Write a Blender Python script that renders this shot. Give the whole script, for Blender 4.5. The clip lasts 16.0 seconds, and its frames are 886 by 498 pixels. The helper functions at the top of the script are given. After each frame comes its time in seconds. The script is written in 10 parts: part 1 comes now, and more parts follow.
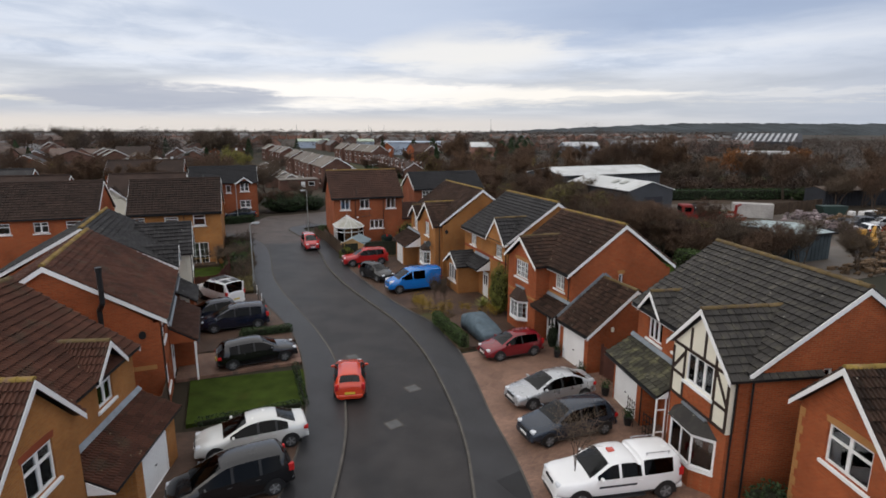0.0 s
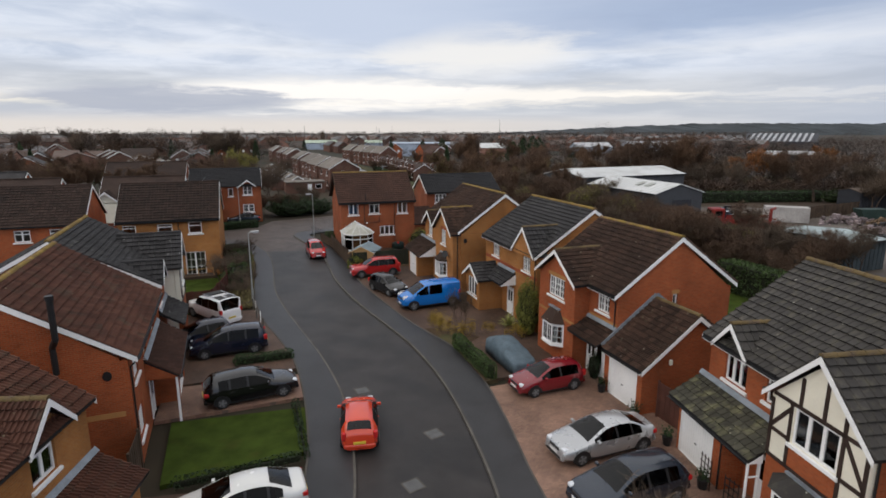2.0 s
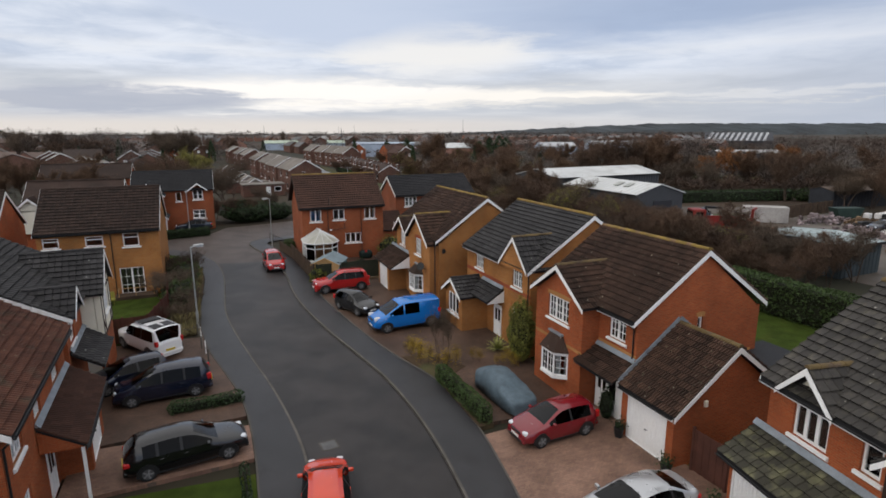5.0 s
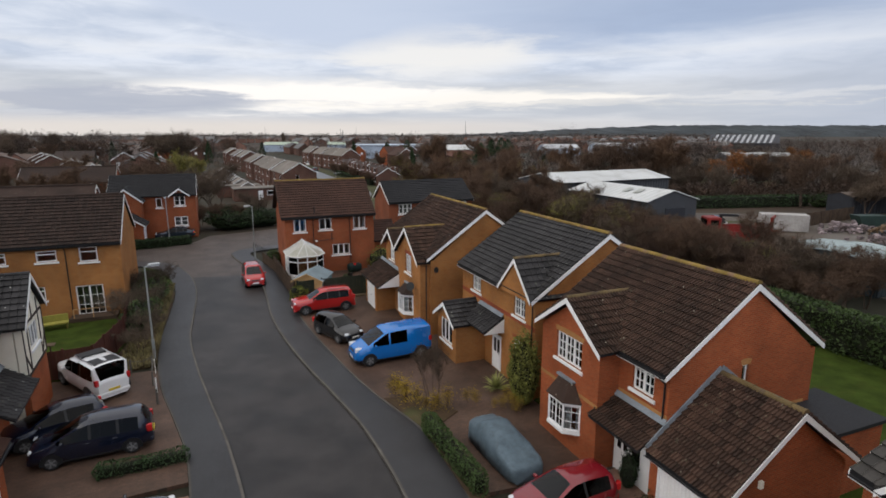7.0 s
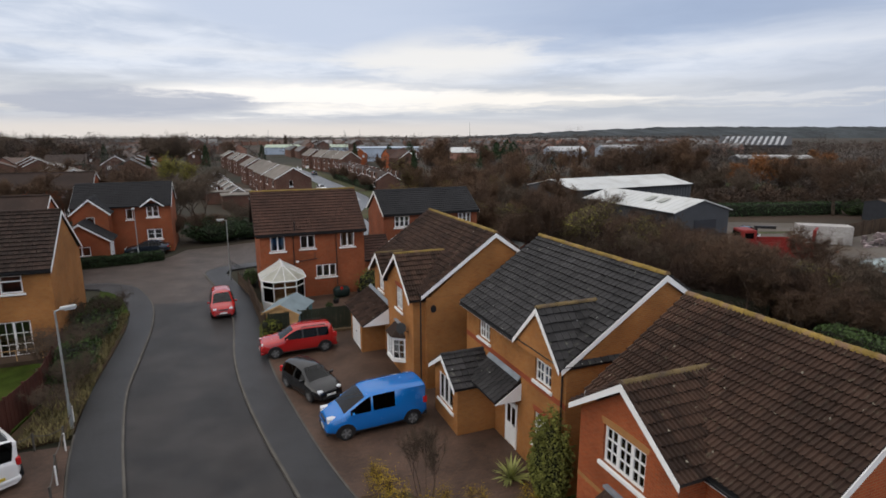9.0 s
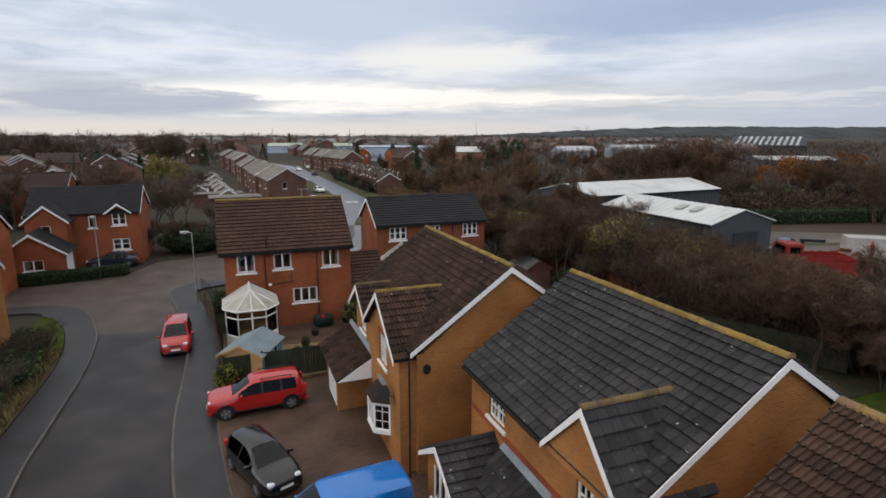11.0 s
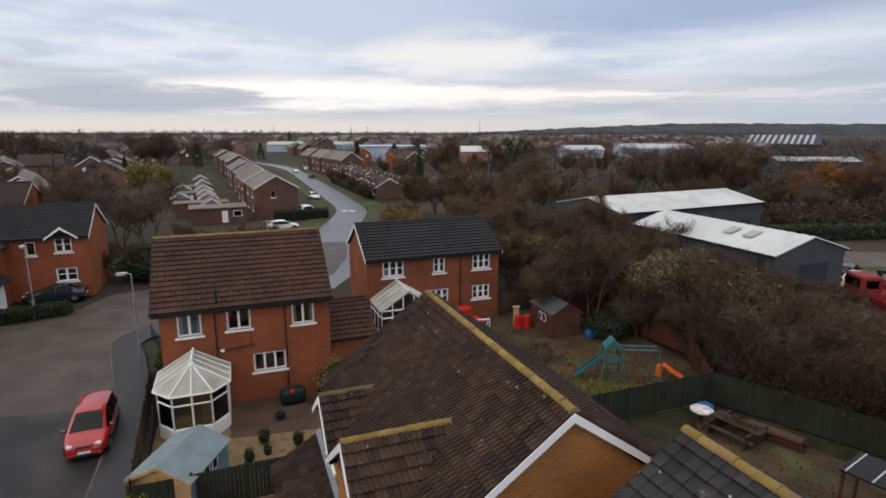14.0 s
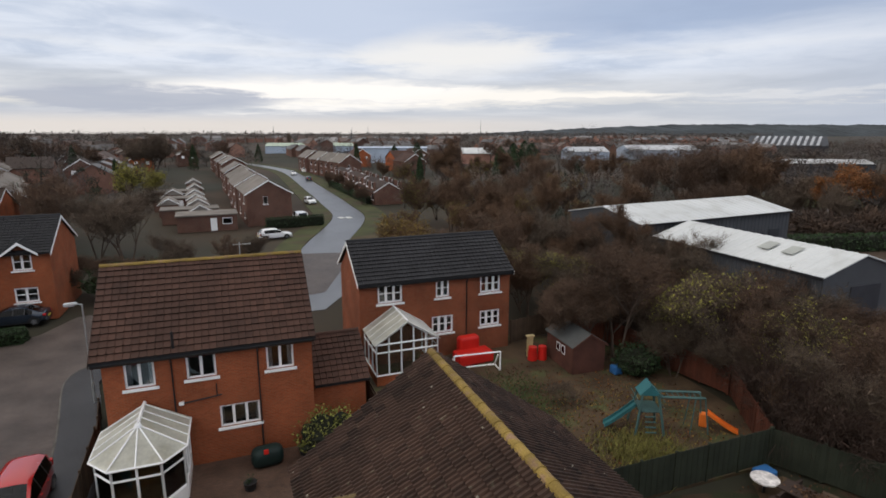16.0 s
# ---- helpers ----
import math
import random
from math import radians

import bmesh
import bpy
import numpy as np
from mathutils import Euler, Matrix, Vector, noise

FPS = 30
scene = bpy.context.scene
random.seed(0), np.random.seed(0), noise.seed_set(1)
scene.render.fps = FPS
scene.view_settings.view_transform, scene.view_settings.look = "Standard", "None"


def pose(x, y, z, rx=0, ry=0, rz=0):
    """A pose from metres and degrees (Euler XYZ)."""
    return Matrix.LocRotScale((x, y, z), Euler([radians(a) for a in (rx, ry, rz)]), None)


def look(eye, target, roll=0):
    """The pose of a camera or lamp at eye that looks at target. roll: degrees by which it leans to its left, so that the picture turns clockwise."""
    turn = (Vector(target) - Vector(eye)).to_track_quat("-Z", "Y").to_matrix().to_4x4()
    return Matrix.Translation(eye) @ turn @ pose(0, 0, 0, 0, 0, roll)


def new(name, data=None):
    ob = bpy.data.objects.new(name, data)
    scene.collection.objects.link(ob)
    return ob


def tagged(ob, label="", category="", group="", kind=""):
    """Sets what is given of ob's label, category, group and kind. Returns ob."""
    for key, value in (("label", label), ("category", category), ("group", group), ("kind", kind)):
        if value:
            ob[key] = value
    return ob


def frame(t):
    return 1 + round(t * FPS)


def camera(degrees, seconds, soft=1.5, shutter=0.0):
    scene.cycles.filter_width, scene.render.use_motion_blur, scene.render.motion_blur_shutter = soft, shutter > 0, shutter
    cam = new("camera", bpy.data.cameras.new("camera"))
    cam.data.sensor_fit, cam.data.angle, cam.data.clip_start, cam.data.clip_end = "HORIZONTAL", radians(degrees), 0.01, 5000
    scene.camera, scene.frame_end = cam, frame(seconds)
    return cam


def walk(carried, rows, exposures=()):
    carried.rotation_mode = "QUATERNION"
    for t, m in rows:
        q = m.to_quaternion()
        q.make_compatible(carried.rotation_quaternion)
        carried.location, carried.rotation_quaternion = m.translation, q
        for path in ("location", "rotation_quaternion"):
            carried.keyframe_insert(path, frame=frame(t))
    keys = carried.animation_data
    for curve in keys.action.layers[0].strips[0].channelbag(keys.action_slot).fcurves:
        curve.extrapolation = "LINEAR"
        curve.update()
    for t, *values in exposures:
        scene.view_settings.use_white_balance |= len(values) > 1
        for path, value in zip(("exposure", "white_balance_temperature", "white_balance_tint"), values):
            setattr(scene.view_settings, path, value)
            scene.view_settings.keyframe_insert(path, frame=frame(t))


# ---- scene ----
cam = camera(77.7, 16.0, soft=1.7)
PATH = [
    (0, (-7.703, -26.557, 13.685), (-7.049, -24.715, 13.264), 0.2),
    (0.5, (-7.516, -25.626, 13.74), (-6.864, -23.783, 13.322), 0.2),
    (1, (-7.236, -24.317, 13.707), (-6.59, -22.47, 13.295), 0.0),
    (1.5, (-7.056, -22.999, 13.593), (-6.418, -21.15, 13.178), 0.0),
    (2, (-6.912, -21.677, 13.448), (-6.284, -19.824, 13.031), 0.0),
    (2.5, (-6.82, -20.301, 13.33), (-6.197, -18.447, 12.914), 0.0),
    (3, (-6.671, -18.883, 13.321), (-6.057, -17.025, 12.906), -0.1),
    (3.5, (-6.573, -17.774, 13.276), (-5.956, -15.916, 12.867), -0.4),
    (4, (-6.509, -17.34, 13.091), (-5.762, -15.534, 12.671), -0.1),
    (6.5, (-4.218, -13.511, 13.345), (-3.473, -11.701, 12.934), -0.0),
    (7, (-3.508, -12.144, 13.278), (-2.767, -10.332, 12.867), 0.0),
    (7.5, (-2.765, -10.591, 13.265), (-2.026, -8.778, 12.854), 0.0),
    (8, (-1.961, -8.917, 13.303), (-1.226, -7.103, 12.892), 0.0),
    (8.5, (-1.205, -7.134, 13.334), (-0.473, -5.319, 12.926), -0.1),
    (9, (-0.421, -5.341, 13.381), (0.306, -3.522, 12.977), -0.1),
    (9.2, (-0.105, -4.622, 13.401), (0.618, -2.803, 12.993), -0.2),
    (11.3, (3.124, 2.673, 13.41), (3.83, 4.5, 13.001), 0.1),
    (11.5, (3.396, 3.378, 13.454), (4.101, 5.203, 13.041), -0.0),
    (12, (4.059, 5.059, 13.824), (4.76, 6.886, 13.409), 0.0),
    (12.5, (4.621, 6.528, 14.012), (5.321, 8.354, 13.595), 0.1),
    (13, (5.109, 7.959, 14.337), (5.81, 9.785, 13.917), 0.2),
    (13.5, (5.536, 9.333, 14.499), (6.238, 11.158, 14.08), 0.2),
    (14, (5.99, 10.666, 14.524), (6.687, 12.493, 14.105), 0.1),
    (14.5, (6.429, 11.938, 14.569), (7.125, 13.765, 14.152), 0.1),
    (15, (6.822, 13.156, 14.651), (7.518, 14.984, 14.232), 0.1),
    (15.5, (7.236, 14.357, 14.728), (7.93, 16.185, 14.308), 0.1),
    (16, (7.649, 15.627, 14.777), (8.344, 17.455, 14.361), 0.1),
]
walk(cam, [(t, look(e, g, r)) for t, e, g, r in PATH])

# ---- world: broken winter overcast, bright gap low in the south ----
wd = bpy.data.worlds.new("winter_sky")
scene.world = wd
wd.use_nodes = True
WN, WL = wd.node_tree.nodes, wd.node_tree.links
WN.clear()


def wmath(op, a, b=None, c=None, clamp=False):
    n = WN.new("ShaderNodeMath")
    n.operation, n.use_clamp = op, clamp
    for i, v in enumerate((a, b, c)):
        if v is None:
            continue
        if isinstance(v, (int, float)):
            n.inputs[i].default_value = v
        else:
            WL.new(v, n.inputs[i])
    return n.outputs[0]


def wdot(a, vec):
    n = WN.new("ShaderNodeVectorMath")
    n.operation = "DOT_PRODUCT"
    WL.new(a, n.inputs[0])
    n.inputs[1].default_value = vec
    return n.outputs["Value"]


def wstep(v, lo, hi):
    n = WN.new("ShaderNodeMapRange")
    n.interpolation_type = "SMOOTHSTEP"
    WL.new(v, n.inputs[0])
    n.inputs[1].default_value, n.inputs[2].default_value = lo, hi
    return n.outputs[0]


def wmix(f, a, b):
    n = WN.new("ShaderNodeMix")
    n.data_type = "RGBA"
    WL.new(f, n.inputs[0])
    for i, v in ((6, a), (7, b)):
        if isinstance(v, tuple):
            n.inputs[i].default_value = (*v, 1)
        else:
            WL.new(v, n.inputs[i])
    return n.outputs[2]


def wnoise(vec, scale, detail, rough, dist=0.0):
    n = WN.new("ShaderNodeTexNoise")
    WL.new(vec, n.inputs["Vector"])
    n.inputs["Scale"].default_value, n.inputs["Detail"].default_value = scale, detail
    n.inputs["Roughness"].default_value, n.inputs["Distortion"].default_value = rough, dist
    return n.outputs["Fac"]


ray = WN.new("ShaderNodeTexCoord").outputs["Generated"]
ahead = wdot(ray, (0.335, 0.942, 0))
across = wdot(ray, (0.942, -0.335, 0))
up = wdot(ray, (0, 0, 1))
up0 = wmath("MAXIMUM", up, 0.0)
az = wmath("DIVIDE", across, wmath("ADD", wmath("ABSOLUTE", ahead), 0.15))
# a flat cloud deck seen in perspective
deep = wmath("ADD", up0, 0.075)
plane = WN.new("ShaderNodeCombineXYZ")
WL.new(wmath("DIVIDE", across, deep), plane.inputs[0])
WL.new(wmath("DIVIDE", ahead, deep), plane.inputs[1])
deck = plane.outputs[0]
big = wnoise(deck, 0.55, 5.0, 0.55, 0.5)
fine = wnoise(deck, 1.9, 6.0, 0.62, 0.5)
streak_v = WN.new("ShaderNodeCombineXYZ")
WL.new(wmath("MULTIPLY", az, 3.2), streak_v.inputs[0])
WL.new(wmath("MULTIPLY", up0, 26.0), streak_v.inputs[1])
streak = wnoise(streak_v.outputs[0], 1.2, 6.0, 0.58, 0.35)
wob = wmath("SUBTRACT", streak, 0.5)
wob2 = wmath("SUBTRACT", fine, 0.5)
hh = wmath("ADD", up0, wmath("ADD", wmath("MULTIPLY", wob, 0.050), wmath("MULTIPLY", wob2, 0.02)))
azw = wmath("ADD", az, wmath("ADD", wmath("MULTIPLY", wob, 0.25), wmath("MULTIPLY", wob2, 0.12)))


def inv(v):
    return wmath("SUBTRACT", 1.0, v)


def lens(a0, a1, lo, hi, soft=0.014, height=None):
    """A long patch of sky between two bearings, thinning to its tips."""
    mid, half = (lo + hi) / 2, (hi - lo) / 2
    far = wmath("ABSOLUTE", wmath("DIVIDE", wmath("SUBTRACT", azw, (a0 + a1) / 2), (a1 - a0) / 2))
    room = wmath("MULTIPLY", inv(wmath("POWER", wmath("MINIMUM", far, 1.0), 2.2)), half)
    depth = wmath("SUBTRACT", room, wmath("ABSOLUTE", wmath("SUBTRACT", height or hh, mid)))
    return wstep(depth, -soft * 0.5, soft)


# pale cloud with softer grey folds; the blue-grey deck overhangs it ahead and to the west
cloud = wmath("ADD", wmath("MULTIPLY", big, 0.6), wmath("MULTIPLY", fine, 0.4))
pale = wmix(wstep(cloud, 0.36, 0.60), (0.58, 0.65, 0.77), (0.84, 0.88, 0.95))
grey = wmix(wstep(cloud, 0.36, 0.66), (0.40, 0.485, 0.65), (0.455, 0.55, 0.72))
grey = wmix(inv(wstep(azw, -0.15, 0.45)), grey, (0.63, 0.70, 0.83))
rim = wmath("ADD", wmath("ADD", 0.128, wmath("MULTIPLY", wstep(az, 0.15, 0.85), 0.030)), wmath("MULTIPLY", inv(wstep(az, -0.55, -0.10)), 0.09))
roof_edge = wmath("SUBTRACT", wmath("ADD", up0, wmath("ADD", wmath("MULTIPLY", wob2, 0.05), wmath("MULTIPLY", wob, 0.05))), rim)
sky = wmix(wstep(roof_edge, -0.012, 0.035), pale, grey)
haze = wmix(wstep(streak, 0.36, 0.64), (0.58, 0.61, 0.66), (0.74, 0.75, 0.77))
sky = wmix(inv(wstep(hh, 0.070, 0.115)), sky, haze)
sky = wmix(wmath("MULTIPLY", wmath("MULTIPLY", inv(wstep(up0, 0.08, 0.25)), wstep(azw, 0.30, 0.75)), 0.75), sky, (0.51, 0.56, 0.66))
# dark bar of cloud, the long bright gap and the soft wedge above it
sky = wmix(wmath("MULTIPLY", lens(-0.13, 0.20, 0.090, 0.168, soft=0.034), 0.95), sky, (0.98, 0.95, 0.90))
sky = wmix(wmath("MULTIPLY", lens(0.20, 1.3, 0.100, 0.160, soft=0.04), 0.35), sky, (0.88, 0.91, 0.97))
sky = wmix(lens(-0.50, 0.14, 0.032, 0.092), sky, (1.12, 1.07, 1.0))
sky = wmix(lens(-0.05, 0.40, 0.042, 0.074), sky, (1.09, 1.03, 0.94))
calm = wmath("ADD", up0, wmath("ADD", wmath("MULTIPLY", wob, 0.034), wmath("MULTIPLY", wob2, 0.034)))
sky = wmix(wmath("MULTIPLY", lens(-0.98, -0.46, 0.036, 0.058, height=calm), 0.9), sky, (1.02, 0.95, 0.82))
sky = wmix(wmath("MULTIPLY", lens(-0.66, -0.22, 0.027, 0.074, soft=0.012, height=calm), 0.9), sky, (0.50, 0.53, 0.61))
sky = wmix(wmath("MULTIPLY", lens(-1.1, -0.05, 0.022, 0.034, height=calm), 0.6), sky, (0.62, 0.63, 0.68))
warm = wmath("MULTIPLY", inv(wstep(up0, 0.010, 0.034)), inv(wstep(az, -0.10, 0.60)))
sky = wmix(wmath("MULTIPLY", warm, 0.85), sky, (0.87, 0.79, 0.71))
# the deck goes on overhead, a little brighter towards the zenith and behind
sky = wmix(wstep(up0, 0.26, 0.60), sky, (0.785, 0.768, 0.758))
glow = wmath("ADD", 1.0, wmath("ADD", wmath("MULTIPLY", wstep(up0, 0.24, 0.85), 0.52), wmath("MULTIPLY", wstep(wmath("MULTIPLY", ahead, -1.0), -0.3, 0.8), 0.4)))
lit = WN.new("ShaderNodeVectorMath")
lit.operation = "SCALE"
WL.new(sky, lit.inputs[0])
WL.new(glow, lit.inputs["Scale"])
sky = lit.outputs[0]
blue = WN.new("ShaderNodeTexSky")
blue.sky_type, blue.sun_disc = "NISHITA", False
blue.sun_elevation, blue.sun_rotation = radians(32), radians(-86)
bg1, bg2, both, wout = (WN.new("ShaderNodeBackground"), WN.new("ShaderNodeBackground"), WN.new("ShaderNodeAddShader"), WN.new("ShaderNodeOutputWorld"))
WL.new(blue.outputs[0], bg1.inputs[0])
bg1.inputs[1].default_value = 0.0025
cool = WN.new("ShaderNodeVectorMath")
cool.operation = "MULTIPLY"
WL.new(sky, cool.inputs[0])
cool.inputs[1].default_value = (0.985, 0.998, 1.03)
WL.new(cool.outputs[0], bg2.inputs[0])
bg2.inputs[1].default_value = 0.925
WL.new(bg1.outputs[0], both.inputs[0])
WL.new(bg2.outputs[0], both.inputs[1])
WL.new(both.outputs[0], wout.inputs[0])

sun = new("sun", bpy.data.lights.new("sun", "SUN"))
sun.data.energy, sun.data.angle, sun.data.color = 0.75, radians(60), (1.0, 0.89, 0.74)
sun.matrix_world = look((-70, 5, 45), (0, 0, 0))
scene.view_settings.exposure = 0.0

# ---- materials ----
MATS = {}


def mat(name, base, rough=0.8, var=0.22, big=0.6, fine=22.0, bump=0.25, metal=0.0, rnd=0.0, spot=None, spot_at=(0.58, 0.72), spot_scale=1.3, spec=0.25, coat=0.0, speck=None):
    """A weathered surface: broad and fine colour noise, fine relief, an optional stain colour, and a tone of its own per piece."""
    if name in MATS:
        return MATS[name]
    m = bpy.data.materials.new(name)
    m.use_nodes = True
    N, L = m.node_tree.nodes, m.node_tree.links
    b = N["Principled BSDF"]
    pos = N.new("ShaderNodeNewGeometry")

    def noise_(scale, detail=4.0):
        n = N.new("ShaderNodeTexNoise")
        L.new(pos.outputs["Position"], n.inputs["Vector"])
        n.inputs["Scale"].default_value, n.inputs["Detail"].default_value = scale, detail
        return n.outputs["Fac"]

    def rng(v, lo, hi, a, c):
        n = N.new("ShaderNodeMapRange")
        L.new(v, n.inputs[0])
        for i, q in enumerate((lo, hi, a, c)):
            n.inputs[i + 1].default_value = q
        return n.outputs[0]

    def mul(a, c):
        n = N.new("ShaderNodeMath")
        n.operation = "MULTIPLY"
        L.new(a, n.inputs[0])
        L.new(c, n.inputs[1])
        return n.outputs[0]

    f = noise_(fine)
    tone = mul(rng(noise_(big), 0.3, 0.7, 1 - var, 1 + var), rng(f, 0.3, 0.7, 1 - var * 0.6, 1 + var * 0.6))
    if rnd:
        tone = mul(tone, rng(pos.outputs["Random Per Island"], 0, 1, 1 - rnd, 1 + rnd))
        oi = N.new("ShaderNodeObjectInfo")
        tone = mul(tone, rng(oi.outputs["Random"], 0, 1, 1 - rnd * 0.6, 1 + rnd * 0.6))
    sc = N.new("ShaderNodeVectorMath")
    sc.operation = "SCALE"
    if spot:
        mx = N.new("ShaderNodeMix")
        mx.data_type = "RGBA"
        L.new(rng(noise_(spot_scale, 6.0), spot_at[0], spot_at[1], 0, 1), mx.inputs[0])
        mx.inputs[6].default_value, mx.inputs[7].default_value = (*base, 1), (*spot, 1)
        L.new(mx.outputs[2], sc.inputs[0])
    else:
        sc.inputs[0].default_value = base
    L.new(tone, sc.inputs["Scale"])
    L.new(sc.outputs[0], b.inputs["Base Color"])
    if speck:
        # scattered dots of pale lichen and droppings
        vo, dots = N.new("ShaderNodeTexVoronoi"), N.new("ShaderNodeMix")
        L.new(pos.outputs["Position"], vo.inputs["Vector"])
        vo.inputs["Scale"].default_value = 1.9
        dots.data_type = "RGBA"
        L.new(rng(vo.outputs["Distance"], 0.05, 0.075, 1, 0), dots.inputs[0])
        L.new(sc.outputs[0], dots.inputs[6])
        dots.inputs[7].default_value = (*speck, 1)
        L.new(dots.outputs[2], b.inputs["Base Color"])
    b.inputs["Metallic"].default_value = metal
    b.inputs["Specular IOR Level"].default_value = spec
    b.inputs["Coat Weight"].default_value = coat
    b.inputs["Coat Roughness"].default_value = 0.08
    L.new(rng(f, 0.3, 0.7, max(rough - 0.08, 0.02), min(rough + 0.08, 1)), b.inputs["Roughness"])
    if bump:
        bp = N.new("ShaderNodeBump")
        bp.inputs["Strength"].default_value, bp.inputs["Distance"].default_value = bump, 0.02
        L.new(f, bp.inputs["Height"])
        L.new(bp.outputs[0], b.inputs["Normal"])
    MATS[name] = m
    return m


def brick_mat(name, c1, c2, mortar, bw=0.225, bh=0.075, flat=False, dirt=0.25, rough=0.85, joint=0.012):
    """Courses of bricks or blocks, every brick with a tone of its own, in joints of mortar."""
    m = bpy.data.materials.new(name)
    m.use_nodes = True
    N, L = m.node_tree.nodes, m.node_tree.links
    b = N["Principled BSDF"]
    pos = N.new("ShaderNodeNewGeometry")
    sp, cb, ad = N.new("ShaderNodeSeparateXYZ"), N.new("ShaderNodeCombineXYZ"), N.new("ShaderNodeMath")
    L.new(pos.outputs["Position"], sp.inputs[0])
    if flat:
        L.new(sp.outputs[0], cb.inputs[0])
        L.new(sp.outputs[1], cb.inputs[1])
    else:
        L.new(sp.outputs[0], ad.inputs[0])
        L.new(sp.outputs[1], ad.inputs[1])
        L.new(ad.outputs[0], cb.inputs[0])
        L.new(sp.outputs[2], cb.inputs[1])
    br = N.new("ShaderNodeTexBrick")
    L.new(cb.outputs[0], br.inputs["Vector"])
    for k, v in (("Color1", (*c1, 1)), ("Color2", (*c2, 1)), ("Mortar", (*mortar, 1)), ("Scale", 1.0), ("Mortar Size", joint), ("Mortar Smooth", 0.2), ("Brick Width", bw), ("Row Height", bh), ("Bias", 0.0)):
        br.inputs[k].default_value = v
    n1, n2 = N.new("ShaderNodeTexNoise"), N.new("ShaderNodeTexNoise")
    for n, s in ((n1, 0.5), (n2, 30.0)):
        L.new(pos.outputs["Position"], n.inputs["Vector"])
        n.inputs["Scale"].default_value = s
        n.inputs["Detail"].default_value = 5.0
    r1, r2, mu, sc = N.new("ShaderNodeMapRange"), N.new("ShaderNodeMapRange"), N.new("ShaderNodeMath"), N.new("ShaderNodeVectorMath")
    for r, n, d in ((r1, n1, dirt), (r2, n2, dirt * 0.7)):
        L.new(n.outputs["Fac"], r.inputs[0])
        for i, q in enumerate((0.3, 0.7, 1 - d, 1 + d)):
            r.inputs[i + 1].default_value = q
    mu.operation, sc.operation = "MULTIPLY", "SCALE"
    L.new(r1.outputs[0], mu.inputs[0])
    L.new(r2.outputs[0], mu.inputs[1])
    L.new(br.outputs["Color"], sc.inputs[0])
    L.new(mu.outputs[0], sc.inputs["Scale"])
    L.new(sc.outputs[0], b.inputs["Base Color"])
    b.inputs["Roughness"].default_value = rough
    b.inputs["Specular IOR Level"].default_value = 0.2
    bp = N.new("ShaderNodeBump")
    bp.inputs["Strength"].default_value, bp.inputs["Distance"].default_value, bp.invert = 0.5, 0.012, True
    L.new(br.outputs["Fac"], bp.inputs["Height"])
    L.new(bp.outputs[0], b.inputs["Normal"])
    return m


def glass_mat(name, tint, rough=0.03, ior=1.6):
    """A thin pane: clear, with the mirror of the sky growing at a slant."""
    m = bpy.data.materials.new(name)
    m.use_nodes = True
    N, L = m.node_tree.nodes, m.node_tree.links
    N.clear()
    tr, gl, mx, out, fr = (N.new("ShaderNodeBsdfTransparent"), N.new("ShaderNodeBsdfGlossy"), N.new("ShaderNodeMixShader"), N.new("ShaderNodeOutputMaterial"), N.new("ShaderNodeFresnel"))
    tr.inputs[0].default_value = (*tint, 1)
    gl.inputs["Roughness"].default_value = rough
    fr.inputs[0].default_value = ior
    L.new(fr.outputs[0], mx.inputs[0])
    L.new(tr.outputs[0], mx.inputs[1])
    L.new(gl.outputs[0], mx.inputs[2])
    L.new(mx.outputs[0], out.inputs[0])
    return m


RED = brick_mat("red_brick", (0.345, 0.078, 0.024), (0.255, 0.053, 0.017), (0.27, 0.115, 0.055))
BUFF = brick_mat("buff_brick", (0.35, 0.14, 0.036), (0.28, 0.103, 0.027), (0.30, 0.17, 0.075))
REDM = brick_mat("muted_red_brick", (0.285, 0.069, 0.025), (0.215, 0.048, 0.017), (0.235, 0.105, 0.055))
REDB = brick_mat("brown_red_brick", (0.235, 0.062, 0.026), (0.175, 0.044, 0.018), (0.20, 0.095, 0.055))
OLDRED = brick_mat("old_red_brick", (0.125, 0.052, 0.036), (0.095, 0.042, 0.03), (0.13, 0.09, 0.07))
BAND = mat("buff_band", (0.36, 0.18, 0.065), 0.85)
BANDRED = mat("red_band", (0.25, 0.06, 0.026), 0.85)
PAVER = brick_mat("block_paving", (0.245, 0.145, 0.102), (0.18, 0.104, 0.077), (0.125, 0.092, 0.072), 0.21, 0.105, True, 0.35, 0.6, 0.008)
PAVER2 = brick_mat("brown_block_paving", (0.105, 0.062, 0.043), (0.075, 0.046, 0.034), (0.055, 0.042, 0.032), 0.21, 0.105, True, 0.35, 0.6, 0.008)
JUNCTION = brick_mat("setts_of_the_junction", (0.088, 0.068, 0.059), (0.066, 0.052, 0.046), (0.05, 0.042, 0.037), 0.21, 0.105, True, 0.3, 0.5, 0.008)
SLATE = mat("dark_grey_concrete_tile", (0.026, 0.0245, 0.025), 0.68, 0.3, 0.9, 14, 0.3, rnd=0.32, spot=(0.075, 0.075, 0.06), spot_at=(0.63, 0.75), spot_scale=5.0, speck=(0.30, 0.30, 0.28))
BROWN = mat("brown_concrete_tile", (0.043, 0.0235, 0.0158), 0.75, 0.28, 0.5, 14, 0.3, rnd=0.46, spot=(0.09, 0.075, 0.05), spot_at=(0.62, 0.74), spot_scale=6.5, speck=(0.26, 0.23, 0.18))
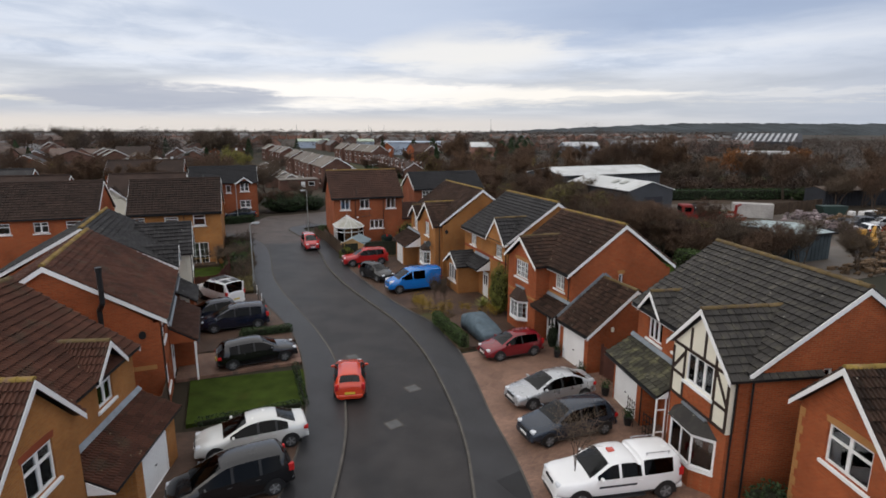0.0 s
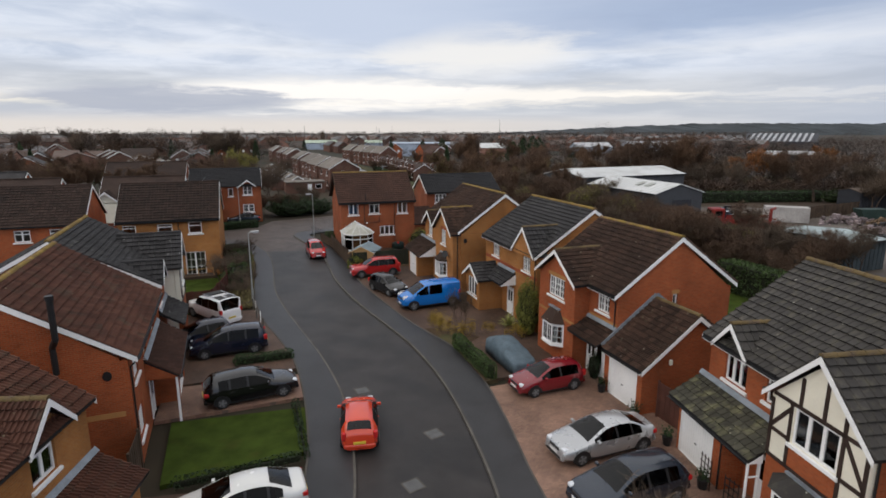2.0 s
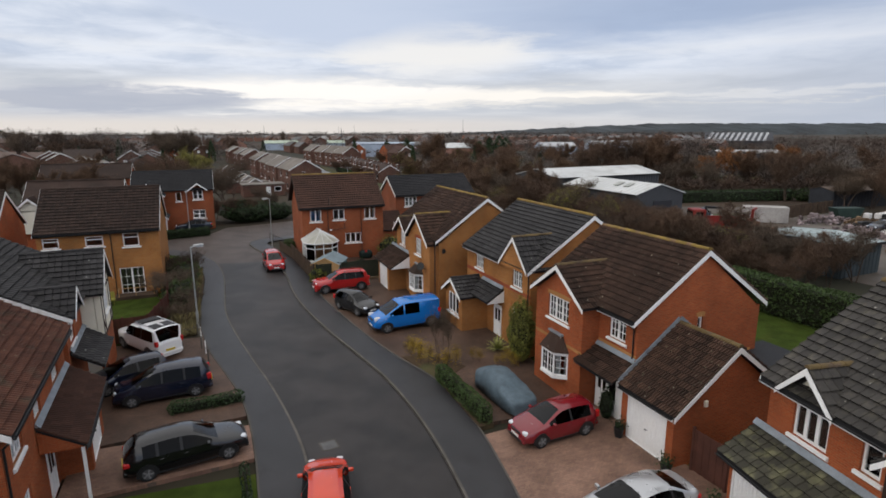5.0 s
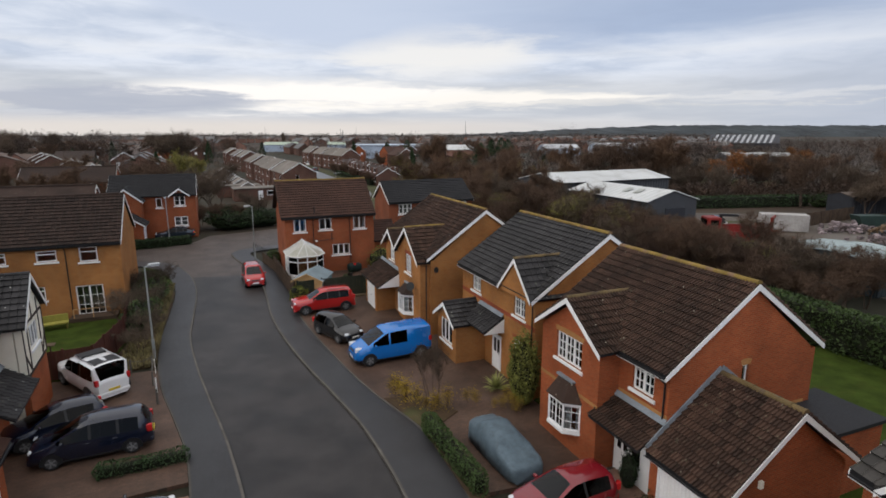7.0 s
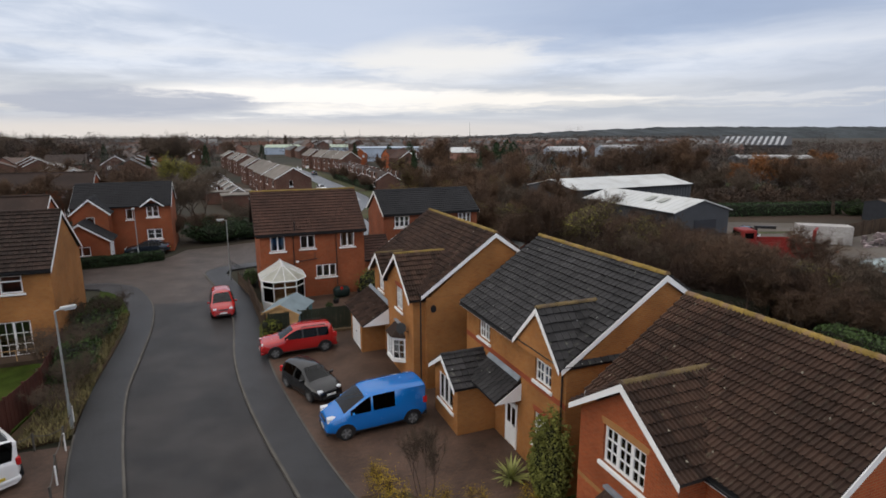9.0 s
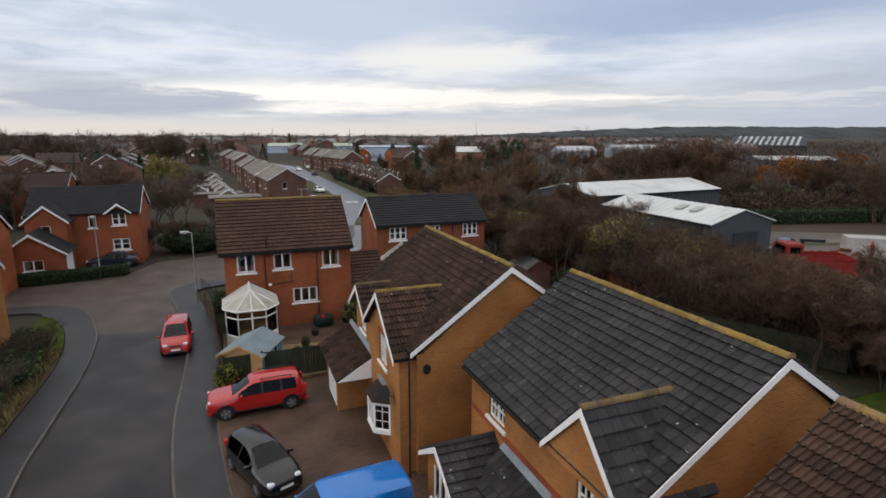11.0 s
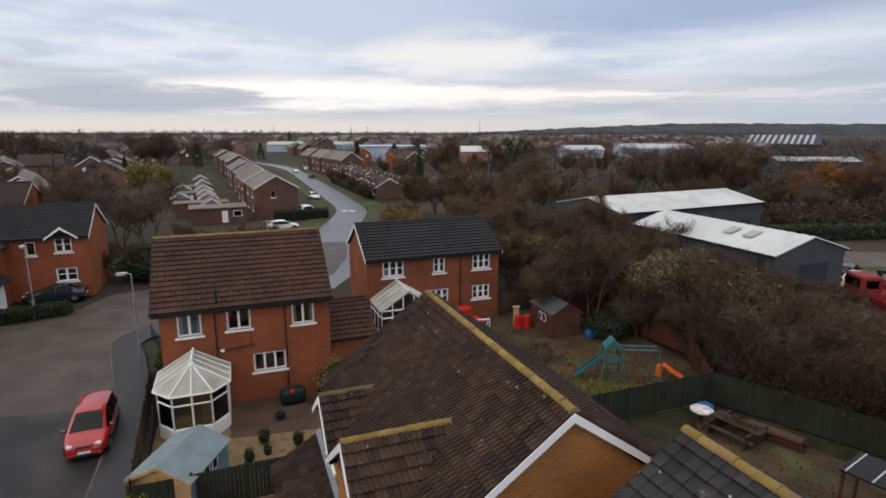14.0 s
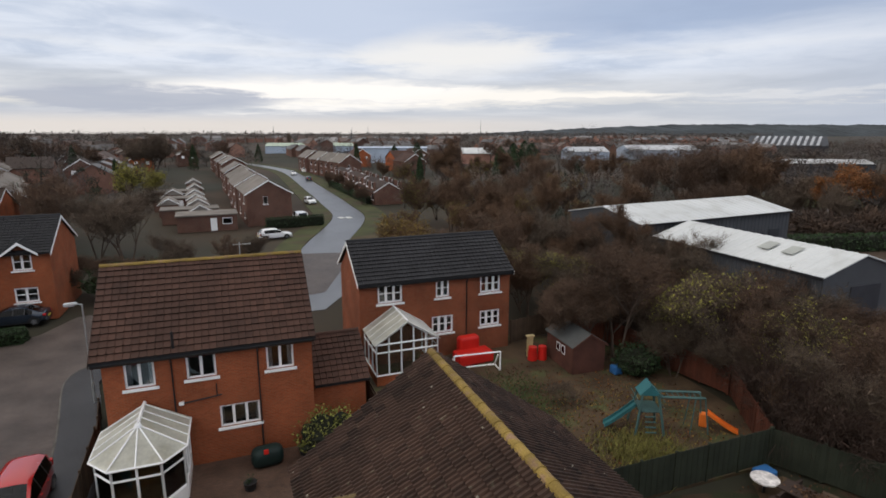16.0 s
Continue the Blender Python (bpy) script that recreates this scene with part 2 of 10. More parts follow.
SLATEW = mat("weathered_grey_concrete_tile", (0.040, 0.0365, 0.033), 0.7, 0.28, 0.5, 14, 0.3, rnd=0.26, spot=(0.066, 0.060, 0.046), spot_at=(0.52, 0.72), spot_scale=3.2, speck=(0.28, 0.27, 0.23))
SLATEM = mat("mossy_grey_concrete_tile", (0.050, 0.047, 0.034), 0.8, 0.28, 0.5, 14, 0.3, rnd=0.3, spot=(0.13, 0.125, 0.07), spot_at=(0.50, 0.66), spot_scale=1.6, speck=(0.30, 0.29, 0.22))
BROWND = mat("dark_brown_concrete_tile", (0.030, 0.0175, 0.013), 0.8, 0.28, 0.5, 14, 0.3, rnd=0.3, spot=(0.05, 0.04, 0.028), spot_at=(0.6, 0.75), spot_scale=4.0)
# Near-black lip colour paints the shadow line under each course of tiles.
LIP_SHADE = mat("painted_shade_on_tile_lips", (0.011, 0.009, 0.008), 0.9, 0.3, 1.0, 14, 0.0)
RUST = mat("red_brown_concrete_tile", (0.052, 0.025, 0.017), 0.75, 0.22, 0.5, 14, 0.3, rnd=0.2, spot=(0.10, 0.065, 0.05), spot_at=(0.66, 0.82), spot_scale=2.2)
RUSTL = mat("reddish_brown_concrete_tile", (0.085, 0.036, 0.023), 0.75, 0.25, 0.5, 14, 0.3, rnd=0.2, spot=(0.07, 0.045, 0.03), spot_at=(0.55, 0.7), spot_scale=1.2, speck=(0.2, 0.15, 0.1))
BLACKT = mat("near_black_tile", (0.018, 0.018, 0.02), 0.7, 0.22, 0.5, 14, 0.3, rnd=0.2)
GREYROOF = mat("weathered_grey_roof", (0.165, 0.145, 0.125), 0.85, 0.25, 0.4, 9, 0.3, rnd=0.2)
MOSSR = mat("ridge_tile_yellow_with_lichen", (0.2, 0.135, 0.035), 0.9, 0.3, 1.5, 25, 0.5, rnd=0.25, spot=(0.16, 0.10, 0.06), spot_at=(0.5, 0.65), spot_scale=3.0)
MOSSB = mat("ridge_tile_mossy_brown", (0.12, 0.085, 0.038), 0.9, 0.3, 1.5, 25, 0.5, rnd=0.25, spot=(0.09, 0.065, 0.045), spot_at=(0.5, 0.65), spot_scale=3.0)
PVC = mat("white_upvc", (0.80, 0.80, 0.79), 0.35, 0.05, 0.8, 12, 0.03)
CREAM = mat("cream_render", (0.74, 0.70, 0.58), 0.85, 0.08, 0.8, 30, 0.15)
TIMBER = mat("dark_stained_timber", (0.035, 0.022, 0.017), 0.7, 0.25, 1.5, 30, 0.2)
LEAD = mat("lead_flashing", (0.20, 0.225, 0.25), 0.5, 0.2, 2.0, 20, 0.2)
GUTTER = mat("black_plastic", (0.018, 0.018, 0.019), 0.4, 0.1, 1.0, 20, 0.05)
GLASS = glass_mat("window_glass", (0.80, 0.84, 0.86), 0.03, 1.95)
CARGLASS = glass_mat("car_glass", (0.035, 0.04, 0.045), 0.03, 1.28)
WSGLASS = glass_mat("windscreen_glass", (0.14, 0.155, 0.165), 0.03, 1.45)
CURTAIN = mat("net_curtain", (0.62, 0.62, 0.60), 0.9, 0.12, 3.0, 40, 0.2)
ROOMD = mat("dim_room", (0.24, 0.22, 0.21), 0.9, 0.2, 1.0, 10, 0)
WOOD = mat("fence_board", (0.075, 0.05, 0.033), 0.85, 0.3, 1.0, 30, 0.3, rnd=0.25)
WOODRED = mat("red_stained_fence", (0.075, 0.026, 0.018), 0.85, 0.25, 1.0, 30, 0.3, rnd=0.2)
ASPHALT = mat("damp_asphalt", (0.032, 0.0285, 0.0275), 0.5, 0.30, 0.5, 60, 0.35, spot=(0.021, 0.0195, 0.0195), spot_at=(0.46, 0.58), spot_scale=0.3)
ASPHALT2 = mat("pavement_asphalt", (0.031, 0.0305, 0.032), 0.42, 0.2, 0.5, 60, 0.35, spot=(0.024, 0.023, 0.024), spot_at=(0.52, 0.66), spot_scale=0.4)
KERB = mat("concrete_kerb", (0.088, 0.081, 0.071), 0.85, 0.2, 1.5, 30, 0.3, rnd=0.2)
LAWN = mat("winter_lawn", (0.034, 0.052, 0.008), 0.95, 0.3, 0.9, 30, 0.6, spot=(0.045, 0.055, 0.010), spot_at=(0.55, 0.70), spot_scale=0.8, spec=0.08)
EARTH = mat("leaf_strewn_earth", (0.062, 0.04, 0.022), 0.95, 0.35, 0.6, 12, 0.6, spot=(0.06, 0.065, 0.025), spot_at=(0.52, 0.66), spot_scale=0.5)
FIELD = mat("rough_ground", (0.026, 0.025, 0.015), 0.95, 0.3, 0.03, 0.8, 0.4, spot=(0.055, 0.036, 0.024), spot_at=(0.45, 0.60), spot_scale=0.012)
GRAVEL = mat("gravel_bed", (0.19, 0.13, 0.07), 0.95, 0.3, 1.0, 40, 0.6, spot=(0.09, 0.062, 0.034), spot_at=(0.54, 0.66), spot_scale=1.0)
CHROME = mat("bright_metal", (0.55, 0.56, 0.58), 0.3, 0.05, 1.0, 20, 0.0, metal=1.0)
STEEL = mat("galvanised_steel", (0.36, 0.38, 0.38), 0.5, 0.15, 2.0, 20, 0.1, metal=0.6)
TYRE = mat("tyre_rubber", (0.018, 0.018, 0.018), 0.85, 0.1, 3, 30, 0.1)


# ---- mesh helpers ----
def part(name, bm, material, parent=None, label="", smooth=False):
    me = bpy.data.meshes.new(name)
    if isinstance(bm, tuple):
        me.from_pydata(*bm)
    else:
        bmesh.ops.recalc_face_normals(bm, faces=bm.faces)
        bm.to_mesh(me)
        bm.free()
    if smooth:
        me.polygons.foreach_set("use_smooth", [True] * len(me.polygons))
    for m in (material if isinstance(material, (list, tuple)) else [material]):
        me.materials.append(m)
    ob = new(name, me)
    if parent is not None:
        ob.parent = parent
    if label:
        ob["label"] = label
    return ob


def thing(name, m, label, category, group="", kind=""):
    ob = new(name)
    ob.empty_display_size = 0.3
    ob.matrix_world = m
    return tagged(ob, label, category, group, kind)


def box(bm, x0, x1, y0, y1, z0, z1, m=None):
    vs = [bm.verts.new(m @ Vector(c) if m is not None else c) for c in ((x0, y0, z0), (x1, y0, z0), (x1, y1, z0), (x0, y1, z0), (x0, y0, z1), (x1, y0, z1), (x1, y1, z1), (x0, y1, z1))]
    for f in ((0, 3, 2, 1), (4, 5, 6, 7), (0, 1, 5, 4), (1, 2, 6, 5), (2, 3, 7, 6), (3, 0, 4, 7)):
        bm.faces.new([vs[i] for i in f])
    return vs


def boxes(*rows, m=None):
    bm = bmesh.new()
    for r in rows:
        box(bm, *r, m=m)
    return bm


def soft_box(x0, x1, y0, y1, z0, z1, r=0.02, seg=2):
    bm = boxes((x0, x1, y0, y1, z0, z1))
    bmesh.ops.bevel(bm, geom=list(bm.edges), offset=r, segments=seg, affect="EDGES", profile=0.5)
    return bm


def bar(bm, a, b, r0, r1=None, n=6, cap=True):
    """A tapered rod from a to b."""
    a, b = Vector(a), Vector(b)
    r1 = r0 if r1 is None else r1
    d = (b - a).normalized()
    s = d.cross(Vector((0, 0, 1)) if abs(d.z) < 0.9 else Vector((1, 0, 0))).normalized()
    t = d.cross(s)
    ring = [[bm.verts.new(p + r * (math.cos(k * math.tau / n) * s + math.sin(k * math.tau / n) * t)) for k in range(n)] for p, r in ((a, r0), (b, r1))]
    for k in range(n):
        bm.faces.new((ring[0][k], ring[0][(k + 1) % n], ring[1][(k + 1) % n], ring[1][k]))
    if cap:
        bm.faces.new(ring[0][::-1])
        bm.faces.new(ring[1])


def plank(bm, a, b, w, t, up=(0, 0, 1)):
    """A board from a to b, w wide along up, t thick."""
    a, b, up = Vector(a), Vector(b), Vector(up)
    d = (b - a).normalized()
    s = d.cross(up).normalized()
    u = s.cross(d).normalized()
    vs = [bm.verts.new(p + s * (i * t / 2) + u * (j * w / 2)) for p in (a, b) for i, j in ((-1, -1), (1, -1), (1, 1), (-1, 1))]
    for f in ((3, 2, 1, 0), (4, 5, 6, 7), (0, 1, 5, 4), (1, 2, 6, 5), (2, 3, 7, 6), (3, 0, 4, 7)):
        bm.faces.new([vs[i] for i in f])


def prism(bm, pts, shift):
    """A solid of the outline pts, drawn out by shift."""
    shift = Vector(shift)
    a = [bm.verts.new(p) for p in pts]
    b = [bm.verts.new(Vector(p) + shift) for p in pts]
    n = len(pts)
    bm.faces.new(a)
    bm.faces.new(b[::-1])
    for i in range(n):
        bm.faces.new((a[i], b[i], b[(i + 1) % n], a[(i + 1) % n]))


def sheet(name, pts, z, material, label, category, kind="structure", thick=0.3):
    """A flat piece of ground with a body under it."""
    bm = bmesh.new()
    prism(bm, [(x, y, z) for x, y in pts], (0, 0, -thick))
    return tagged(part(name, bm, material), label, category, kind=kind)

# ---- houses ----
class Face:
    """A wall's own frame: s along it, z up, d out of it."""

    def __init__(self, o, u, n):
        self.o, self.u, self.n = Vector(o), Vector(u), Vector(n)

    def p(self, s, z, d=0.0):
        return self.o + self.u * s + self.n * d + Vector((0, 0, z))

    def box(self, bm, s0, s1, z0, z1, d0, d1):
        vs = [bm.verts.new(self.p(*c)) for c in ((s0, z0, d0), (s1, z0, d0), (s1, z0, d1), (s0, z0, d1), (s0, z1, d0), (s1, z1, d0), (s1, z1, d1), (s0, z1, d1))]
        for f in ((0, 3, 2, 1), (4, 5, 6, 7), (0, 1, 5, 4), (1, 2, 6, 5), (2, 3, 7, 6), (3, 0, 4, 7)):
            bm.faces.new([vs[i] for i in f])


def wall(face, width, height, holes, material, parent, peak=None, th=0.28, base=0.0, name="wall"):
    """A wall with openings cut through; peak (s, z): the gable above it."""
    bm = bmesh.new()
    ss = sorted({0.0, width, *[v for h in holes for v in h[:2]]})
    zs = sorted({base, height, *[v for h in holes for v in h[2:4]]})
    cells = {}
    for i in range(len(ss) - 1):
        for j in range(len(zs) - 1):
            cs, cz = (ss[i] + ss[i + 1]) / 2, (zs[j] + zs[j + 1]) / 2
            cells[i, j] = not any(h[0] < cs < h[1] and h[2] < cz < h[3] for h in holes)
    seen = {}

    def v(i, j, d):
        if (i, j, d) not in seen:
            seen[i, j, d] = bm.verts.new(face.p(ss[i], zs[j], -d))
        return seen[i, j, d]

    for (i, j), full in cells.items():
        if not full:
            continue
        for d in (0.0, th):
            bm.faces.new([v(i, j, d), v(i + 1, j, d), v(i + 1, j + 1, d), v(i, j + 1, d)])
        for di, dj, a, b in ((-1, 0, (0, 0), (0, 1)), (1, 0, (1, 0), (1, 1)), (0, -1, (0, 0), (1, 0)), (0, 1, (0, 1), (1, 1))):
            if not cells.get((i + di, j + dj), False):
                if dj == 1 and j + 1 == len(zs) - 1 and peak:
                    continue
                bm.faces.new([v(i + a[0], j + a[1], 0.0), v(i + b[0], j + b[1], 0.0), v(i + b[0], j + b[1], th), v(i + a[0], j + a[1], th)])
    if peak:
        top = len(zs) - 1
        f = [v(i, top, 0.0) for i in range(len(ss))] + [bm.verts.new(face.p(peak[0], peak[1]))]
        k = [v(i, top, th) for i in range(len(ss))] + [bm.verts.new(face.p(peak[0], peak[1], -th))]
        bm.faces.new(f)
        bm.faces.new(k[::-1])
        bm.faces.new((f[-2], f[-1], k[-1], k[-2]))
        bm.faces.new((f[-1], f[0], k[0], k[-1]))
    return part(name, bm, material, parent)


def panel(face, s0, s1, z0, z1, holes, d0, d1, bm=None):
    """One flat piece with rectangular openings, such as a sash with its glazing bars."""
    bm = bm or bmesh.new()
    ss = sorted({s0, s1, *[v for h in holes for v in h[:2]]})
    zs = sorted({z0, z1, *[v for h in holes for v in h[2:4]]})
    cells = {}
    for i in range(len(ss) - 1):
        for j in range(len(zs) - 1):
            cs, cz = (ss[i] + ss[i + 1]) / 2, (zs[j] + zs[j + 1]) / 2
            cells[i, j] = not any(h[0] < cs < h[1] and h[2] < cz < h[3] for h in holes)
    seen = {}

    def v(i, j, d):
        if (i, j, d) not in seen:
            seen[i, j, d] = bm.verts.new(face.p(ss[i], zs[j], d))
        return seen[i, j, d]

    for (i, j), full in cells.items():
        if not full:
            continue
        for d in (d0, d1):
            bm.faces.new([v(i, j, d), v(i + 1, j, d), v(i + 1, j + 1, d), v(i, j + 1, d)])
        for di, dj, a, b in ((-1, 0, (0, 0), (0, 1)), (1, 0, (1, 0), (1, 1)), (0, -1, (0, 0), (1, 0)), (0, 1, (0, 1), (1, 1))):
            if not cells.get((i + di, j + dj), False):
                bm.faces.new([v(i + a[0], j + a[1], d1), v(i + b[0], j + b[1], d1), v(i + b[0], j + b[1], d0), v(i + a[0], j + a[1], d0)])
    return bm


def window(face, s, z, w, h, parent, style="plain2", depth=0.09, sill=True, curtain=0.0, arch=None, name="window", far=False):
    """A white casement window centred at s, z: its frame, sashes with their bars, panes and sill, set back in the opening."""
    s0, s1, z0, z1 = s - w / 2, s + w / 2, z - h / 2, z + h / 2
    wide = style.startswith("wide")
    f, g = (0.085, 0.10) if wide else (0.05, 0.045)
    cols = {"plain1": 1, "plain2": 2, "plain3": 3, "bars2": 2, "bars3": 3, "top2": 2, "top1": 1, "bars1": 1, "wide2": 2, "wide3": 3}[style]
    cw = (w - 2 * f + g) / cols
    lights = [(s0 + f + c * cw, s0 + f + (c + 1) * cw - g) for c in range(cols)]
    fr = part(name, panel(face, s0, s1, z0, z1, [(a, b, z0 + f, z1 - f) for a, b in lights], -depth - 0.06, -depth + 0.01), PVC, parent)
    for a, b in lights:
        q = 0.036
        if not far:
            rows = [(z0 + f + q, z1 - f - q)]
            if style.startswith("bars"):
                n, t = 3 if h > 1.19 else 2, 0.014
                hh = (z1 - z0 - 2 * f - 2 * q + 2 * t) / n
                rows = [(z0 + f + q + k * hh, z0 + f + q + (k + 1) * hh - 2 * t) for k in range(n)]
            if wide:
                zz = z0 + h * 0.52
                rows = [(z0 + f + q, zz - 0.03), (zz + 0.03, z1 - f - q)]
            if style.startswith("top"):
                zz = z0 + h * 0.66
                rows = [(z0 + f + q, zz - 0.04), (zz + 0.04, z1 - f - q)]
            ia, ib = a + q, b - q
            spans = [(ia, ib)]
            if style.startswith("bars") and b - a > 0.4:
                m = (ia + ib) / 2
                spans = [(ia, m - 0.014), (m + 0.014, ib)]
            part("sash", panel(face, a, b, z0 + f, z1 - f, [(x0, x1, y0, y1) for x0, x1 in spans for y0, y1 in rows], -depth - 0.04, -depth + 0.022), PVC, fr)
        bm = bmesh.new()
        face.box(bm, a + 0.01, b - 0.01, z0 + f + 0.01, z1 - f - 0.01, -depth - 0.020, -depth - 0.014)
        part("pane", bm, GLASS, fr).visible_shadow = False
    if sill:
        bm = bmesh.new()
        prism(bm, [face.p(s0 - 0.12, z0, -depth - 0.02), face.p(s0 - 0.12, z0 - 0.02, 0.085), face.p(s0 - 0.12, z0 - 0.12, 0.085), face.p(s0 - 0.12, z0 - 0.16, 0.02), face.p(s0 - 0.12, z0 - 0.16, -depth - 0.02)], face.u * (w + 0.24))
        part("window_sill", bm, PVC, fr)
    if curtain and not far:
        for e in (0, 1):
            bm = bmesh.new()
            n = 8
            wv = (s1 - s0) * curtain / 2
            x0 = s0 if e == 0 else s1 - wv
            pts = [(x0 + wv * k / n, -depth - 0.17 - 0.03 * (k % 2)) for k in range(n + 1)]
            lo = [bm.verts.new(face.p(a, z0 - 0.1, d)) for a, d in pts]
            hi = [bm.verts.new(face.p(a, z1, d)) for a, d in pts]
            for k in range(n):
                bm.faces.new((lo[k], lo[k + 1], hi[k + 1], hi[k]))
            part("curtain", bm, CURTAIN, fr)
    if arch:
        # the flat arch of bricks over the opening
        bm = bmesh.new()
        n = 6
        pts = [face.p(s0 - 0.06, z1 + 0.004, -0.02)] + [face.p(s0 - 0.12 + (w + 0.24) * k / n, z1 + 0.2 + 0.05 * (1 - (2 * k / n - 1) ** 2), -0.02) for k in range(n + 1)] + [face.p(s1 + 0.06, z1 + 0.004, -0.02)]
        prism(bm, pts, face.n * 0.026)
        part("lintel", bm, arch, fr)
    return fr


def ribbed(p00, p10, p11, p01, n, depth, duty=0.5, thick=0.04):
    """A sheet with upright ribs, in one piece: corners in order round the sheet."""
    a, b, c, d = Vector(p00), Vector(p10), Vector(p11), Vector(p01)
    nrm = (b - a).cross(d - a).normalized()
    bm = bmesh.new()
    prof = []
    for k in range(n):
        t0, t1 = k / n, (k + duty) / n
        prof += [(t0, 0.0), (t0 + 0.12 / n, depth), (t1, depth), (t1 + 0.12 / n, 0.0)]
    prof.append((1.0, 0.0))
    lo = [bm.verts.new(a.lerp(b, t) + nrm * q) for t, q in prof]
    hi = [bm.verts.new(d.lerp(c, t) + nrm * q) for t, q in prof]
    lb = [bm.verts.new(a.lerp(b, t) - nrm * thick) for t in (0, 1)]
    hb = [bm.verts.new(d.lerp(c, t) - nrm * thick) for t in (0, 1)]
    for k in range(len(prof) - 1):
        bm.faces.new((lo[k], lo[k + 1], hi[k + 1], hi[k]))
    bm.faces.new((lb[0], hb[0], hb[1], lb[1]))
    bm.faces.new((lo[0], hi[0], hb[0], lb[0]))
    bm.faces.new((lo[-1], lb[1], hb[1], hi[-1]))
    bm.faces.new([lb[0], lb[1]] + lo[::-1])
    bm.faces.new([hb[1], hb[0]] + hi)
    return bm


def hole(s, z, w, h):
    return (s - w / 2, s + w / 2, z - h / 2, z + h / 2)


def tile_shape(style, w, g):
    """Corner rows of one roof tile: across, up the slope, out of it."""
    over = 0.07
    if style == "flat":
        prof = [(0.003, 0.0), (0.028, 0.026), (0.055, 0.0), (w - 0.003, 0.0)]
    else:
        # two rolls and two pans to a tile
        k = w / 2
        prof = [(a + q * k, h) for a in (0.0, k) for q, h in ((0.02, 0.0), (0.17, 0.060), (0.38, 0.060), (0.54, 0.0))] + [(w, 0.0)]
    vs, fs = [], []
    n = len(prof)
    lip = 0.080 if style == "flat" else 0.080
    for x, h in prof:
        vs.append((x, 0.0, h + lip))
    for x, h in prof:
        vs.append((x, g + over, h * 0.9 + 0.006))
    for x, h in prof:
        vs.append((x, 0.010, h + 0.018))
    for k in range(n - 1):
        fs.append((k, k + 1, n + k + 1, n + k))
        fs.append((2 * n + k, 2 * n + k + 1, k + 1, k))
    fs.append((0, n, 2 * n))
    fs.append((n - 1, 3 * n - 1, 2 * n - 1))
    # every lip face takes the painted shadow colour
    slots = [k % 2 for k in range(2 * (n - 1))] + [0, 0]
    return np.array(vs), fs, slots


TILE_ME = {}


def tiles(parent, o, u, v, length, slope, material, style="flat", singles=0, near=None, w=0.30, g=0.335, skip=None, name="roof_tile"):
    """Lays a slope with tiles, course over course. singles: how many lie as pieces of their own, those nearest to the place near."""
    if style != "flat":
        w, g = 0.30, 0.32
    o, u, v = Vector(o), Vector(u).normalized(), Vector(v).normalized()
    nrm = u.cross(v)
    rows = max(1, round(slope / g))
    g = slope / rows
    cols = max(1, round(length / w))
    w = length / cols
    vs, fs, slots = tile_shape(style, w, g)
    R = np.array([u, v, nrm])
    spots = []
    rng = random.Random(int(length * 1000 + slope * 77))
    for j in range(rows):
        for i in range(cols):
            c = (i + 0.5) * w
            if skip and skip(c, (j + 0.5) * g):
                continue
            jit = (rng.uniform(-0.002, 0.002), rng.uniform(-0.007, 0.007), rng.uniform(0, 0.004))
            spots.append((i * w + jit[0], j * g + jit[1], jit[2]))
    order = list(range(len(spots)))
    lone = set()
    if singles:
        q = np.array(near)
        oo = np.array(o)
        order.sort(key=lambda k: float(np.sum((oo + np.array(spots[k]) @ R - q) ** 2)))
        lone = set(order[:singles])
        me = bpy.data.meshes.new(name)
        me.from_pydata([tuple(a) for a in vs], [], fs)
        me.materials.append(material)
        me.materials.append(LIP_SHADE)
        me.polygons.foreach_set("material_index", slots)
        turn = Matrix((u, v, nrm)).transposed().to_4x4()
        for k in order[:singles]:
            ob = new(name, me)
            ob.parent = parent
            p = oo + np.array(spots[k]) @ R
            ob.matrix_local = Matrix.Translation(p) @ turn
    rest = [s for k, s in enumerate(spots) if k not in lone]
    if rest:
        A = (vs[None, :, :] + np.array(rest)[:, None, :]).reshape(-1, 3) @ R + np.array(o)
        n = len(vs)
        F = [tuple(a + k * n for a in f) for k in range(len(rest)) for f in fs]
        ob = part(name + "s", (A.tolist(), [], F), [material, LIP_SHADE], parent)
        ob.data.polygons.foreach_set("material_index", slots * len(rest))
        ob["kind"] = "stuff"


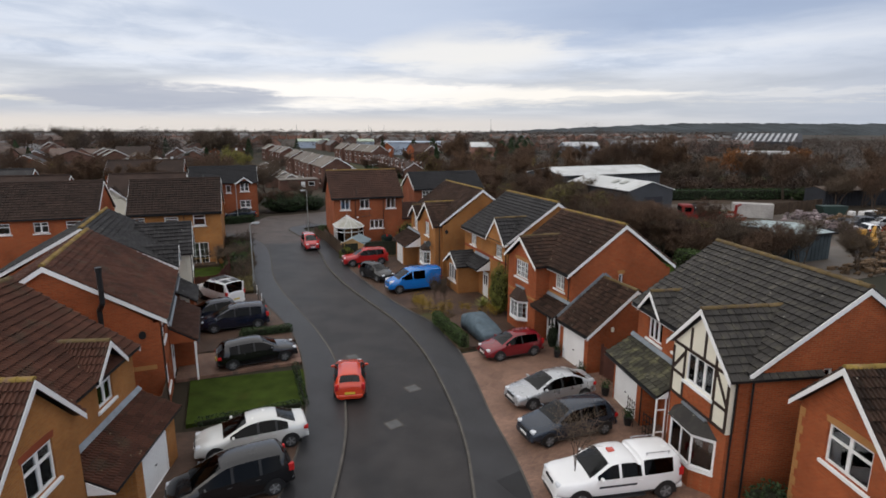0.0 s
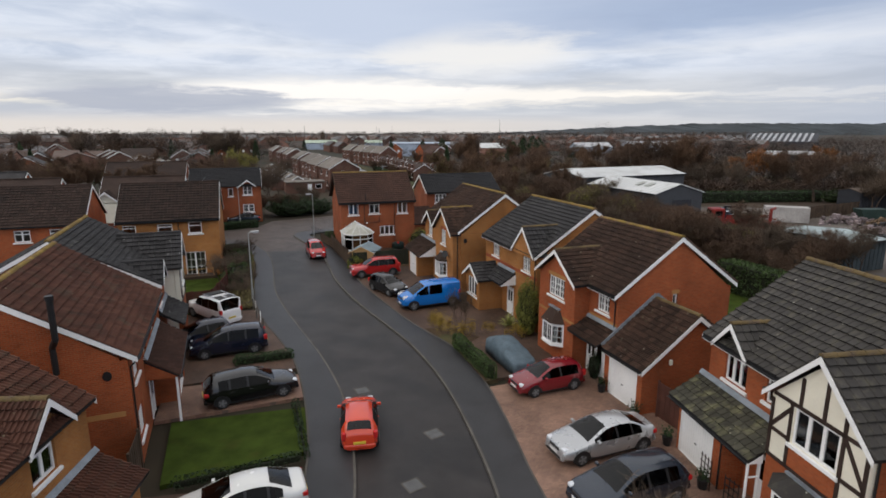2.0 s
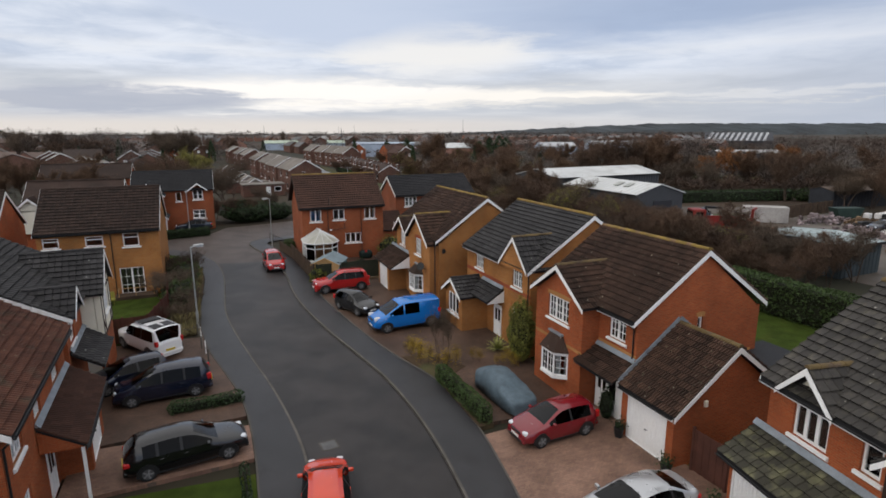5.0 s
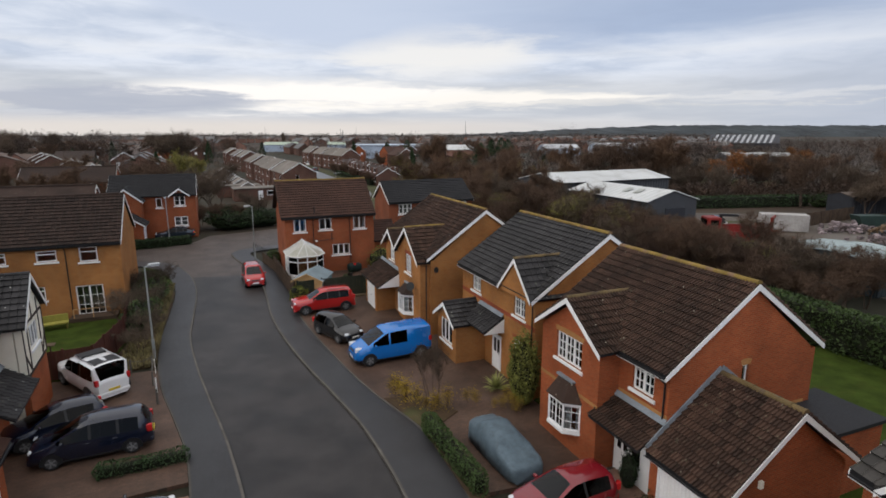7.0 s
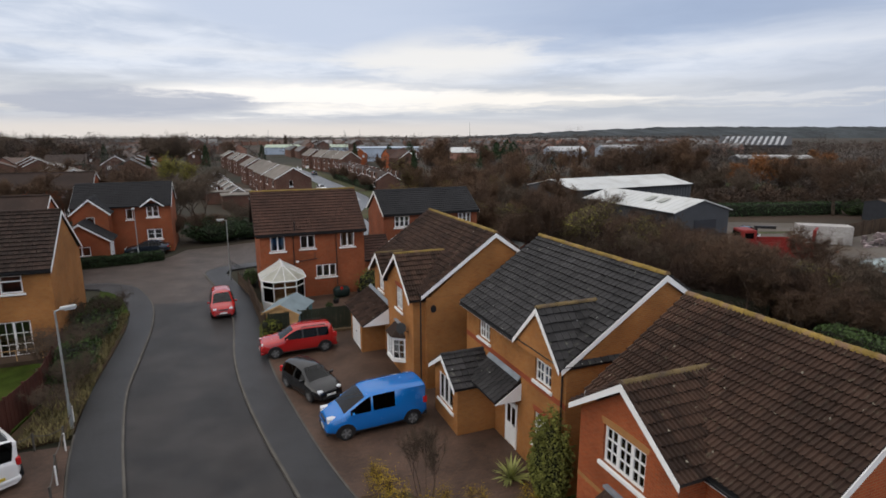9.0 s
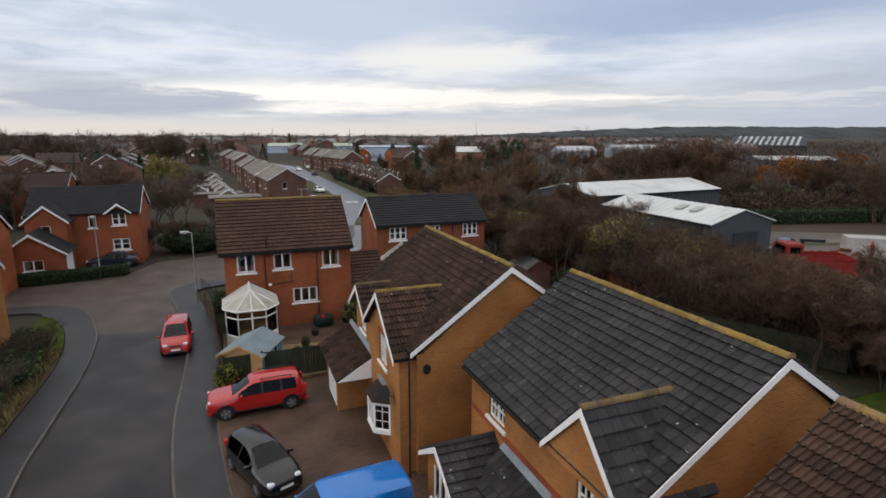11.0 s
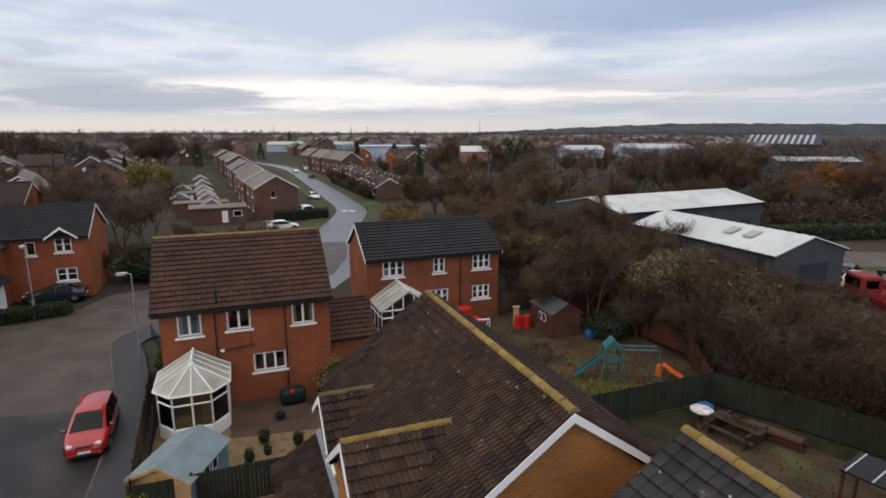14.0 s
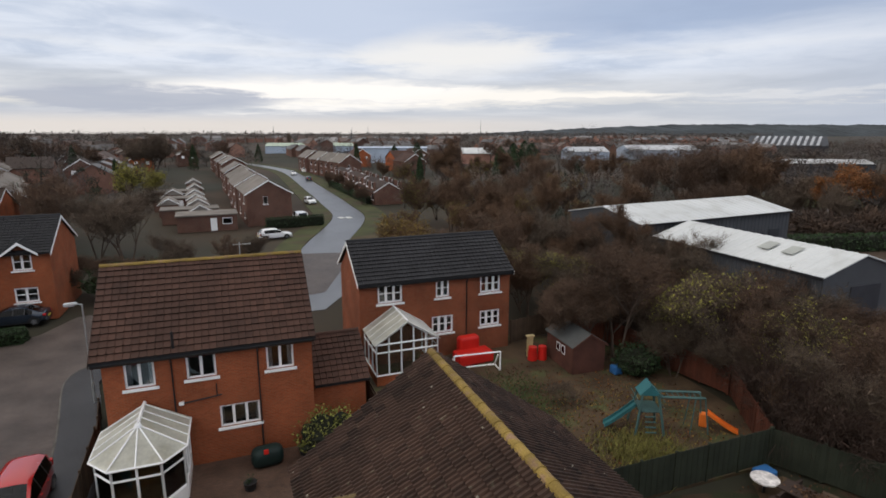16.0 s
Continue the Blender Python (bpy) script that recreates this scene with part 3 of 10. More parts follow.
def ridge(parent, a, b, material, r=0.13, piece=0.45, name="ridge_tile"):
    """Half-round ridge tiles laid end to end from a to b."""
    a, b = Vector(a), Vector(b)
    d = b - a
    n = max(1, round(d.length / piece))
    L = d.length / n
    key = (round(L, 4), round(r, 3), material.name)
    if key not in TILE_ME:
        vs, fs = [], []
        m = 6
        for x, rr in ((0.0, r), (L * 0.93, r * 1.0), (L * 0.93, r * 1.13), (L, r * 1.13)):
            for k in range(m + 1):
                t = math.pi * k / m
                vs.append((x, rr * math.cos(t), rr * math.sin(t) * 0.9 - 0.02))
        for s in range(3):
            for k in range(m):
                q = s * (m + 1) + k
                fs.append((q, q + 1, q + m + 2, q + m + 1))
        fs.append(tuple(range(m + 1)))
        fs.append(tuple(range(3 * (m + 1), 4 * (m + 1)))[::-1])
        me = bpy.data.meshes.new(name)
        me.from_pydata(vs, [], fs)
        me.materials.append(material)
        TILE_ME[key] = me
    x = d.normalized()
    z = Vector((0, 0, 1)) - x * x.z
    z.normalize()
    y = z.cross(x)
    rng = random.Random(7)
    for k in range(n):
        ob = new(name, TILE_ME[key])
        ob.parent = parent
        ob.matrix_local = Matrix.Translation(a + x * L * k + Vector((0, 0, rng.uniform(-0.008, 0.008)))) @ Matrix((x, y, z)).transposed().to_4x4()


def roof(parent, x0, x1, yf, zf, yr, zr, yb, zb, material, style, ridge_mat, singles=0, near=None, detail=True, deck=None, verge="both", soffit=PVC):
    """A gabled roof with its ridge along x: front eave at yf, zf, ridge at yr, zr, back eave at yb, zb."""
    bm = bmesh.new()
    t = 0.09
    prism(bm, [(x0, yf, zf), (x0, yr, zr), (x0, yb, zb), (x0, yb, zb - t), (x0, yr, zr - t), (x0, yf, zf - t)], (x1 - x0, 0, 0))
    body = part("roof", bm, material if not detail else GUTTER, parent)
    if detail:
        for (ye, ze, sgn) in ((yf, zf, 1), (yb, zb, -1)):
            v = Vector((0, yr - ye, zr - ze))
            if v.length < 0.2:
                continue
            if sgn == 1:
                tiles(body, (x0, ye, ze), (1, 0, 0), v, x1 - x0, v.length, material, style, singles, near)
            else:
                tiles(body, (x1, ye, ze), (-1, 0, 0), v, x1 - x0, v.length, material, style, 0, None)
    ridge(body, (x0, yr, zr + 0.02), (x1, yr, zr + 0.02), ridge_mat)
    # white boards up the verges
    for x, s in ((x0, -1), (x1, 1)):
        if verge == "both" or (verge == "left" and s < 0) or (verge == "right" and s > 0):
            bm = bmesh.new()
            for ye, ze in ((yf, zf), (yb, zb)):
                bw = 0.20
                pts = [(x, ye, ze - 0.02), (x, yr, zr - 0.02), (x, yr, zr - 0.02 - bw * 1.15), (x, ye, ze - 0.02 - bw)]
                prism(bm, pts, (s * 0.03, 0, 0))
            part("bargeboard", bm, soffit, parent)
    return body


def eaves(parent, x0, x1, y, z, out=-1, board=PVC, pipe_at=(), ground=0.1, wall_y=None, gut=None):
    """Fascia and half-round gutter along an eave, with downpipes."""
    bm = boxes((x0, x1, y - 0.012 if out < 0 else y - 0.012, y + 0.012, z - 0.19, z - 0.06))
    part("fascia", bm, board, parent)
    bm = bmesh.new()
    gy = y + out * 0.075
    n = 6
    for r, k in ((0.058, 0),):
        ra = [[bm.verts.new((x, gy + r * math.cos(math.pi + math.pi * i / n), z - 0.05 + r * math.sin(math.pi + math.pi * i / n))) for i in range(n + 1)] for x in (x0, x1)]
        rb = [[bm.verts.new((x, gy + 0.8 * r * math.cos(math.pi + math.pi * i / n), z - 0.045 + 0.8 * r * math.sin(math.pi + math.pi * i / n))) for i in range(n + 1)] for x in (x0, x1)]
        for R in (ra, rb):
            for i in range(n):
                bm.faces.new((R[0][i], R[0][i + 1], R[1][i + 1], R[1][i]))
    part("gutter", bm, gut or GUTTER, parent)
    for px in pipe_at:
        bm = bmesh.new()
        wy = (wall_y if wall_y is not None else y) + out * 0.05
        bar(bm, (px, gy, z - 0.08), (px, wy, z - 0.42), 0.035)
        bar(bm, (px, wy, z - 0.40), (px, wy, ground), 0.035)
        part("downpipe", bm, gut or GUTTER, parent)


def lean_to(parent, x0, x1, y0, z0, y1, z1, material, style="flat", flash=True, singles=0, near=None):
    """A pitched roof against a wall: eave at y0, z0, wall at y1, z1."""
    bm = bmesh.new()
    prism(bm, [(x0, y0, z0), (x0, y1, z1), (x0, y1, z1 - 0.08), (x0, y0, z0 - 0.08)], (x1 - x0, 0, 0))
    body = part("lean_to_roof", bm, GUTTER, parent)
    v = Vector((0, y1 - y0, z1 - z0))
    if y1 > y0:
        tiles(body, (x0, y0, z0), (1, 0, 0), v, x1 - x0, v.length, material, style, singles, near)
    else:
        tiles(body, (x1, y0, z0), (-1, 0, 0), v, x1 - x0, v.length, material, style, singles, near)
    if flash:
        s = 1 if y1 > y0 else -1
        bm = bmesh.new()
        prism(bm, [(x0, y1 - s * 0.004, z1 + 0.22), (x0, y1 - s * 0.012, z1 + 0.22), (x0, y1 - s * 0.16, z1 - 0.16 * abs(v.z / v.y) + 0.15), (x0, y1 - s * 0.15, z1 - 0.15 * abs(v.z / v.y) + 0.13)], (x1 - x0, 0, 0))
        part("flashing", bm, LEAD, parent)
    return body


def front_gable(parent, xc, half, yfront, zeave, zpeak, yback, material, style, ridge_mat, over=0.18, boards=PVC, wall_mat=None, wall_y=None):
    """A cross gable that faces the front: two slopes, ridge, white boards."""
    y0 = yfront
    bm = bmesh.new()
    t = 0.07
    prism(bm, [(xc - half, y0, zeave), (xc, y0, zpeak), (xc + half, y0, zeave), (xc + half, y0, zeave - t), (xc, y0, zpeak - t), (xc - half, y0, zeave - t)], (0, yback - y0, 0))
    body = part("gable_roof", bm, GUTTER, parent)
    L = yback - y0
    for s in (-1, 1):
        v = Vector((-s * half, 0, zpeak - zeave))
        if s < 0:
            tiles(body, (xc - half, yback, zeave), (0, -1, 0), v, L, v.length, material, style)
        else:
            tiles(body, (xc + half, y0, zeave), (0, 1, 0), v, L, v.length, material, style)
    ridge(body, (xc, y0, zpeak + 0.02), (xc, yback, zpeak + 0.02), ridge_mat, 0.11)
    bm = bmesh.new()
    bw = 0.19
    for s in (-1, 1):
        prism(bm, [(xc + s * half, y0, zeave - 0.01), (xc, y0, zpeak - 0.01), (xc, y0, zpeak - bw * 1.25), (xc + s * half, y0, zeave - bw)], (0, -0.03, 0))
    part("bargeboard", bm, boards, parent)
    return body


def garage_door(parent, face, s0, s1, z0, z1, mat_=None):
    """An up-and-over door of ribbed white steel with a handle."""
    bm = ribbed(face.p(s0, z0, -0.07), face.p(s1, z0, -0.07), face.p(s1, z1, -0.07), face.p(s0, z1, -0.07), 14, 0.018)
    d = part("garage_door", bm, mat_ or PVC, parent, "white ribbed up-and-over garage door")
    bm = bmesh.new()
    m = (s0 + s1) / 2
    face.box(bm, m - 0.06, m + 0.06, z0 + 0.85, z0 + 0.89, -0.045, -0.01)
    part("handle", bm, GUTTER, d)
    part("door_frame", panel(face, s0 - 0.07, s1 + 0.07, z0 - 0.03, z1 + 0.07, [(s0, s1, z0, z1)], -0.10, -0.02), PVC, d)


def door(parent, face, s0, s1, z0, z1, colour=PVC, lights=True):
    bm = bmesh.new()
    face.box(bm, s0, s1, z0, z1, 0.0, 0.03)
    for r in ((s0 - 0.06, s0, z0, z1 + 0.06), (s1, s1 + 0.06, z0, z1 + 0.06), (s0, s1, z1, z1 + 0.06)):
        face.box(bm, *r, 0.0, 0.06)
    w = s1 - s0
    for k in range(2):
        a = s0 + 0.1 + k * (w / 2 - 0.02)
        face.box(bm, a, a + w / 2 - 0.16, z0 + 0.18, z0 + 0.75, 0.03, 0.045)
    d = part("door", bm, colour, parent)
    if lights:
        for k in range(2):
            bm = bmesh.new()
            a = s0 + 0.1 + k * (w / 2 - 0.02)
            face.box(bm, a, a + w / 2 - 0.16, z0 + 1.0, z0 + 1.8, 0.03, 0.036)
            part("pane", bm, CARGLASS, d)
    bm = bmesh.new()
    face.box(bm, s1 - 0.14, s1 - 0.10, z0 + 0.95, z0 + 1.1, 0.03, 0.08)
    part("handle", bm, CHROME, d)


def bay(parent, face, s, z0, z1, w, out, roof_mat, sill_z, head_z, brick, roofh=0.75, style="bars3"):
    """A canted bay: plinth, white corner posts, panes, sill and a hipped little roof."""
    hw, iw = w / 2, w * 0.27
    plan = [(s - hw, 0.0), (s - iw, out), (s + iw, out), (s + hw, 0.0)]

    def ring(bm, grow, za, zb):
        q = [(s - hw - grow, 0.0), (s - iw - grow * 0.6, out + grow), (s + iw + grow * 0.6, out + grow), (s + hw + grow, 0.0)]
        prism(bm, [face.p(a, za, d) for a, d in q], (0, 0, zb - za))
    bm = bmesh.new()
    if z0 < sill_z - 0.2:
        ring(bm, 0.0, z0, sill_z - 0.1)
        part("bay_plinth", bm, brick, parent)
        bm = bmesh.new()
    ring(bm, 0.07, sill_z - 0.14, sill_z - 0.02)
    b = part("bay_window", bm, PVC, parent, "white canted bay window")
    bm = bmesh.new()
    ring(bm, 0.03, head_z - 0.12, head_z)
    for k, (a, d) in enumerate(plan):
        p = face.p(a, sill_z - 0.02, d)
        bar(bm, p, p + Vector((0, 0, head_z - sill_z)), 0.055, n=4)
    segs = list(zip(plan[:-1], plan[1:]))
    for k, ((a0, d0), (a1, d1)) in enumerate(segs):
        m = 2 if k == 1 else 1
        plain = style.startswith("plain")
        for j in range(1, m * 2):
            if plain and j % 2:
                continue
            t = j / (m * 2)
            p = face.p(a0 + (a1 - a0) * t, sill_z, d0 + (d1 - d0) * t)
            bar(bm, p, p + Vector((0, 0, head_z - sill_z - 0.1)), 0.036 if j % 2 == 0 else 0.015, n=4)
        for j in (1, 2) if not plain else ():
            zz = sill_z + (head_z - sill_z) * j / 3
            bar(bm, face.p(a0, zz, d0), face.p(a1, zz, d1), 0.015, n=4)
        for zz in (sill_z + 0.04, head_z - 0.14):
            bar(bm, face.p(a0, zz, d0), face.p(a1, zz, d1), 0.05, n=4)
    part("window_frame", bm, PVC, b)
    for (a0, d0), (a1, d1) in segs:
        bm = bmesh.new()
        q = [face.p(a0, sill_z, d0 - 0.02), face.p(a1, sill_z, d1 - 0.02), face.p(a1, head_z, d1 - 0.02), face.p(a0, head_z, d0 - 0.02)]
        prism(bm, q, face.n * 0.006)
        part("pane", bm, GLASS, b).visible_shadow = False
        bm = bmesh.new()
        n = 10
        for lo_, hi_ in ((0.02, 0.36), (0.64, 0.98)):
            q = [(lo_ + (hi_ - lo_) * k / n, -0.12 - 0.035 * (k % 2)) for k in range(n + 1)]
            low = [bm.verts.new(face.p(a0 + (a1 - a0) * f, sill_z, d0 + (d1 - d0) * f + o)) for f, o in q]
            top_ = [bm.verts.new(face.p(a0 + (a1 - a0) * f, head_z - 0.06, d0 + (d1 - d0) * f + o)) for f, o in q]
            for k in range(n):
                bm.faces.new((low[k], low[k + 1], top_[k + 1], top_[k]))
        part("curtain", bm, CURTAIN, b)
    bm = bmesh.new()
    g = 0.14
    e = [face.p(s - hw - g, head_z, 0), face.p(s - iw - g * 0.7, head_z, out + g), face.p(s + iw + g * 0.7, head_z, out + g), face.p(s + hw + g, head_z, 0)]
    tp = [face.p(s - hw * 0.55, head_z + roofh, 0.02), face.p(s - iw * 0.75, head_z + roofh, 0.14), face.p(s + iw * 0.75, head_z + roofh, 0.14), face.p(s + hw * 0.55, head_z + roofh, 0.02)]
    ev, tv = [bm.verts.new(p) for p in e], [bm.verts.new(p) for p in tp]
    bm.faces.new(ev)
    bm.faces.new(tv)
    for k in range(4):
        bm.faces.new((ev[k], ev[(k + 1) % 4], tv[(k + 1) % 4], tv[k]))
    part("bay_roof", bm, roof_mat, b)
    bm = bmesh.new()
    face.box(bm, s - hw * 0.6, s + hw * 0.6, head_z + roofh - 0.01, head_z + roofh + 0.07, 0.0, 0.17)
    part("flashing", bm, LEAD, b)

# ---- ground, road, kerbs ----
def smooth_line(pts, step=0.9):
    """A curve through the points, at even steps."""
    P = [Vector((*p, 0)) for p in pts]
    out = []
    for i in range(len(P) - 1):
        a, b, c, d = P[max(i - 1, 0)], P[i], P[i + 1], P[min(i + 2, len(P) - 1)]
        n = max(2, int((c - b).length / 0.3))
        for k in range(n):
            t = k / n
            out.append(0.5 * (2 * b + (c - a) * t + (2 * a - 5 * b + 4 * c - d) * t * t + (3 * b - a - 3 * c + d) * t ** 3))
    out.append(P[-1])
    res, acc = [out[0]], 0.0
    for p, q in zip(out, out[1:]):
        acc += (q - p).length
        if acc >= step:
            res.append(q)
            acc = 0.0
    return [(p.x, p.y) for p in res]


def strip(left, right, z, thick=0.3):
    """A ribbon between two lines of any lengths."""
    bm = bmesh.new()
    m = 160
    def at(line, t):
        L = [0.0]
        for p, q in zip(line, line[1:]):
            L.append(L[-1] + math.dist(p, q))
        s = t * L[-1]
        for i in range(len(line) - 1):
            if L[i + 1] >= s - 1e-9:
                k = (s - L[i]) / max(L[i + 1] - L[i], 1e-9)
                return tuple(line[i][j] + (line[i + 1][j] - line[i][j]) * k for j in (0, 1))
        return line[-1]
    rows = []
    for k in range(m + 1):
        a, b = at(left, k / m), at(right, k / m)
        rows.append([bm.verts.new((*a, z)), bm.verts.new((*b, z)), bm.verts.new((*b, z - thick)), bm.verts.new((*a, z - thick))])
    for p, q in zip(rows, rows[1:]):
        for i in range(4):
            bm.faces.new((p[i], p[(i + 1) % 4], q[(i + 1) % 4], q[i]))
    bm.faces.new(rows[0])
    bm.faces.new(rows[-1][::-1])
    return bm


KR = smooth_line([(-20, -60), (-7.5, -30), (-3.8, -20), (-0.3, -9.2), (0.71, -5.7), (1.46, -1.37), (2.0, 4.5), (1.85, 10), (1.25, 14), (0.4, 18.7), (-0.3, 24), (-0.6, 29), (-0.5, 34), (-0.6, 38.7), (-1.4, 45), (-2.5, 50.6), (-2.7, 52.7), (-2.1, 54.2), (-0.7, 55.0), (4.0, 56.5), (9.5, 60.0), (12.0, 66.0)])
KL = smooth_line([(-25, -56), (-12.6, -26), (-8.4, -16), (-5.26, -7.42), (-3.9, -2), (-3.35, 4.5), (-3.8, 10.5), (-4.7, 16.3), (-5.4, 21), (-5.9, 26), (-5.85, 31), (-5.8, 37), (-6.25, 42.5), (-7.2, 46.3), (-8.2, 49.2), (-9.8, 50.9), (-14, 52.3), (-40, 53)])
PR = smooth_line([(-17.5, -61), (-5.2, -31), (-1.6, -21), (1.7, -10.3), (2.74, -4.3), (3.6, 0), (4.25, 4.5), (4.25, 9.2), (3.3, 13), (2.54, 17.1), (1.74, 23.4), (1.4, 27.6), (1.5, 31.4), (1.5, 37.2), (1.0, 42.2), (-0.2, 49.1), (-0.75, 52.0), (0.6, 53.2), (5.0, 54.6), (10.5, 58.5), (13.4, 65.0)])
PL = smooth_line([(-27.5, -55), (-15, -25), (-10.6, -15), (-7.3, -7), (-5.75, -1), (-5.3, 5), (-5.5, 10.5), (-6.3, 14.8), (-7.0, 18), (-7.55, 22.3), (-7.7, 27), (-7.55, 32), (-7.5, 38), (-8.2, 43), (-9.4, 46.6), (-11, 48.8), (-14.5, 50.3), (-40, 51)])
KW = 0.11


def offset(line, d):
    out = []
    for i, p in enumerate(line):
        a, b = line[max(i - 1, 0)], line[min(i + 1, len(line) - 1)]
        t = Vector((b[0] - a[0], b[1] - a[1]))
        t.normalize()
        out.append((p[0] + t.y * d, p[1] - t.x * d))
    return out


ground = part("ground", boxes((-3000, 3000, -1500, 4200, -1.0, -0.06)), FIELD)
tagged(ground, "rough winter ground of scrub, grass and fields reaching to the horizon", "ground", kind="structure")
cut = [p for p in KR if p[1] < 42.6]
cutl = [p for p in KL if p[1] < 43.6 and p[0] > -30]
road = part("road", strip(cutl, cut, 0.0), ASPHALT)
tagged(road, "damp dark grey asphalt road of the estate, curving between the houses", "road", kind="structure")
jr = [p for p in KR if p[1] >= 42.6]
jl = [p for p in KL if p[1] >= 43.6]
jn = sheet("road_junction", [cutl[-1]] + jl + [(-40, 59.0), (-14, 59.0), (-9.8, 59.6), (-6.6, 62.3), (-5.0, 66.0), (0.8, 67.5), (8, 70), (12.6, 76), (14.8, 84), (19.8, 83), (18.0, 74), (15.0, 66.2)] + jr[::-1] + [cut[-1]], -0.004, JUNCTION, "brown block-paved junction where the side street joins", "road")
far_l = smooth_line([(14.8, 84), (16.2, 90), (23.5, 112), (24.6, 130), (25.0, 160), (25, 230), (18, 270), (0, 330)], 3)
far_r = smooth_line([(19.8, 83), (21.5, 89), (28.8, 110), (29.9, 129), (30.2, 160), (29.5, 232), (22, 273), (4, 333)], 3)
# Pale bluish base colour paints the wet sky sheen on the far street.
FARROAD = mat("asphalt_sky_sheen", (0.095, 0.098, 0.105), 0.36, 0.2, 0.2, 8, 0.05, spec=0.4)
VERGE = mat("dull_verge_grass", (0.05, 0.055, 0.02), 0.95, 0.3, 0.3, 5, 0.4, spot=(0.06, 0.045, 0.025), spot_at=(0.48, 0.62), spot_scale=0.2)
part("road_to_terraces", strip(far_l, far_r, -0.01, 0.04), FARROAD)
tagged(bpy.data.objects["road_to_terraces"], "grey asphalt street that runs on past the brick terraces", "road", kind="structure")
for nm, l, r, lab in (("verge_west", offset(far_l, -3.5), offset(far_l, -0.1), "green grass verge beside the far street"), ("verge_east", offset(far_r, 0.1), offset(far_r, 4), "broad green grass verge beside the far street")):
    tagged(part(nm, strip(l, r, 0.03, 0.1), VERGE), lab, "grass verge", kind="structure")
sheet("road_link", [(9, 61), (14.2, 61), (17.2, 66), (20.5, 78), (21.5, 89), (16.2, 90), (12, 78)], -0.016, FARROAD, "asphalt paled by painted sky sheen where the street leaves the junction", "road", thick=0.03)
for k in range(2):
    hp = thing("speed_hump", pose(24.9 + k * 1.3, 111.3 - k * 0.3, -0.01, 0, 0, 8), "small white painted speed cushion on the far street", "speed hump", "speed cushions")
    part("cushion", soft_box(-0.45, 0.45, -0.8, 0.8, 0, 0.09, 0.04, 2), mat("white_road_paint", (0.65, 0.65, 0.63), 0.7), hp)
pr = part("pavement_east", strip(offset(KR, KW), PR, 0.11), ASPHALT2)
tagged(pr, "dark asphalt pavement along the road with concrete kerb stones", "pavement", kind="structure")
pw = part("pavement_west", strip(PL, offset(KL, -KW), 0.11), ASPHALT2)
tagged(pw, "dark asphalt pavement, damp, with concrete kerb stones", "pavement", kind="structure")


def kerb_stones(line, side, parent, name="kerb_stone"):
    st = soft_box(0, 0.885, -0.112 if side > 0 else -0.002, 0.002 if side > 0 else 0.112, -0.25, 0.118, 0.012, 1)
    me = bpy.data.meshes.new(name)
    st.to_mesh(me)
    st.free()
    me.materials.append(KERB)
    rng = random.Random(3)
    for p, q in zip(line, line[1:]):
        if not (-34 < p[1] < 64):
            continue
        d = Vector((q[0] - p[0], q[1] - p[1], 0))
        ob = new(name, me)
        ob.parent = parent
        ob.matrix_world = Matrix.Translation((p[0], p[1], rng.uniform(-0.006, 0.004))) @ Matrix.Rotation(math.atan2(d.y, d.x), 4, "Z") @ Matrix.Diagonal((d.length / 0.89, 1, 1, 1))


# edging between the pavement and the drives
def edging(line, y0, y1, parent, label):
    seg = [p for p in line if y0 < p[1] < y1]
    bm = strip(offset(seg, -0.04), offset(seg, 0.04), 0.135, 0.2)
    part("edging", bm, KERB, parent, label)


edging(PR, -30, 31, pr, "pale concrete edging strip")
edging(PL, -30, 22, pw, "pale concrete edging strip")
# drives, lawns and beds
sheet("drive_red", [(p[0] + 0.05, p[1]) for p in PR if -33 < p[1] < 3.6] + [(10.6, 3.6), (10.6, -34)], 0.125, PAVER, "reddish block-paved drive in front of the houses", "drive")
sheet("drive_brown", [(p[0] + 0.05, p[1]) for p in PR if 3.6 < p[1] < 31.3] + [(10.4, 31.3), (10.4, 3.63)], 0.121, PAVER2, "brown block-paved drive, damp and stained", "drive")
DULL = mat("mossy_leaf_strewn_lawn", (0.021, 0.024, 0.010), 0.95, 0.35, 0.9, 25, 0.6, spot=(0.035, 0.022, 0.013), spot_at=(0.5, 0.62), spot_scale=0.9)
sheet("garden_rear_north", [(10.6, 18.53), (10.6, 31.3), (24, 31.0), (36, 28), (36, 18.53)], 0.062, DULL, "mossy back gardens strewn with dead leaves", "garden")
sheet("garden_rear_east", [(10.6, -34), (10.6, 18.5), (36, 18.5), (36, -34)], 0.06, LAWN, "back garden lawns of the houses, strewn with leaves", "lawn")
sheet("garden_corner", [(1.6, 31.33), (1.6, 40.3), (13.5, 40.3), (13.5, 31.33)], 0.10, GRAVEL, "gravelled back garden of the corner house", "garden")
sheet("patio", [(5.0, 36.6), (5.0, 40.25), (13.4, 40.25), (13.4, 37.6), (9.5, 36.0)], 0.125, PAVER2, "brown paved patio behind the corner house", "patio")
sheet("garden_play", [(13.9, 31.6), (13.9, 48), (27, 50), (33, 44), (32, 31.2)], 0.09, EARTH, "leaf-strewn garden with worn grass", "garden")
sheet("lawn_front", [(p[0] - 0.06, p[1]) for p in PL if -0.6 < p[1] < 4.9] + [(-11.4, 4.6), (-11.2, -0.4)], 0.15, LAWN, "bright green front lawn beside the road", "lawn")
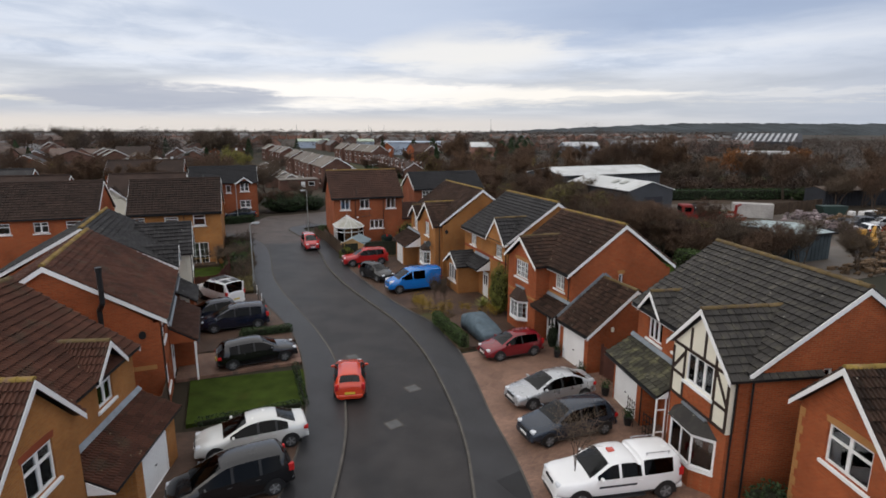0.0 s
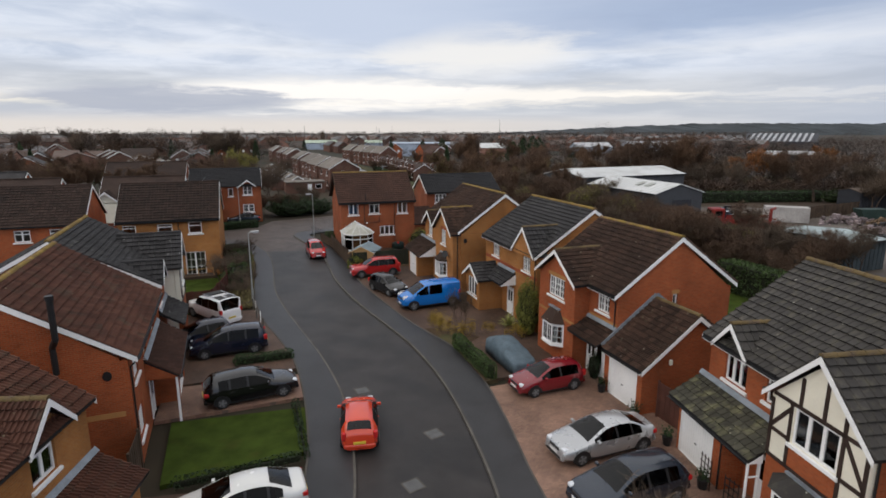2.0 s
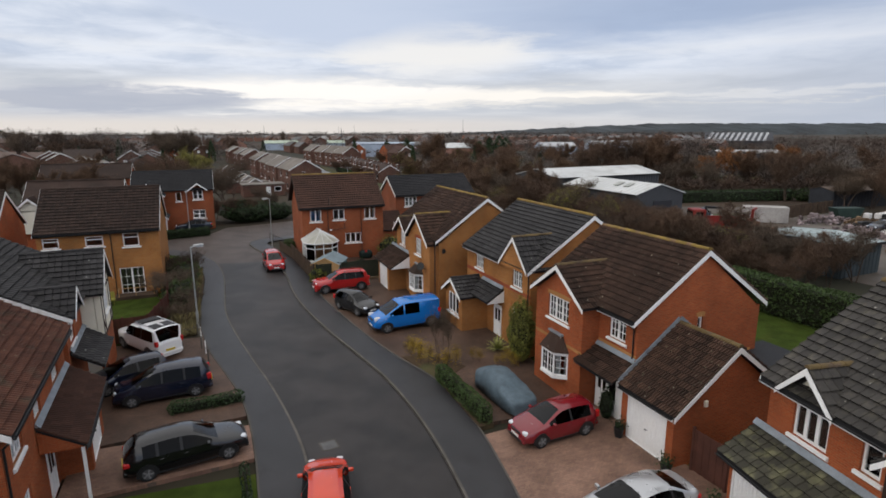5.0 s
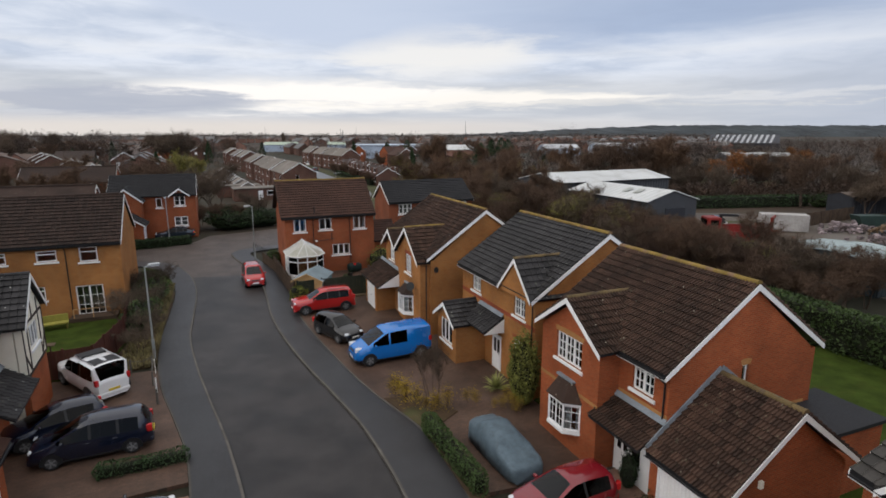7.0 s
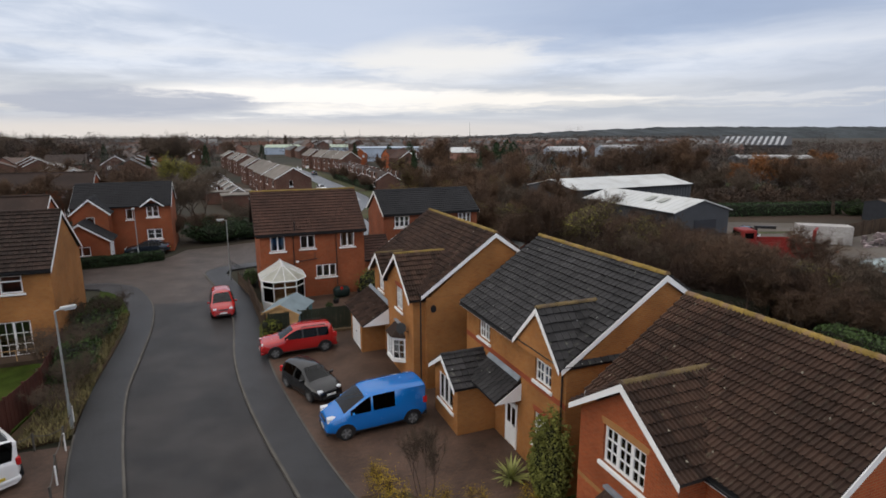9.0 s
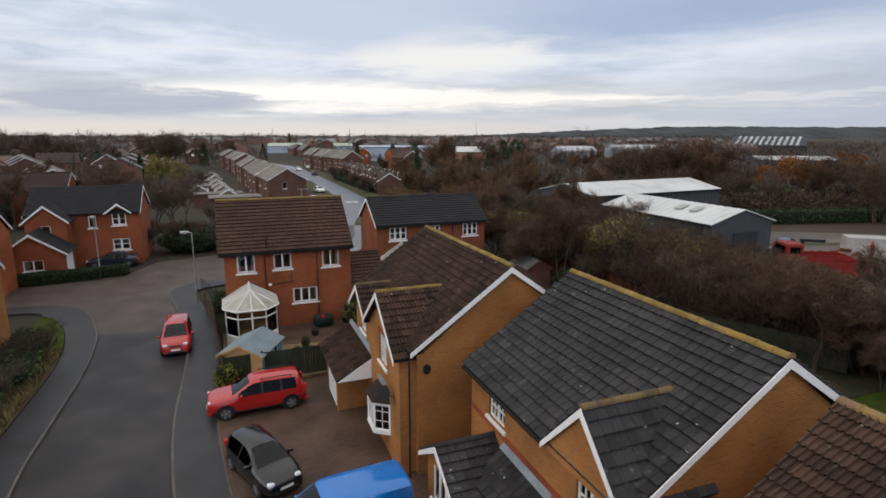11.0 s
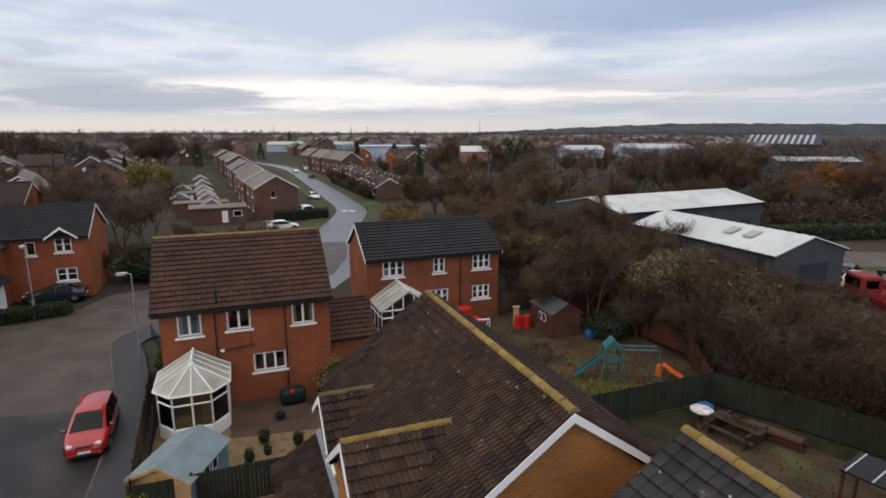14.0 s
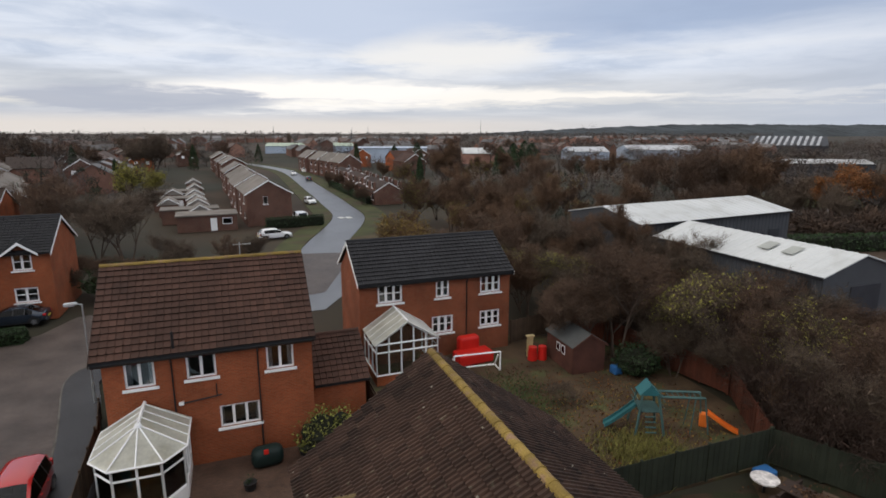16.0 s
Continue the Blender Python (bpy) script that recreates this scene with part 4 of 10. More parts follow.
sheet("drive_dark", [(p[0] - 0.06, p[1]) for p in PL if -32 < p[1] < -0.7] + [(-13.2, -0.7), (-13.2, -10), (-24, -32)], 0.122, PAVER2, "dark brown block-paved drive with parked cars", "drive")
sheet("drive_pink", [(p[0] - 0.06, p[1]) for p in PL if 5.0 < p[1] < 8.6] + [(-12.2, 8.6), (-12.2, 5.0)], 0.122, PAVER, "pinkish block-paved drive", "drive")
sheet("drive_west", [(p[0] - 0.06, p[1]) for p in PL if 8.7 < p[1] < 21.2] + [(-12.6, 21.4), (-13.2, 8.7)], 0.120, PAVER2, "brown block-paved drive with weeds and moss", "drive")
sheet("bed_west", [(p[0] - 0.06, p[1]) for p in PL if 21.3 < p[1] < 40.5] + [(-10.6, 40.5), (-10.2, 34), (-9.5, 27), (-10.4, 21.6)], 0.13, EARTH, "bank of rough grass and shrubs beside the pavement", "shrub bed")
sheet("lawn_corner", [(p[0] - 0.06, p[1]) for p in PL if 40.0 < p[1] < 49] + [(-11.0, 48.8), (-10.6, 40.5)], 0.13, LAWN, "green corner lawn at the junction", "lawn")
sheet("garden_west", [(-19.5, 21.6), (-19.5, 33.4), (-10.3, 33.4), (-9.7, 27), (-10.5, 21.7)], 0.10, LAWN, "small green back garden behind a red fence", "lawn")
sheet("bed_east", [(4.2, 3.9), (4.3, 9.3), (3.5, 12.8), (5.2, 12.4), (6.4, 10.2), (5.2, 9.4), (4.95, 3.9)], 0.16, EARTH, "planted bed beside the drive", "flower bed")


# a newer strip of asphalt in the pavement
bm = boxes((-1.1, 1.1, -1.5, 1.5, -0.02, 0.008))
bm.transform(pose(2.25, -10.2, 0.11, 0, 0, 14))
tagged(part("pavement_patch", bm, mat("fresh_asphalt", (0.02, 0.02, 0.021), 0.6, 0.2, 1.0, 60, 0.3)), "darker patch of newer asphalt in the pavement", "pavement", kind="structure")


def manhole(x, y, w, d, turn):
    t = thing("manhole_cover", pose(x, y, 0.0, 0, 0, turn), "worn square iron manhole cover set in the road", "manhole", "manhole covers")
    part("cover_frame", boxes((-w / 2 - 0.07, w / 2 + 0.07, -d / 2 - 0.07, -d / 2, -0.05, 0.006), (-w / 2 - 0.07, w / 2 + 0.07, d / 2, d / 2 + 0.07, -0.05, 0.006), (-w / 2 - 0.07, -w / 2, -d / 2, d / 2, -0.05, 0.006), (w / 2, w / 2 + 0.07, -d / 2, d / 2, -0.05, 0.006)), KERB, t)
    bm = boxes((-w / 2, w / 2, -d / 2, d / 2, -0.05, 0.004))
    for i in range(5):
        for j in range(5):
            box(bm, -w / 2 + (i + 0.25) * w / 5, -w / 2 + (i + 0.75) * w / 5, -d / 2 + (j + 0.25) * d / 5, -d / 2 + (j + 0.75) * d / 5, 0.004, 0.009)
    part("lid", bm, mat("worn_iron", (0.10, 0.10, 0.10), 0.6, 0.2, 3, 30, 0.3), t)


manhole(0.0, 0.0, 0.62, 0.62, 15)
manhole(-2.3, 5.3, 0.62, 0.62, 5)
manhole(-1.9, -3.3, 0.62, 0.62, 15)

# ---- the estate: houses of the east side (fronts to the west) ----
def east(x_front, y_max, turn=0):
    return pose(x_front, y_max, 0, 0, 0, -90 + turn)


def west(x_front, y_min):
    return pose(x_front, y_min, 0, 0, 0, 90)


def shell(h, W, D, zw, zf, yr, zr, zb, brick, fronts=(), backs=(), lefts=(), rights=(), front=True):
    """The four walls of a house with its openings; holes are (s, z, w, h) in each wall's own frame."""
    F = Face((0, 0, 0), (1, 0, 0), (0, -1, 0))
    B = Face((W, D, 0), (-1, 0, 0), (0, 1, 0))
    Lf = Face((0, D - 0.28, 0), (0, -1, 0), (-1, 0, 0))
    Rt = Face((W, 0.28, 0), (0, 1, 0), (1, 0, 0))
    if front:
        wall(F, W, zf, [hole(*q[:4]) for q in fronts], brick, h)
    wall(B, W, zb, [hole(*q[:4]) for q in backs], brick, h)
    k = D - 0.56
    wall(Lf, k, zw, [hole(*q[:4]) for q in lefts], brick, h, peak=(D - 0.28 - yr, zr))
    wall(Rt, k, zw, [hole(*q[:4]) for q in rights], brick, h, peak=(yr - 0.28, zr))
    for face, qs in ((F, fronts if front else ()), (B, backs), (Lf, lefts), (Rt, rights)):
        for q in qs:
            if len(q) > 4 and q[4]:
                window(face, *q[:4], h, *q[4:])
    # the dim rooms inside: a floor between the storeys
    part("floor", boxes((0.3, W - 0.3, 0.3, D - 0.3, 2.75, 2.9)), ROOMD, h)
    part("partition", boxes((0.3, W - 0.3, D / 2 - 0.05, D / 2 + 0.05, 0.1, min(zf, zb) - 0.2)), ROOMD, h)
    return F, B, Lf, Rt


def side_wall(h, x, y0, y1, z0, z1, brick, out):
    """A short return wall in the plane x."""
    part("wall", boxes((min(x, x - out * 0.25), max(x, x - out * 0.25), y0, y1, z0, z1)), brick, h)


def band(h, face, s0, s1, z, material, hgt=0.15):
    bm = bmesh.new()
    face.box(bm, s0, s1, z, z + hgt, -0.01, 0.012)
    part("string_course", bm, material, h)


def vent(h, face, s, z, r=0.16):
    bm = bmesh.new()
    n = 14
    prism(bm, [face.p(s + r * math.cos(k * math.tau / n), z + r * 1.25 * math.sin(k * math.tau / n), 0.0) for k in range(n)], face.n * 0.03)
    part("wall_plaque", bm, GUTTER, h)


def timbers(h, face, lines, w, label=""):
    """Dark timbers laid on a rendered gable."""
    for a, b in lines:
        bm = bmesh.new()
        plank(bm, face.p(*a, 0.012), face.p(*b, 0.012), w, 0.03, (0.3, 0, 1) if abs(a[0] - b[0]) > 0.02 else (1, 0, 0))
        part("timber", bm, TIMBER, h, label)


# the half-timbered house with the dark grey roof
h = thing("house", east(10.40, -5.04, -11), "red brick house with half-timbered cream gables and dark grey tiled roof", "house", "detached houses of the estate")
W, D = 8.35, 7.9
F, B, Lf, Rt = shell(h, W, D, 5.25, 5.2, 3.95, 8.15, 5.2, RED, fronts=[(1.6, 4.5, 1.25, 1.25, "plain3", 0.09, True, 0.6), (3.55, 4.55, 0.6, 1.0, "plain1")], rights=[(2.6, 4.9, 0.4, 0.9, "plain1")])
roof(h, -0.12, W + 0.12, -0.35, 5.35, 3.95, 8.35, 8.25, 5.35, SLATEW, "flat", MOSSB, 150, (3.0, -2, 12))
eaves(h, -0.1, 4.4, -0.33, 5.32, -1, PVC, (), wall_y=0)
front_gable(h, 1.6, 1.02, -0.42, 5.3, 6.38, 1.7, SLATEW, "flat", MOSSB)
bm = bmesh.new()
prism(bm, [(0.7, -0.03, 5.15), (1.6, -0.03, 6.12), (2.5, -0.03, 5.15)], (0, 0.2, 0))
part("gable_render", bm, CREAM, h, "cream rendered gable infill")
for a, b in (((1.6, -0.045, 5.15), (1.6, -0.045, 6.05)), ((0.7, -0.045, 5.2), (2.5, -0.045, 5.2))):
    bm = bmesh.new()
    plank(bm, a, b, 0.12, 0.04, (1, 0, 0.01))
    part("timber", bm, TIMBER, h, "dark timber on the gable")
# projecting half-timbered gable
GW = 3.65
G = Face((4.62, -0.84, 0), (1, 0, 0), (0, -1, 0))
wall(G, GW, 2.95, [hole(GW / 2, 1.75, 2.5, 1.5)], RED, h)
GU = Face((4.62, -0.88, 0), (1, 0, 0), (0, -1, 0))
wall(GU, GW, 5.0, [hole(GW / 2, 4.5, 1.7, 1.25)], CREAM, h, peak=(GW / 2, 6.85), base=2.95)
window(GU, GW / 2, 4.5, 1.7, 1.25, h, "plain3", 0.05, True, 0.6)
side_wall(h, 4.62, -0.56, 0.0, 0, 5.0, RED, -1)
side_wall(h, 4.62 + GW, -0.56, 0.0, 0, 5.0, RED, 1)
front_gable(h, 4.62 + GW / 2, 2.06, -1.08, 5.12, 7.15, 2.6, SLATEW, "flat", MOSSB)
timbers(h, GU, [((a * 0.936, b), (c * 0.936, d)) for a, b, c, d in ((0.05, 3.02, 3.85, 3.02), (0.08, 3.0, 0.08, 5.0), (3.82, 3.0, 3.82, 5.0), (0.92, 3.0, 0.92, 5.15), (2.98, 3.0, 2.98, 5.7), (1.25, 5.2, 1.25, 6.15), (2.2, 5.2, 2.2, 6.55), (0.08, 5.18, 3.82, 5.18), (0.1, 4.05, 0.88, 4.95), (3.8, 4.0, 3.02, 5.1), (0.08, 3.95, 0.92, 3.95), (2.98, 3.85, 3.82, 3.85))], 0.13, "dark timber framing on cream render")
bm = bmesh.new()
GU.box(bm, 0.92, 2.72, 3.08, 3.72, -0.01, 0.008)
part("brick_panel", bm, RED, h, "panel of red brick between the timbers")
bay(h, G, GW / 2, 0.1, 2.9, 2.6, 0.55, SLATEW, 1.05, 2.45, RED, 0.45, "plain")
# garage under a lean-to roof, and the porch
lean_to(h, -0.42, 4.58, -1.42, 2.6, -0.01, 3.45, SLATEM, "flat", singles=0)
GF = Face((-0.3, -0.95, 0), (1, 0, 0), (0, -1, 0))
wall(GF, 2.95, 2.6, [(0.12, 2.37, 0.12, 2.2)], RED, h)
garage_door(h, GF, 0.19, 2.30, 0.14, 2.12)
side_wall(h, -0.3, -0.67, 0.0, 0, 2.65, RED, -1)
side_wall(h, 2.65, -0.67, 0.0, 0, 2.65, RED, 1)
bm = bmesh.new()
prism(bm, [(4.55, -1.4, 2.5), (4.55, -0.9, 2.5), (4.55, -0.9, 2.82)], (0.04, 0, 0))
bar(bm, (4.5, -1.36, 0.12), (4.5, -1.36, 2.5), 0.05)
bar(bm, (4.5, -0.93, 0.12), (4.5, -0.93, 2.5), 0.04)
for z in (0.9, 1.95):
    bar(bm, (4.5, -1.36, z), (4.5, -0.93, z), 0.035)
part("porch_post", bm, PVC, h)
DF = Face((2.95, -0.02, 0), (1, 0, 0), (0, -1, 0))
door(h, DF, 0.5, 1.3, 0.15, 2.1)
eaves(h, -0.42, 4.5, -1.40, 2.58, -1, GUTTER, (2.6,), wall_y=-0.95)
bm = bmesh.new()
bar(bm, (W + 0.05, -0.1, 0.1), (W + 0.05, -0.1, 5.1), 0.04)
bar(bm, (8.34, -0.7, 0.1), (8.34, -0.7, 5.0), 0.04)
part("downpipe", bm, GUTTER, h)
vent(h, Rt, 1.9, 4.2, 0.12)

# red brick, brown pantiles, garage with a pitched roof
h = thing("house", east(10.4, 8.3), "red brick house with brown pantiled roof, white windows and attached garage", "house", "detached houses of the estate")
W, D = 7.1, 7.4
F, B, Lf, Rt = shell(h, W, D, 5.15, 5.05, 3.7, 7.85, 5.05, RED, fronts=[(5.85, 4.5, 1.1, 1.2, "bars2", 0.09, True, 0.4)], rights=[(3.35, 4.55, 0.32, 0.75, "plain1", 0.09, True, 0.0, BAND)])
roof(h, -0.12, W + 0.12, -0.32, 5.2, 3.7, 8.05, 7.72, 5.2, BROWN, "roman", MOSSR, 300, (4.0, -2, 12))
eaves(h, 4.7, W + 0.1, -0.3, 5.17, -1, PVC, (6.95,), wall_y=0)
G = Face((0.55, -0.95, 0), (1, 0, 0), (0, -1, 0))
wall(G, 4.0, 5.05, [hole(2.0, 4.5, 1.75, 1.2), hole(2.0, 1.85, 1.7, 1.3)], RED, h, peak=(2.0, 6.5))
window(G, 2.0, 4.5, 1.75, 1.2, h, "bars3", 0.09, True, 0.35, BAND)
side_wall(h, 0.55, -0.67, 0.0, 0, 5.05, RED, -1)
side_wall(h, 4.55, -0.67, 0.0, 0, 5.05, RED, 1)
front_gable(h, 2.55, 2.28, -1.2, 5.15, 6.78, 2.4, BROWN, "roman", MOSSB)
bay(h, G, 2.0, 1.0, 2.6, 1.9, 0.5, BROWN, 1.25, 2.5, RED, 0.75)
band(h, G, 0, 4.0, 2.78, BAND)
band(h, F, 4.6, 7.1, 3.45, BAND)
band(h, Rt, 0, 6.8, 2.78, BAND)
# porch roof and garage
lean_to(h, 4.4, 7.15, -1.25, 2.55, -0.02, 3.25, BROWN, "roman")
door(h, F, 4.68, 5.42, 0.15, 2.2)
bm = bmesh.new()
F.box(bm, 5.5, 6.75, 0.15, 2.2, 0.0, 0.05)
sd = part("side_light", bm, PVC, h)
bm = bmesh.new()
F.box(bm, 5.62, 6.05, 0.96, 2.10, 0.05, 0.056)
part("pane", bm, CARGLASS, sd)
roof(h, 7.14, 10.3, -0.85, 2.45, 2.35, 4.85, 5.5, 2.5, BROWN, "roman", MOSSB, 0, None, True, None, "right")
bm = bmesh.new()
for (ya, za), (yb_, zb_) in (((-0.85, 2.5), (2.35, 4.92)), ((2.35, 4.92), (5.5, 2.55))):
    d = Vector((0, yb_ - ya, zb_ - za)).normalized()
    plank(bm, (7.16, ya, za + 0.1), (7.16, yb_, zb_ + 0.1), 0.28, 0.05, (0, -d.z, d.y))
part("flashing", bm, LEAD, h, "grey lead flashing up the garage roof")
GF = Face((7.12, -0.6, 0), (1, 0, 0), (0, -1, 0))
wall(GF, 2.96, 2.4, [(0.35, 2.6, 0.1, 2.15)], RED, h)
garage_door(h, GF, 0.42, 2.53, 0.14, 2.08)
GR = Face((10.08, -0.32, 0), (0, 1, 0), (1, 0, 0))
wall(GR, 5.4, 2.45, [], RED, h, peak=(2.67, 4.6))
bm = bmesh.new()
GR.box(bm, 1.2, 1.34, 2.5, 2.75, 0.0, 0.1)
part("wall_lamp", bm, CREAM, h)
eaves(h, 7.15, 10.2, -0.83, 2.42, -1, PVC, (), wall_y=-0.6)
part("rear_extension", boxes((6.6, 9.2, 5.4, 8.6, 0.05, 2.65)), RED, h)
part("flat_roof", boxes((6.5, 9.3, 5.3, 8.75, 2.65, 2.8)), BLACKT, h, "flat black felt roof")

# buff brick, dark grey roof
h = thing("house", east(10.45, 18.65), "buff brick house with dark grey tiled roof and white windows", "house", "detached houses of the estate")
W, D = 8.65, 8.4
F, B, Lf, Rt = shell(h, W, D, 5.2, 5.2, 4.15, 8.13, 5.2, BUFF, fronts=[(2.0, 4.62, 1.15, 1.25, "bars2", 0.09, True, 0.5, BANDRED), (7.1, 4.6, 1.15, 1.3, "bars2", 0.09, True, 0.4, BANDRED), (7.1, 1.95, 1.05, 1.4, "bars2", 0.09, True, 0.5, BANDRED)])
roof(h, -0.12, W + 0.12, -0.32, 5.3, 4.15, 8.33, 8.72, 5.3, SLATE, "flat", MOSSR, 270, (4.4, -1, 12))
eaves(h, -0.1, 5.3, -0.3, 5.27, -1, PVC, (), wall_y=0, gut=GUTTER)
bm = bmesh.new()
prism(bm, [(5.55, -0.325, 5.15), (5.55, -0.325, 5.4), (7.08, -0.325, 6.95), (8.62, -0.325, 5.4), (8.62, -0.325, 5.15)], (0, 0.32, 0))
part("gable_wall", bm, BUFF, h)
front_gable(h, 7.08, 1.68, -0.40, 5.30, 7.1, 2.3, SLATE, "flat", MOSSB)
bm = bmesh.new()
bar(bm, (8.5, -0.08, 0.1), (8.5, -0.08, 5.2), 0.04)
part("downpipe", bm, GUTTER, h)
band(h, F, 0, 8.65, 3.62, BANDRED, 0.22)
# projecting front room with its own gable, and the porch lean-to
PF = Face((0.5, -1.9, 0), (1, 0, 0), (0, -1, 0))
wall(PF, 2.75, 2.5, [hole(1.35, 1.7, 1.7, 1.4)], BUFF, h, peak=(1.375, 3.35))
window(PF, 1.35, 1.7, 1.7, 1.4, h, "plain3", 0.06, True, 0.0)
side_wall(h, 0.5, -1.62, 0, 0, 2.5, BUFF, -1)
side_wall(h, 3.25, -1.62, 0, 0, 2.5, BUFF, 1)
front_gable(h, 1.875, 1.6, -2.15, 2.45, 3.5, 0.0, SLATE, "flat", SLATE)
lean_to(h, 2.6, 5.5, -1.2, 2.65, -0.02, 3.4, SLATE, "flat")
bm = bmesh.new()
prism(bm, [(5.48, -1.2, 2.55), (5.48, 0, 2.55), (5.48, 0, 3.3)], (0.05, 0, 0))
part("porch_gable", bm, PVC, h)
door(h, F, 4.35, 5.2, 0.15, 2.15)

# buff brick, brown pantiles, two gables
h = thing("house", east(8.9, 30.1), "buff brick house with mossy brown pantiled roof and two white-edged gables", "house", "detached houses of the estate")
W, D = 9.8, 7.9
F, B, Lf, Rt = shell(h, W, D, 5.25, 5.2, 3.9, 8.15, 5.2, BUFF)
roof(h, -0.12, W + 0.12, -0.32, 5.35, 3.9, 8.35, 8.12, 5.35, BROWN, "roman", MOSSR, 300, (4.0, -1, 12))
G = Face((4.85, -0.65, 0), (1, 0, 0), (0, -1, 0))
wall(G, 4.70, 4.95, [hole(2.3, 4.5, 1.2, 1.3), hole(2.3, 1.9, 1.5, 1.35)], BUFF, h, peak=(2.3, 6.8))
window(G, 2.3, 4.5, 1.2, 1.3, h, "bars2", 0.09, True, 0.4, BANDRED)
side_wall(h, 4.85, -0.37, 0, 0, 4.95, BUFF, -1)
side_wall(h, 9.55, -0.37, 0.0, 0, 4.95, BUFF, 1)
front_gable(h, 7.15, 2.58, -0.92, 5.05, 7.05, 2.6, BROWN, "roman", MOSSR)
bay(h, G, 2.3, 1.0, 2.6, 1.9, 0.55, BROWN, 1.2, 2.5, BUFF, 0.6)
bm = bmesh.new()
bar(bm, (8.7, -0.66, 3.05), (8.7, -1.0, 3.25), 0.02)
bar(bm, (8.7, -1.0, 3.2), (8.95, -1.25, 3.05), 0.012)
n0 = Vector((0.62, -0.72, 0.3)).normalized()
c0 = Vector((8.7, -1.02, 3.3))
for a, b, r0, r1 in ((-0.01, 0.02, 0.10, 0.22), (0.02, 0.055, 0.22, 0.31)):
    bar(bm, tuple(c0 + n0 * a), tuple(c0 + n0 * b), r0, r1, n=16)
part("satellite_dish", bm, GUTTER, h, "dark grey satellite dish on the gable wall")
F2 = Face((1.35, -0.5, 0), (1, 0, 0), (0, -1, 0))
wall(F2, 3.1, 4.95, [hole(1.55, 4.45, 1.15, 1.2)], BUFF, h, peak=(1.55, 6.05))
window(F2, 1.55, 4.45, 1.15, 1.2, h, "bars2", 0.09, True, 0.4, BANDRED)
side_wall(h, 1.35, -0.22, 0, 0, 4.95, BUFF, -1)
front_gable(h, 2.9, 1.75, -0.85, 4.95, 6.25, 2.0, BROWN, "roman", MOSSB)
lean_to(h, 0.2, 5.0, -2.3, 2.35, -0.52, 3.4, BROWN, "roman")
GF = Face((0.5, -2.0, 0), (1, 0, 0), (0, -1, 0))
wall(GF, 3.0, 2.35, [(0.35, 2.6, 0.1, 2.15)], BUFF, h)
garage_door(h, GF, 0.42, 2.53, 0.14, 2.08)
side_wall(h, 0.5, -1.72, 0, 0, 2.4, BUFF, -1)
side_wall(h, 3.5, -1.72, 0, 0, 2.4, BUFF, 1)
bm = bmesh.new()
prism(bm, [(4.98, -2.25, 2.3), (4.98, -0.55, 2.3), (4.98, -0.55, 3.3)], (0.05, 0, 0))
part("porch_gable", bm, PVC, h)
vent(h, Rt, 0.1, 4.55)
bm = bmesh.new()
bar(bm, (9.88, -0.35, 0.1), (9.88, -0.35, 5.0), 0.04)
part("downpipe", bm, GUTTER, h)
door(h, F, 3.75, 4.6, 0.15, 2.15)

# next house to the south, seen at the edge
h = thing("house", pose(8.5, -16.29, 0, 0, 0, -106) @ pose(-1.9, 3.45, 0), "red brick house end with dark tiled gable and white window", "house", "detached houses of the estate")
W, D = 8.0, 8.5
F, B, Lf, Rt = shell(h, W, D, 5.25, 5.2, 4.2, 8.15, 5.2, RED)
roof(h, -0.12, W + 0.12, -0.32, 5.35, 4.2, 8.35, 8.72, 5.35, BROWN, "roman", MOSSB)
G = Face((0.15, -3.2, 0), (1, 0, 0), (0, -1, 0))
wall(G, 3.5, 4.95, [hole(2.08, 4.2, 1.72, 1.3)], RED, h, peak=(1.75, 6.72))
window(G, 2.08, 4.2, 1.72, 1.3, h, "top2", 0.09, True, 0.2, BAND)
side_wall(h, 0.15, -2.92, 0.0, 0, 4.95, RED, -1)
side_wall(h, 3.65, -2.92, 0.0, 0, 4.95, RED, 1)
for k in range(14):
    bm = bmesh.new()
    G.box(bm, -0.012, 0.24 if k % 2 else 0.13, 0.3 + k * 0.32, 0.60 + k * 0.32, -0.1, 0.010)
    part("quoin", bm, BAND, h)
front_gable(h, 1.9, 2.0, -3.45, 4.87, 6.9, 0.6, BROWN, "roman", MOSSR)

# ---- houses of the west side (fronts to the east) ----
h = thing("house", pose(-12.05, 1.0, 0, 0, 0, 93), "red brick house with red-brown tiled roof and a black flue", "house", "detached houses of the estate")
W, D = 9.4, 8.4
F, B, Lf, Rt = shell(h, W, D, 4.95, 4.85, 4.2, 7.75, 4.85, RED, fronts=[(1.5, 4.1, 1.2, 1.15, "bars2"), (4.2, 4.1, 1.0, 1.15, "bars2"), (7.4, 4.1, 1.2, 1.15, "bars2"), (1.5, 1.6, 1.3, 1.3, "bars2")])
roof(h, -0.12, W + 0.12, -0.35, 4.98, 4.2, 7.95, 8.75, 4.98, RUSTL, "roman", MOSSR, 0)
eaves(h, -0.1, W + 0.1, -0.33, 4.95, -1, PVC, (0.12,), wall_y=0)
band(h, Lf, 0, 7.84, 2.55, BAND, 0.22)
vent(h, Lf, D - 0.28 - 0.75, 4.3)
fb = bmesh.new()
bar(fb, (-0.16, 2.3, 4.7), (-0.16, 2.3, 5.75), 0.11, n=10)
bar(fb, (-0.16, 2.3, 5.75), (-0.50, 2.08, 6.15), 0.11, n=10)
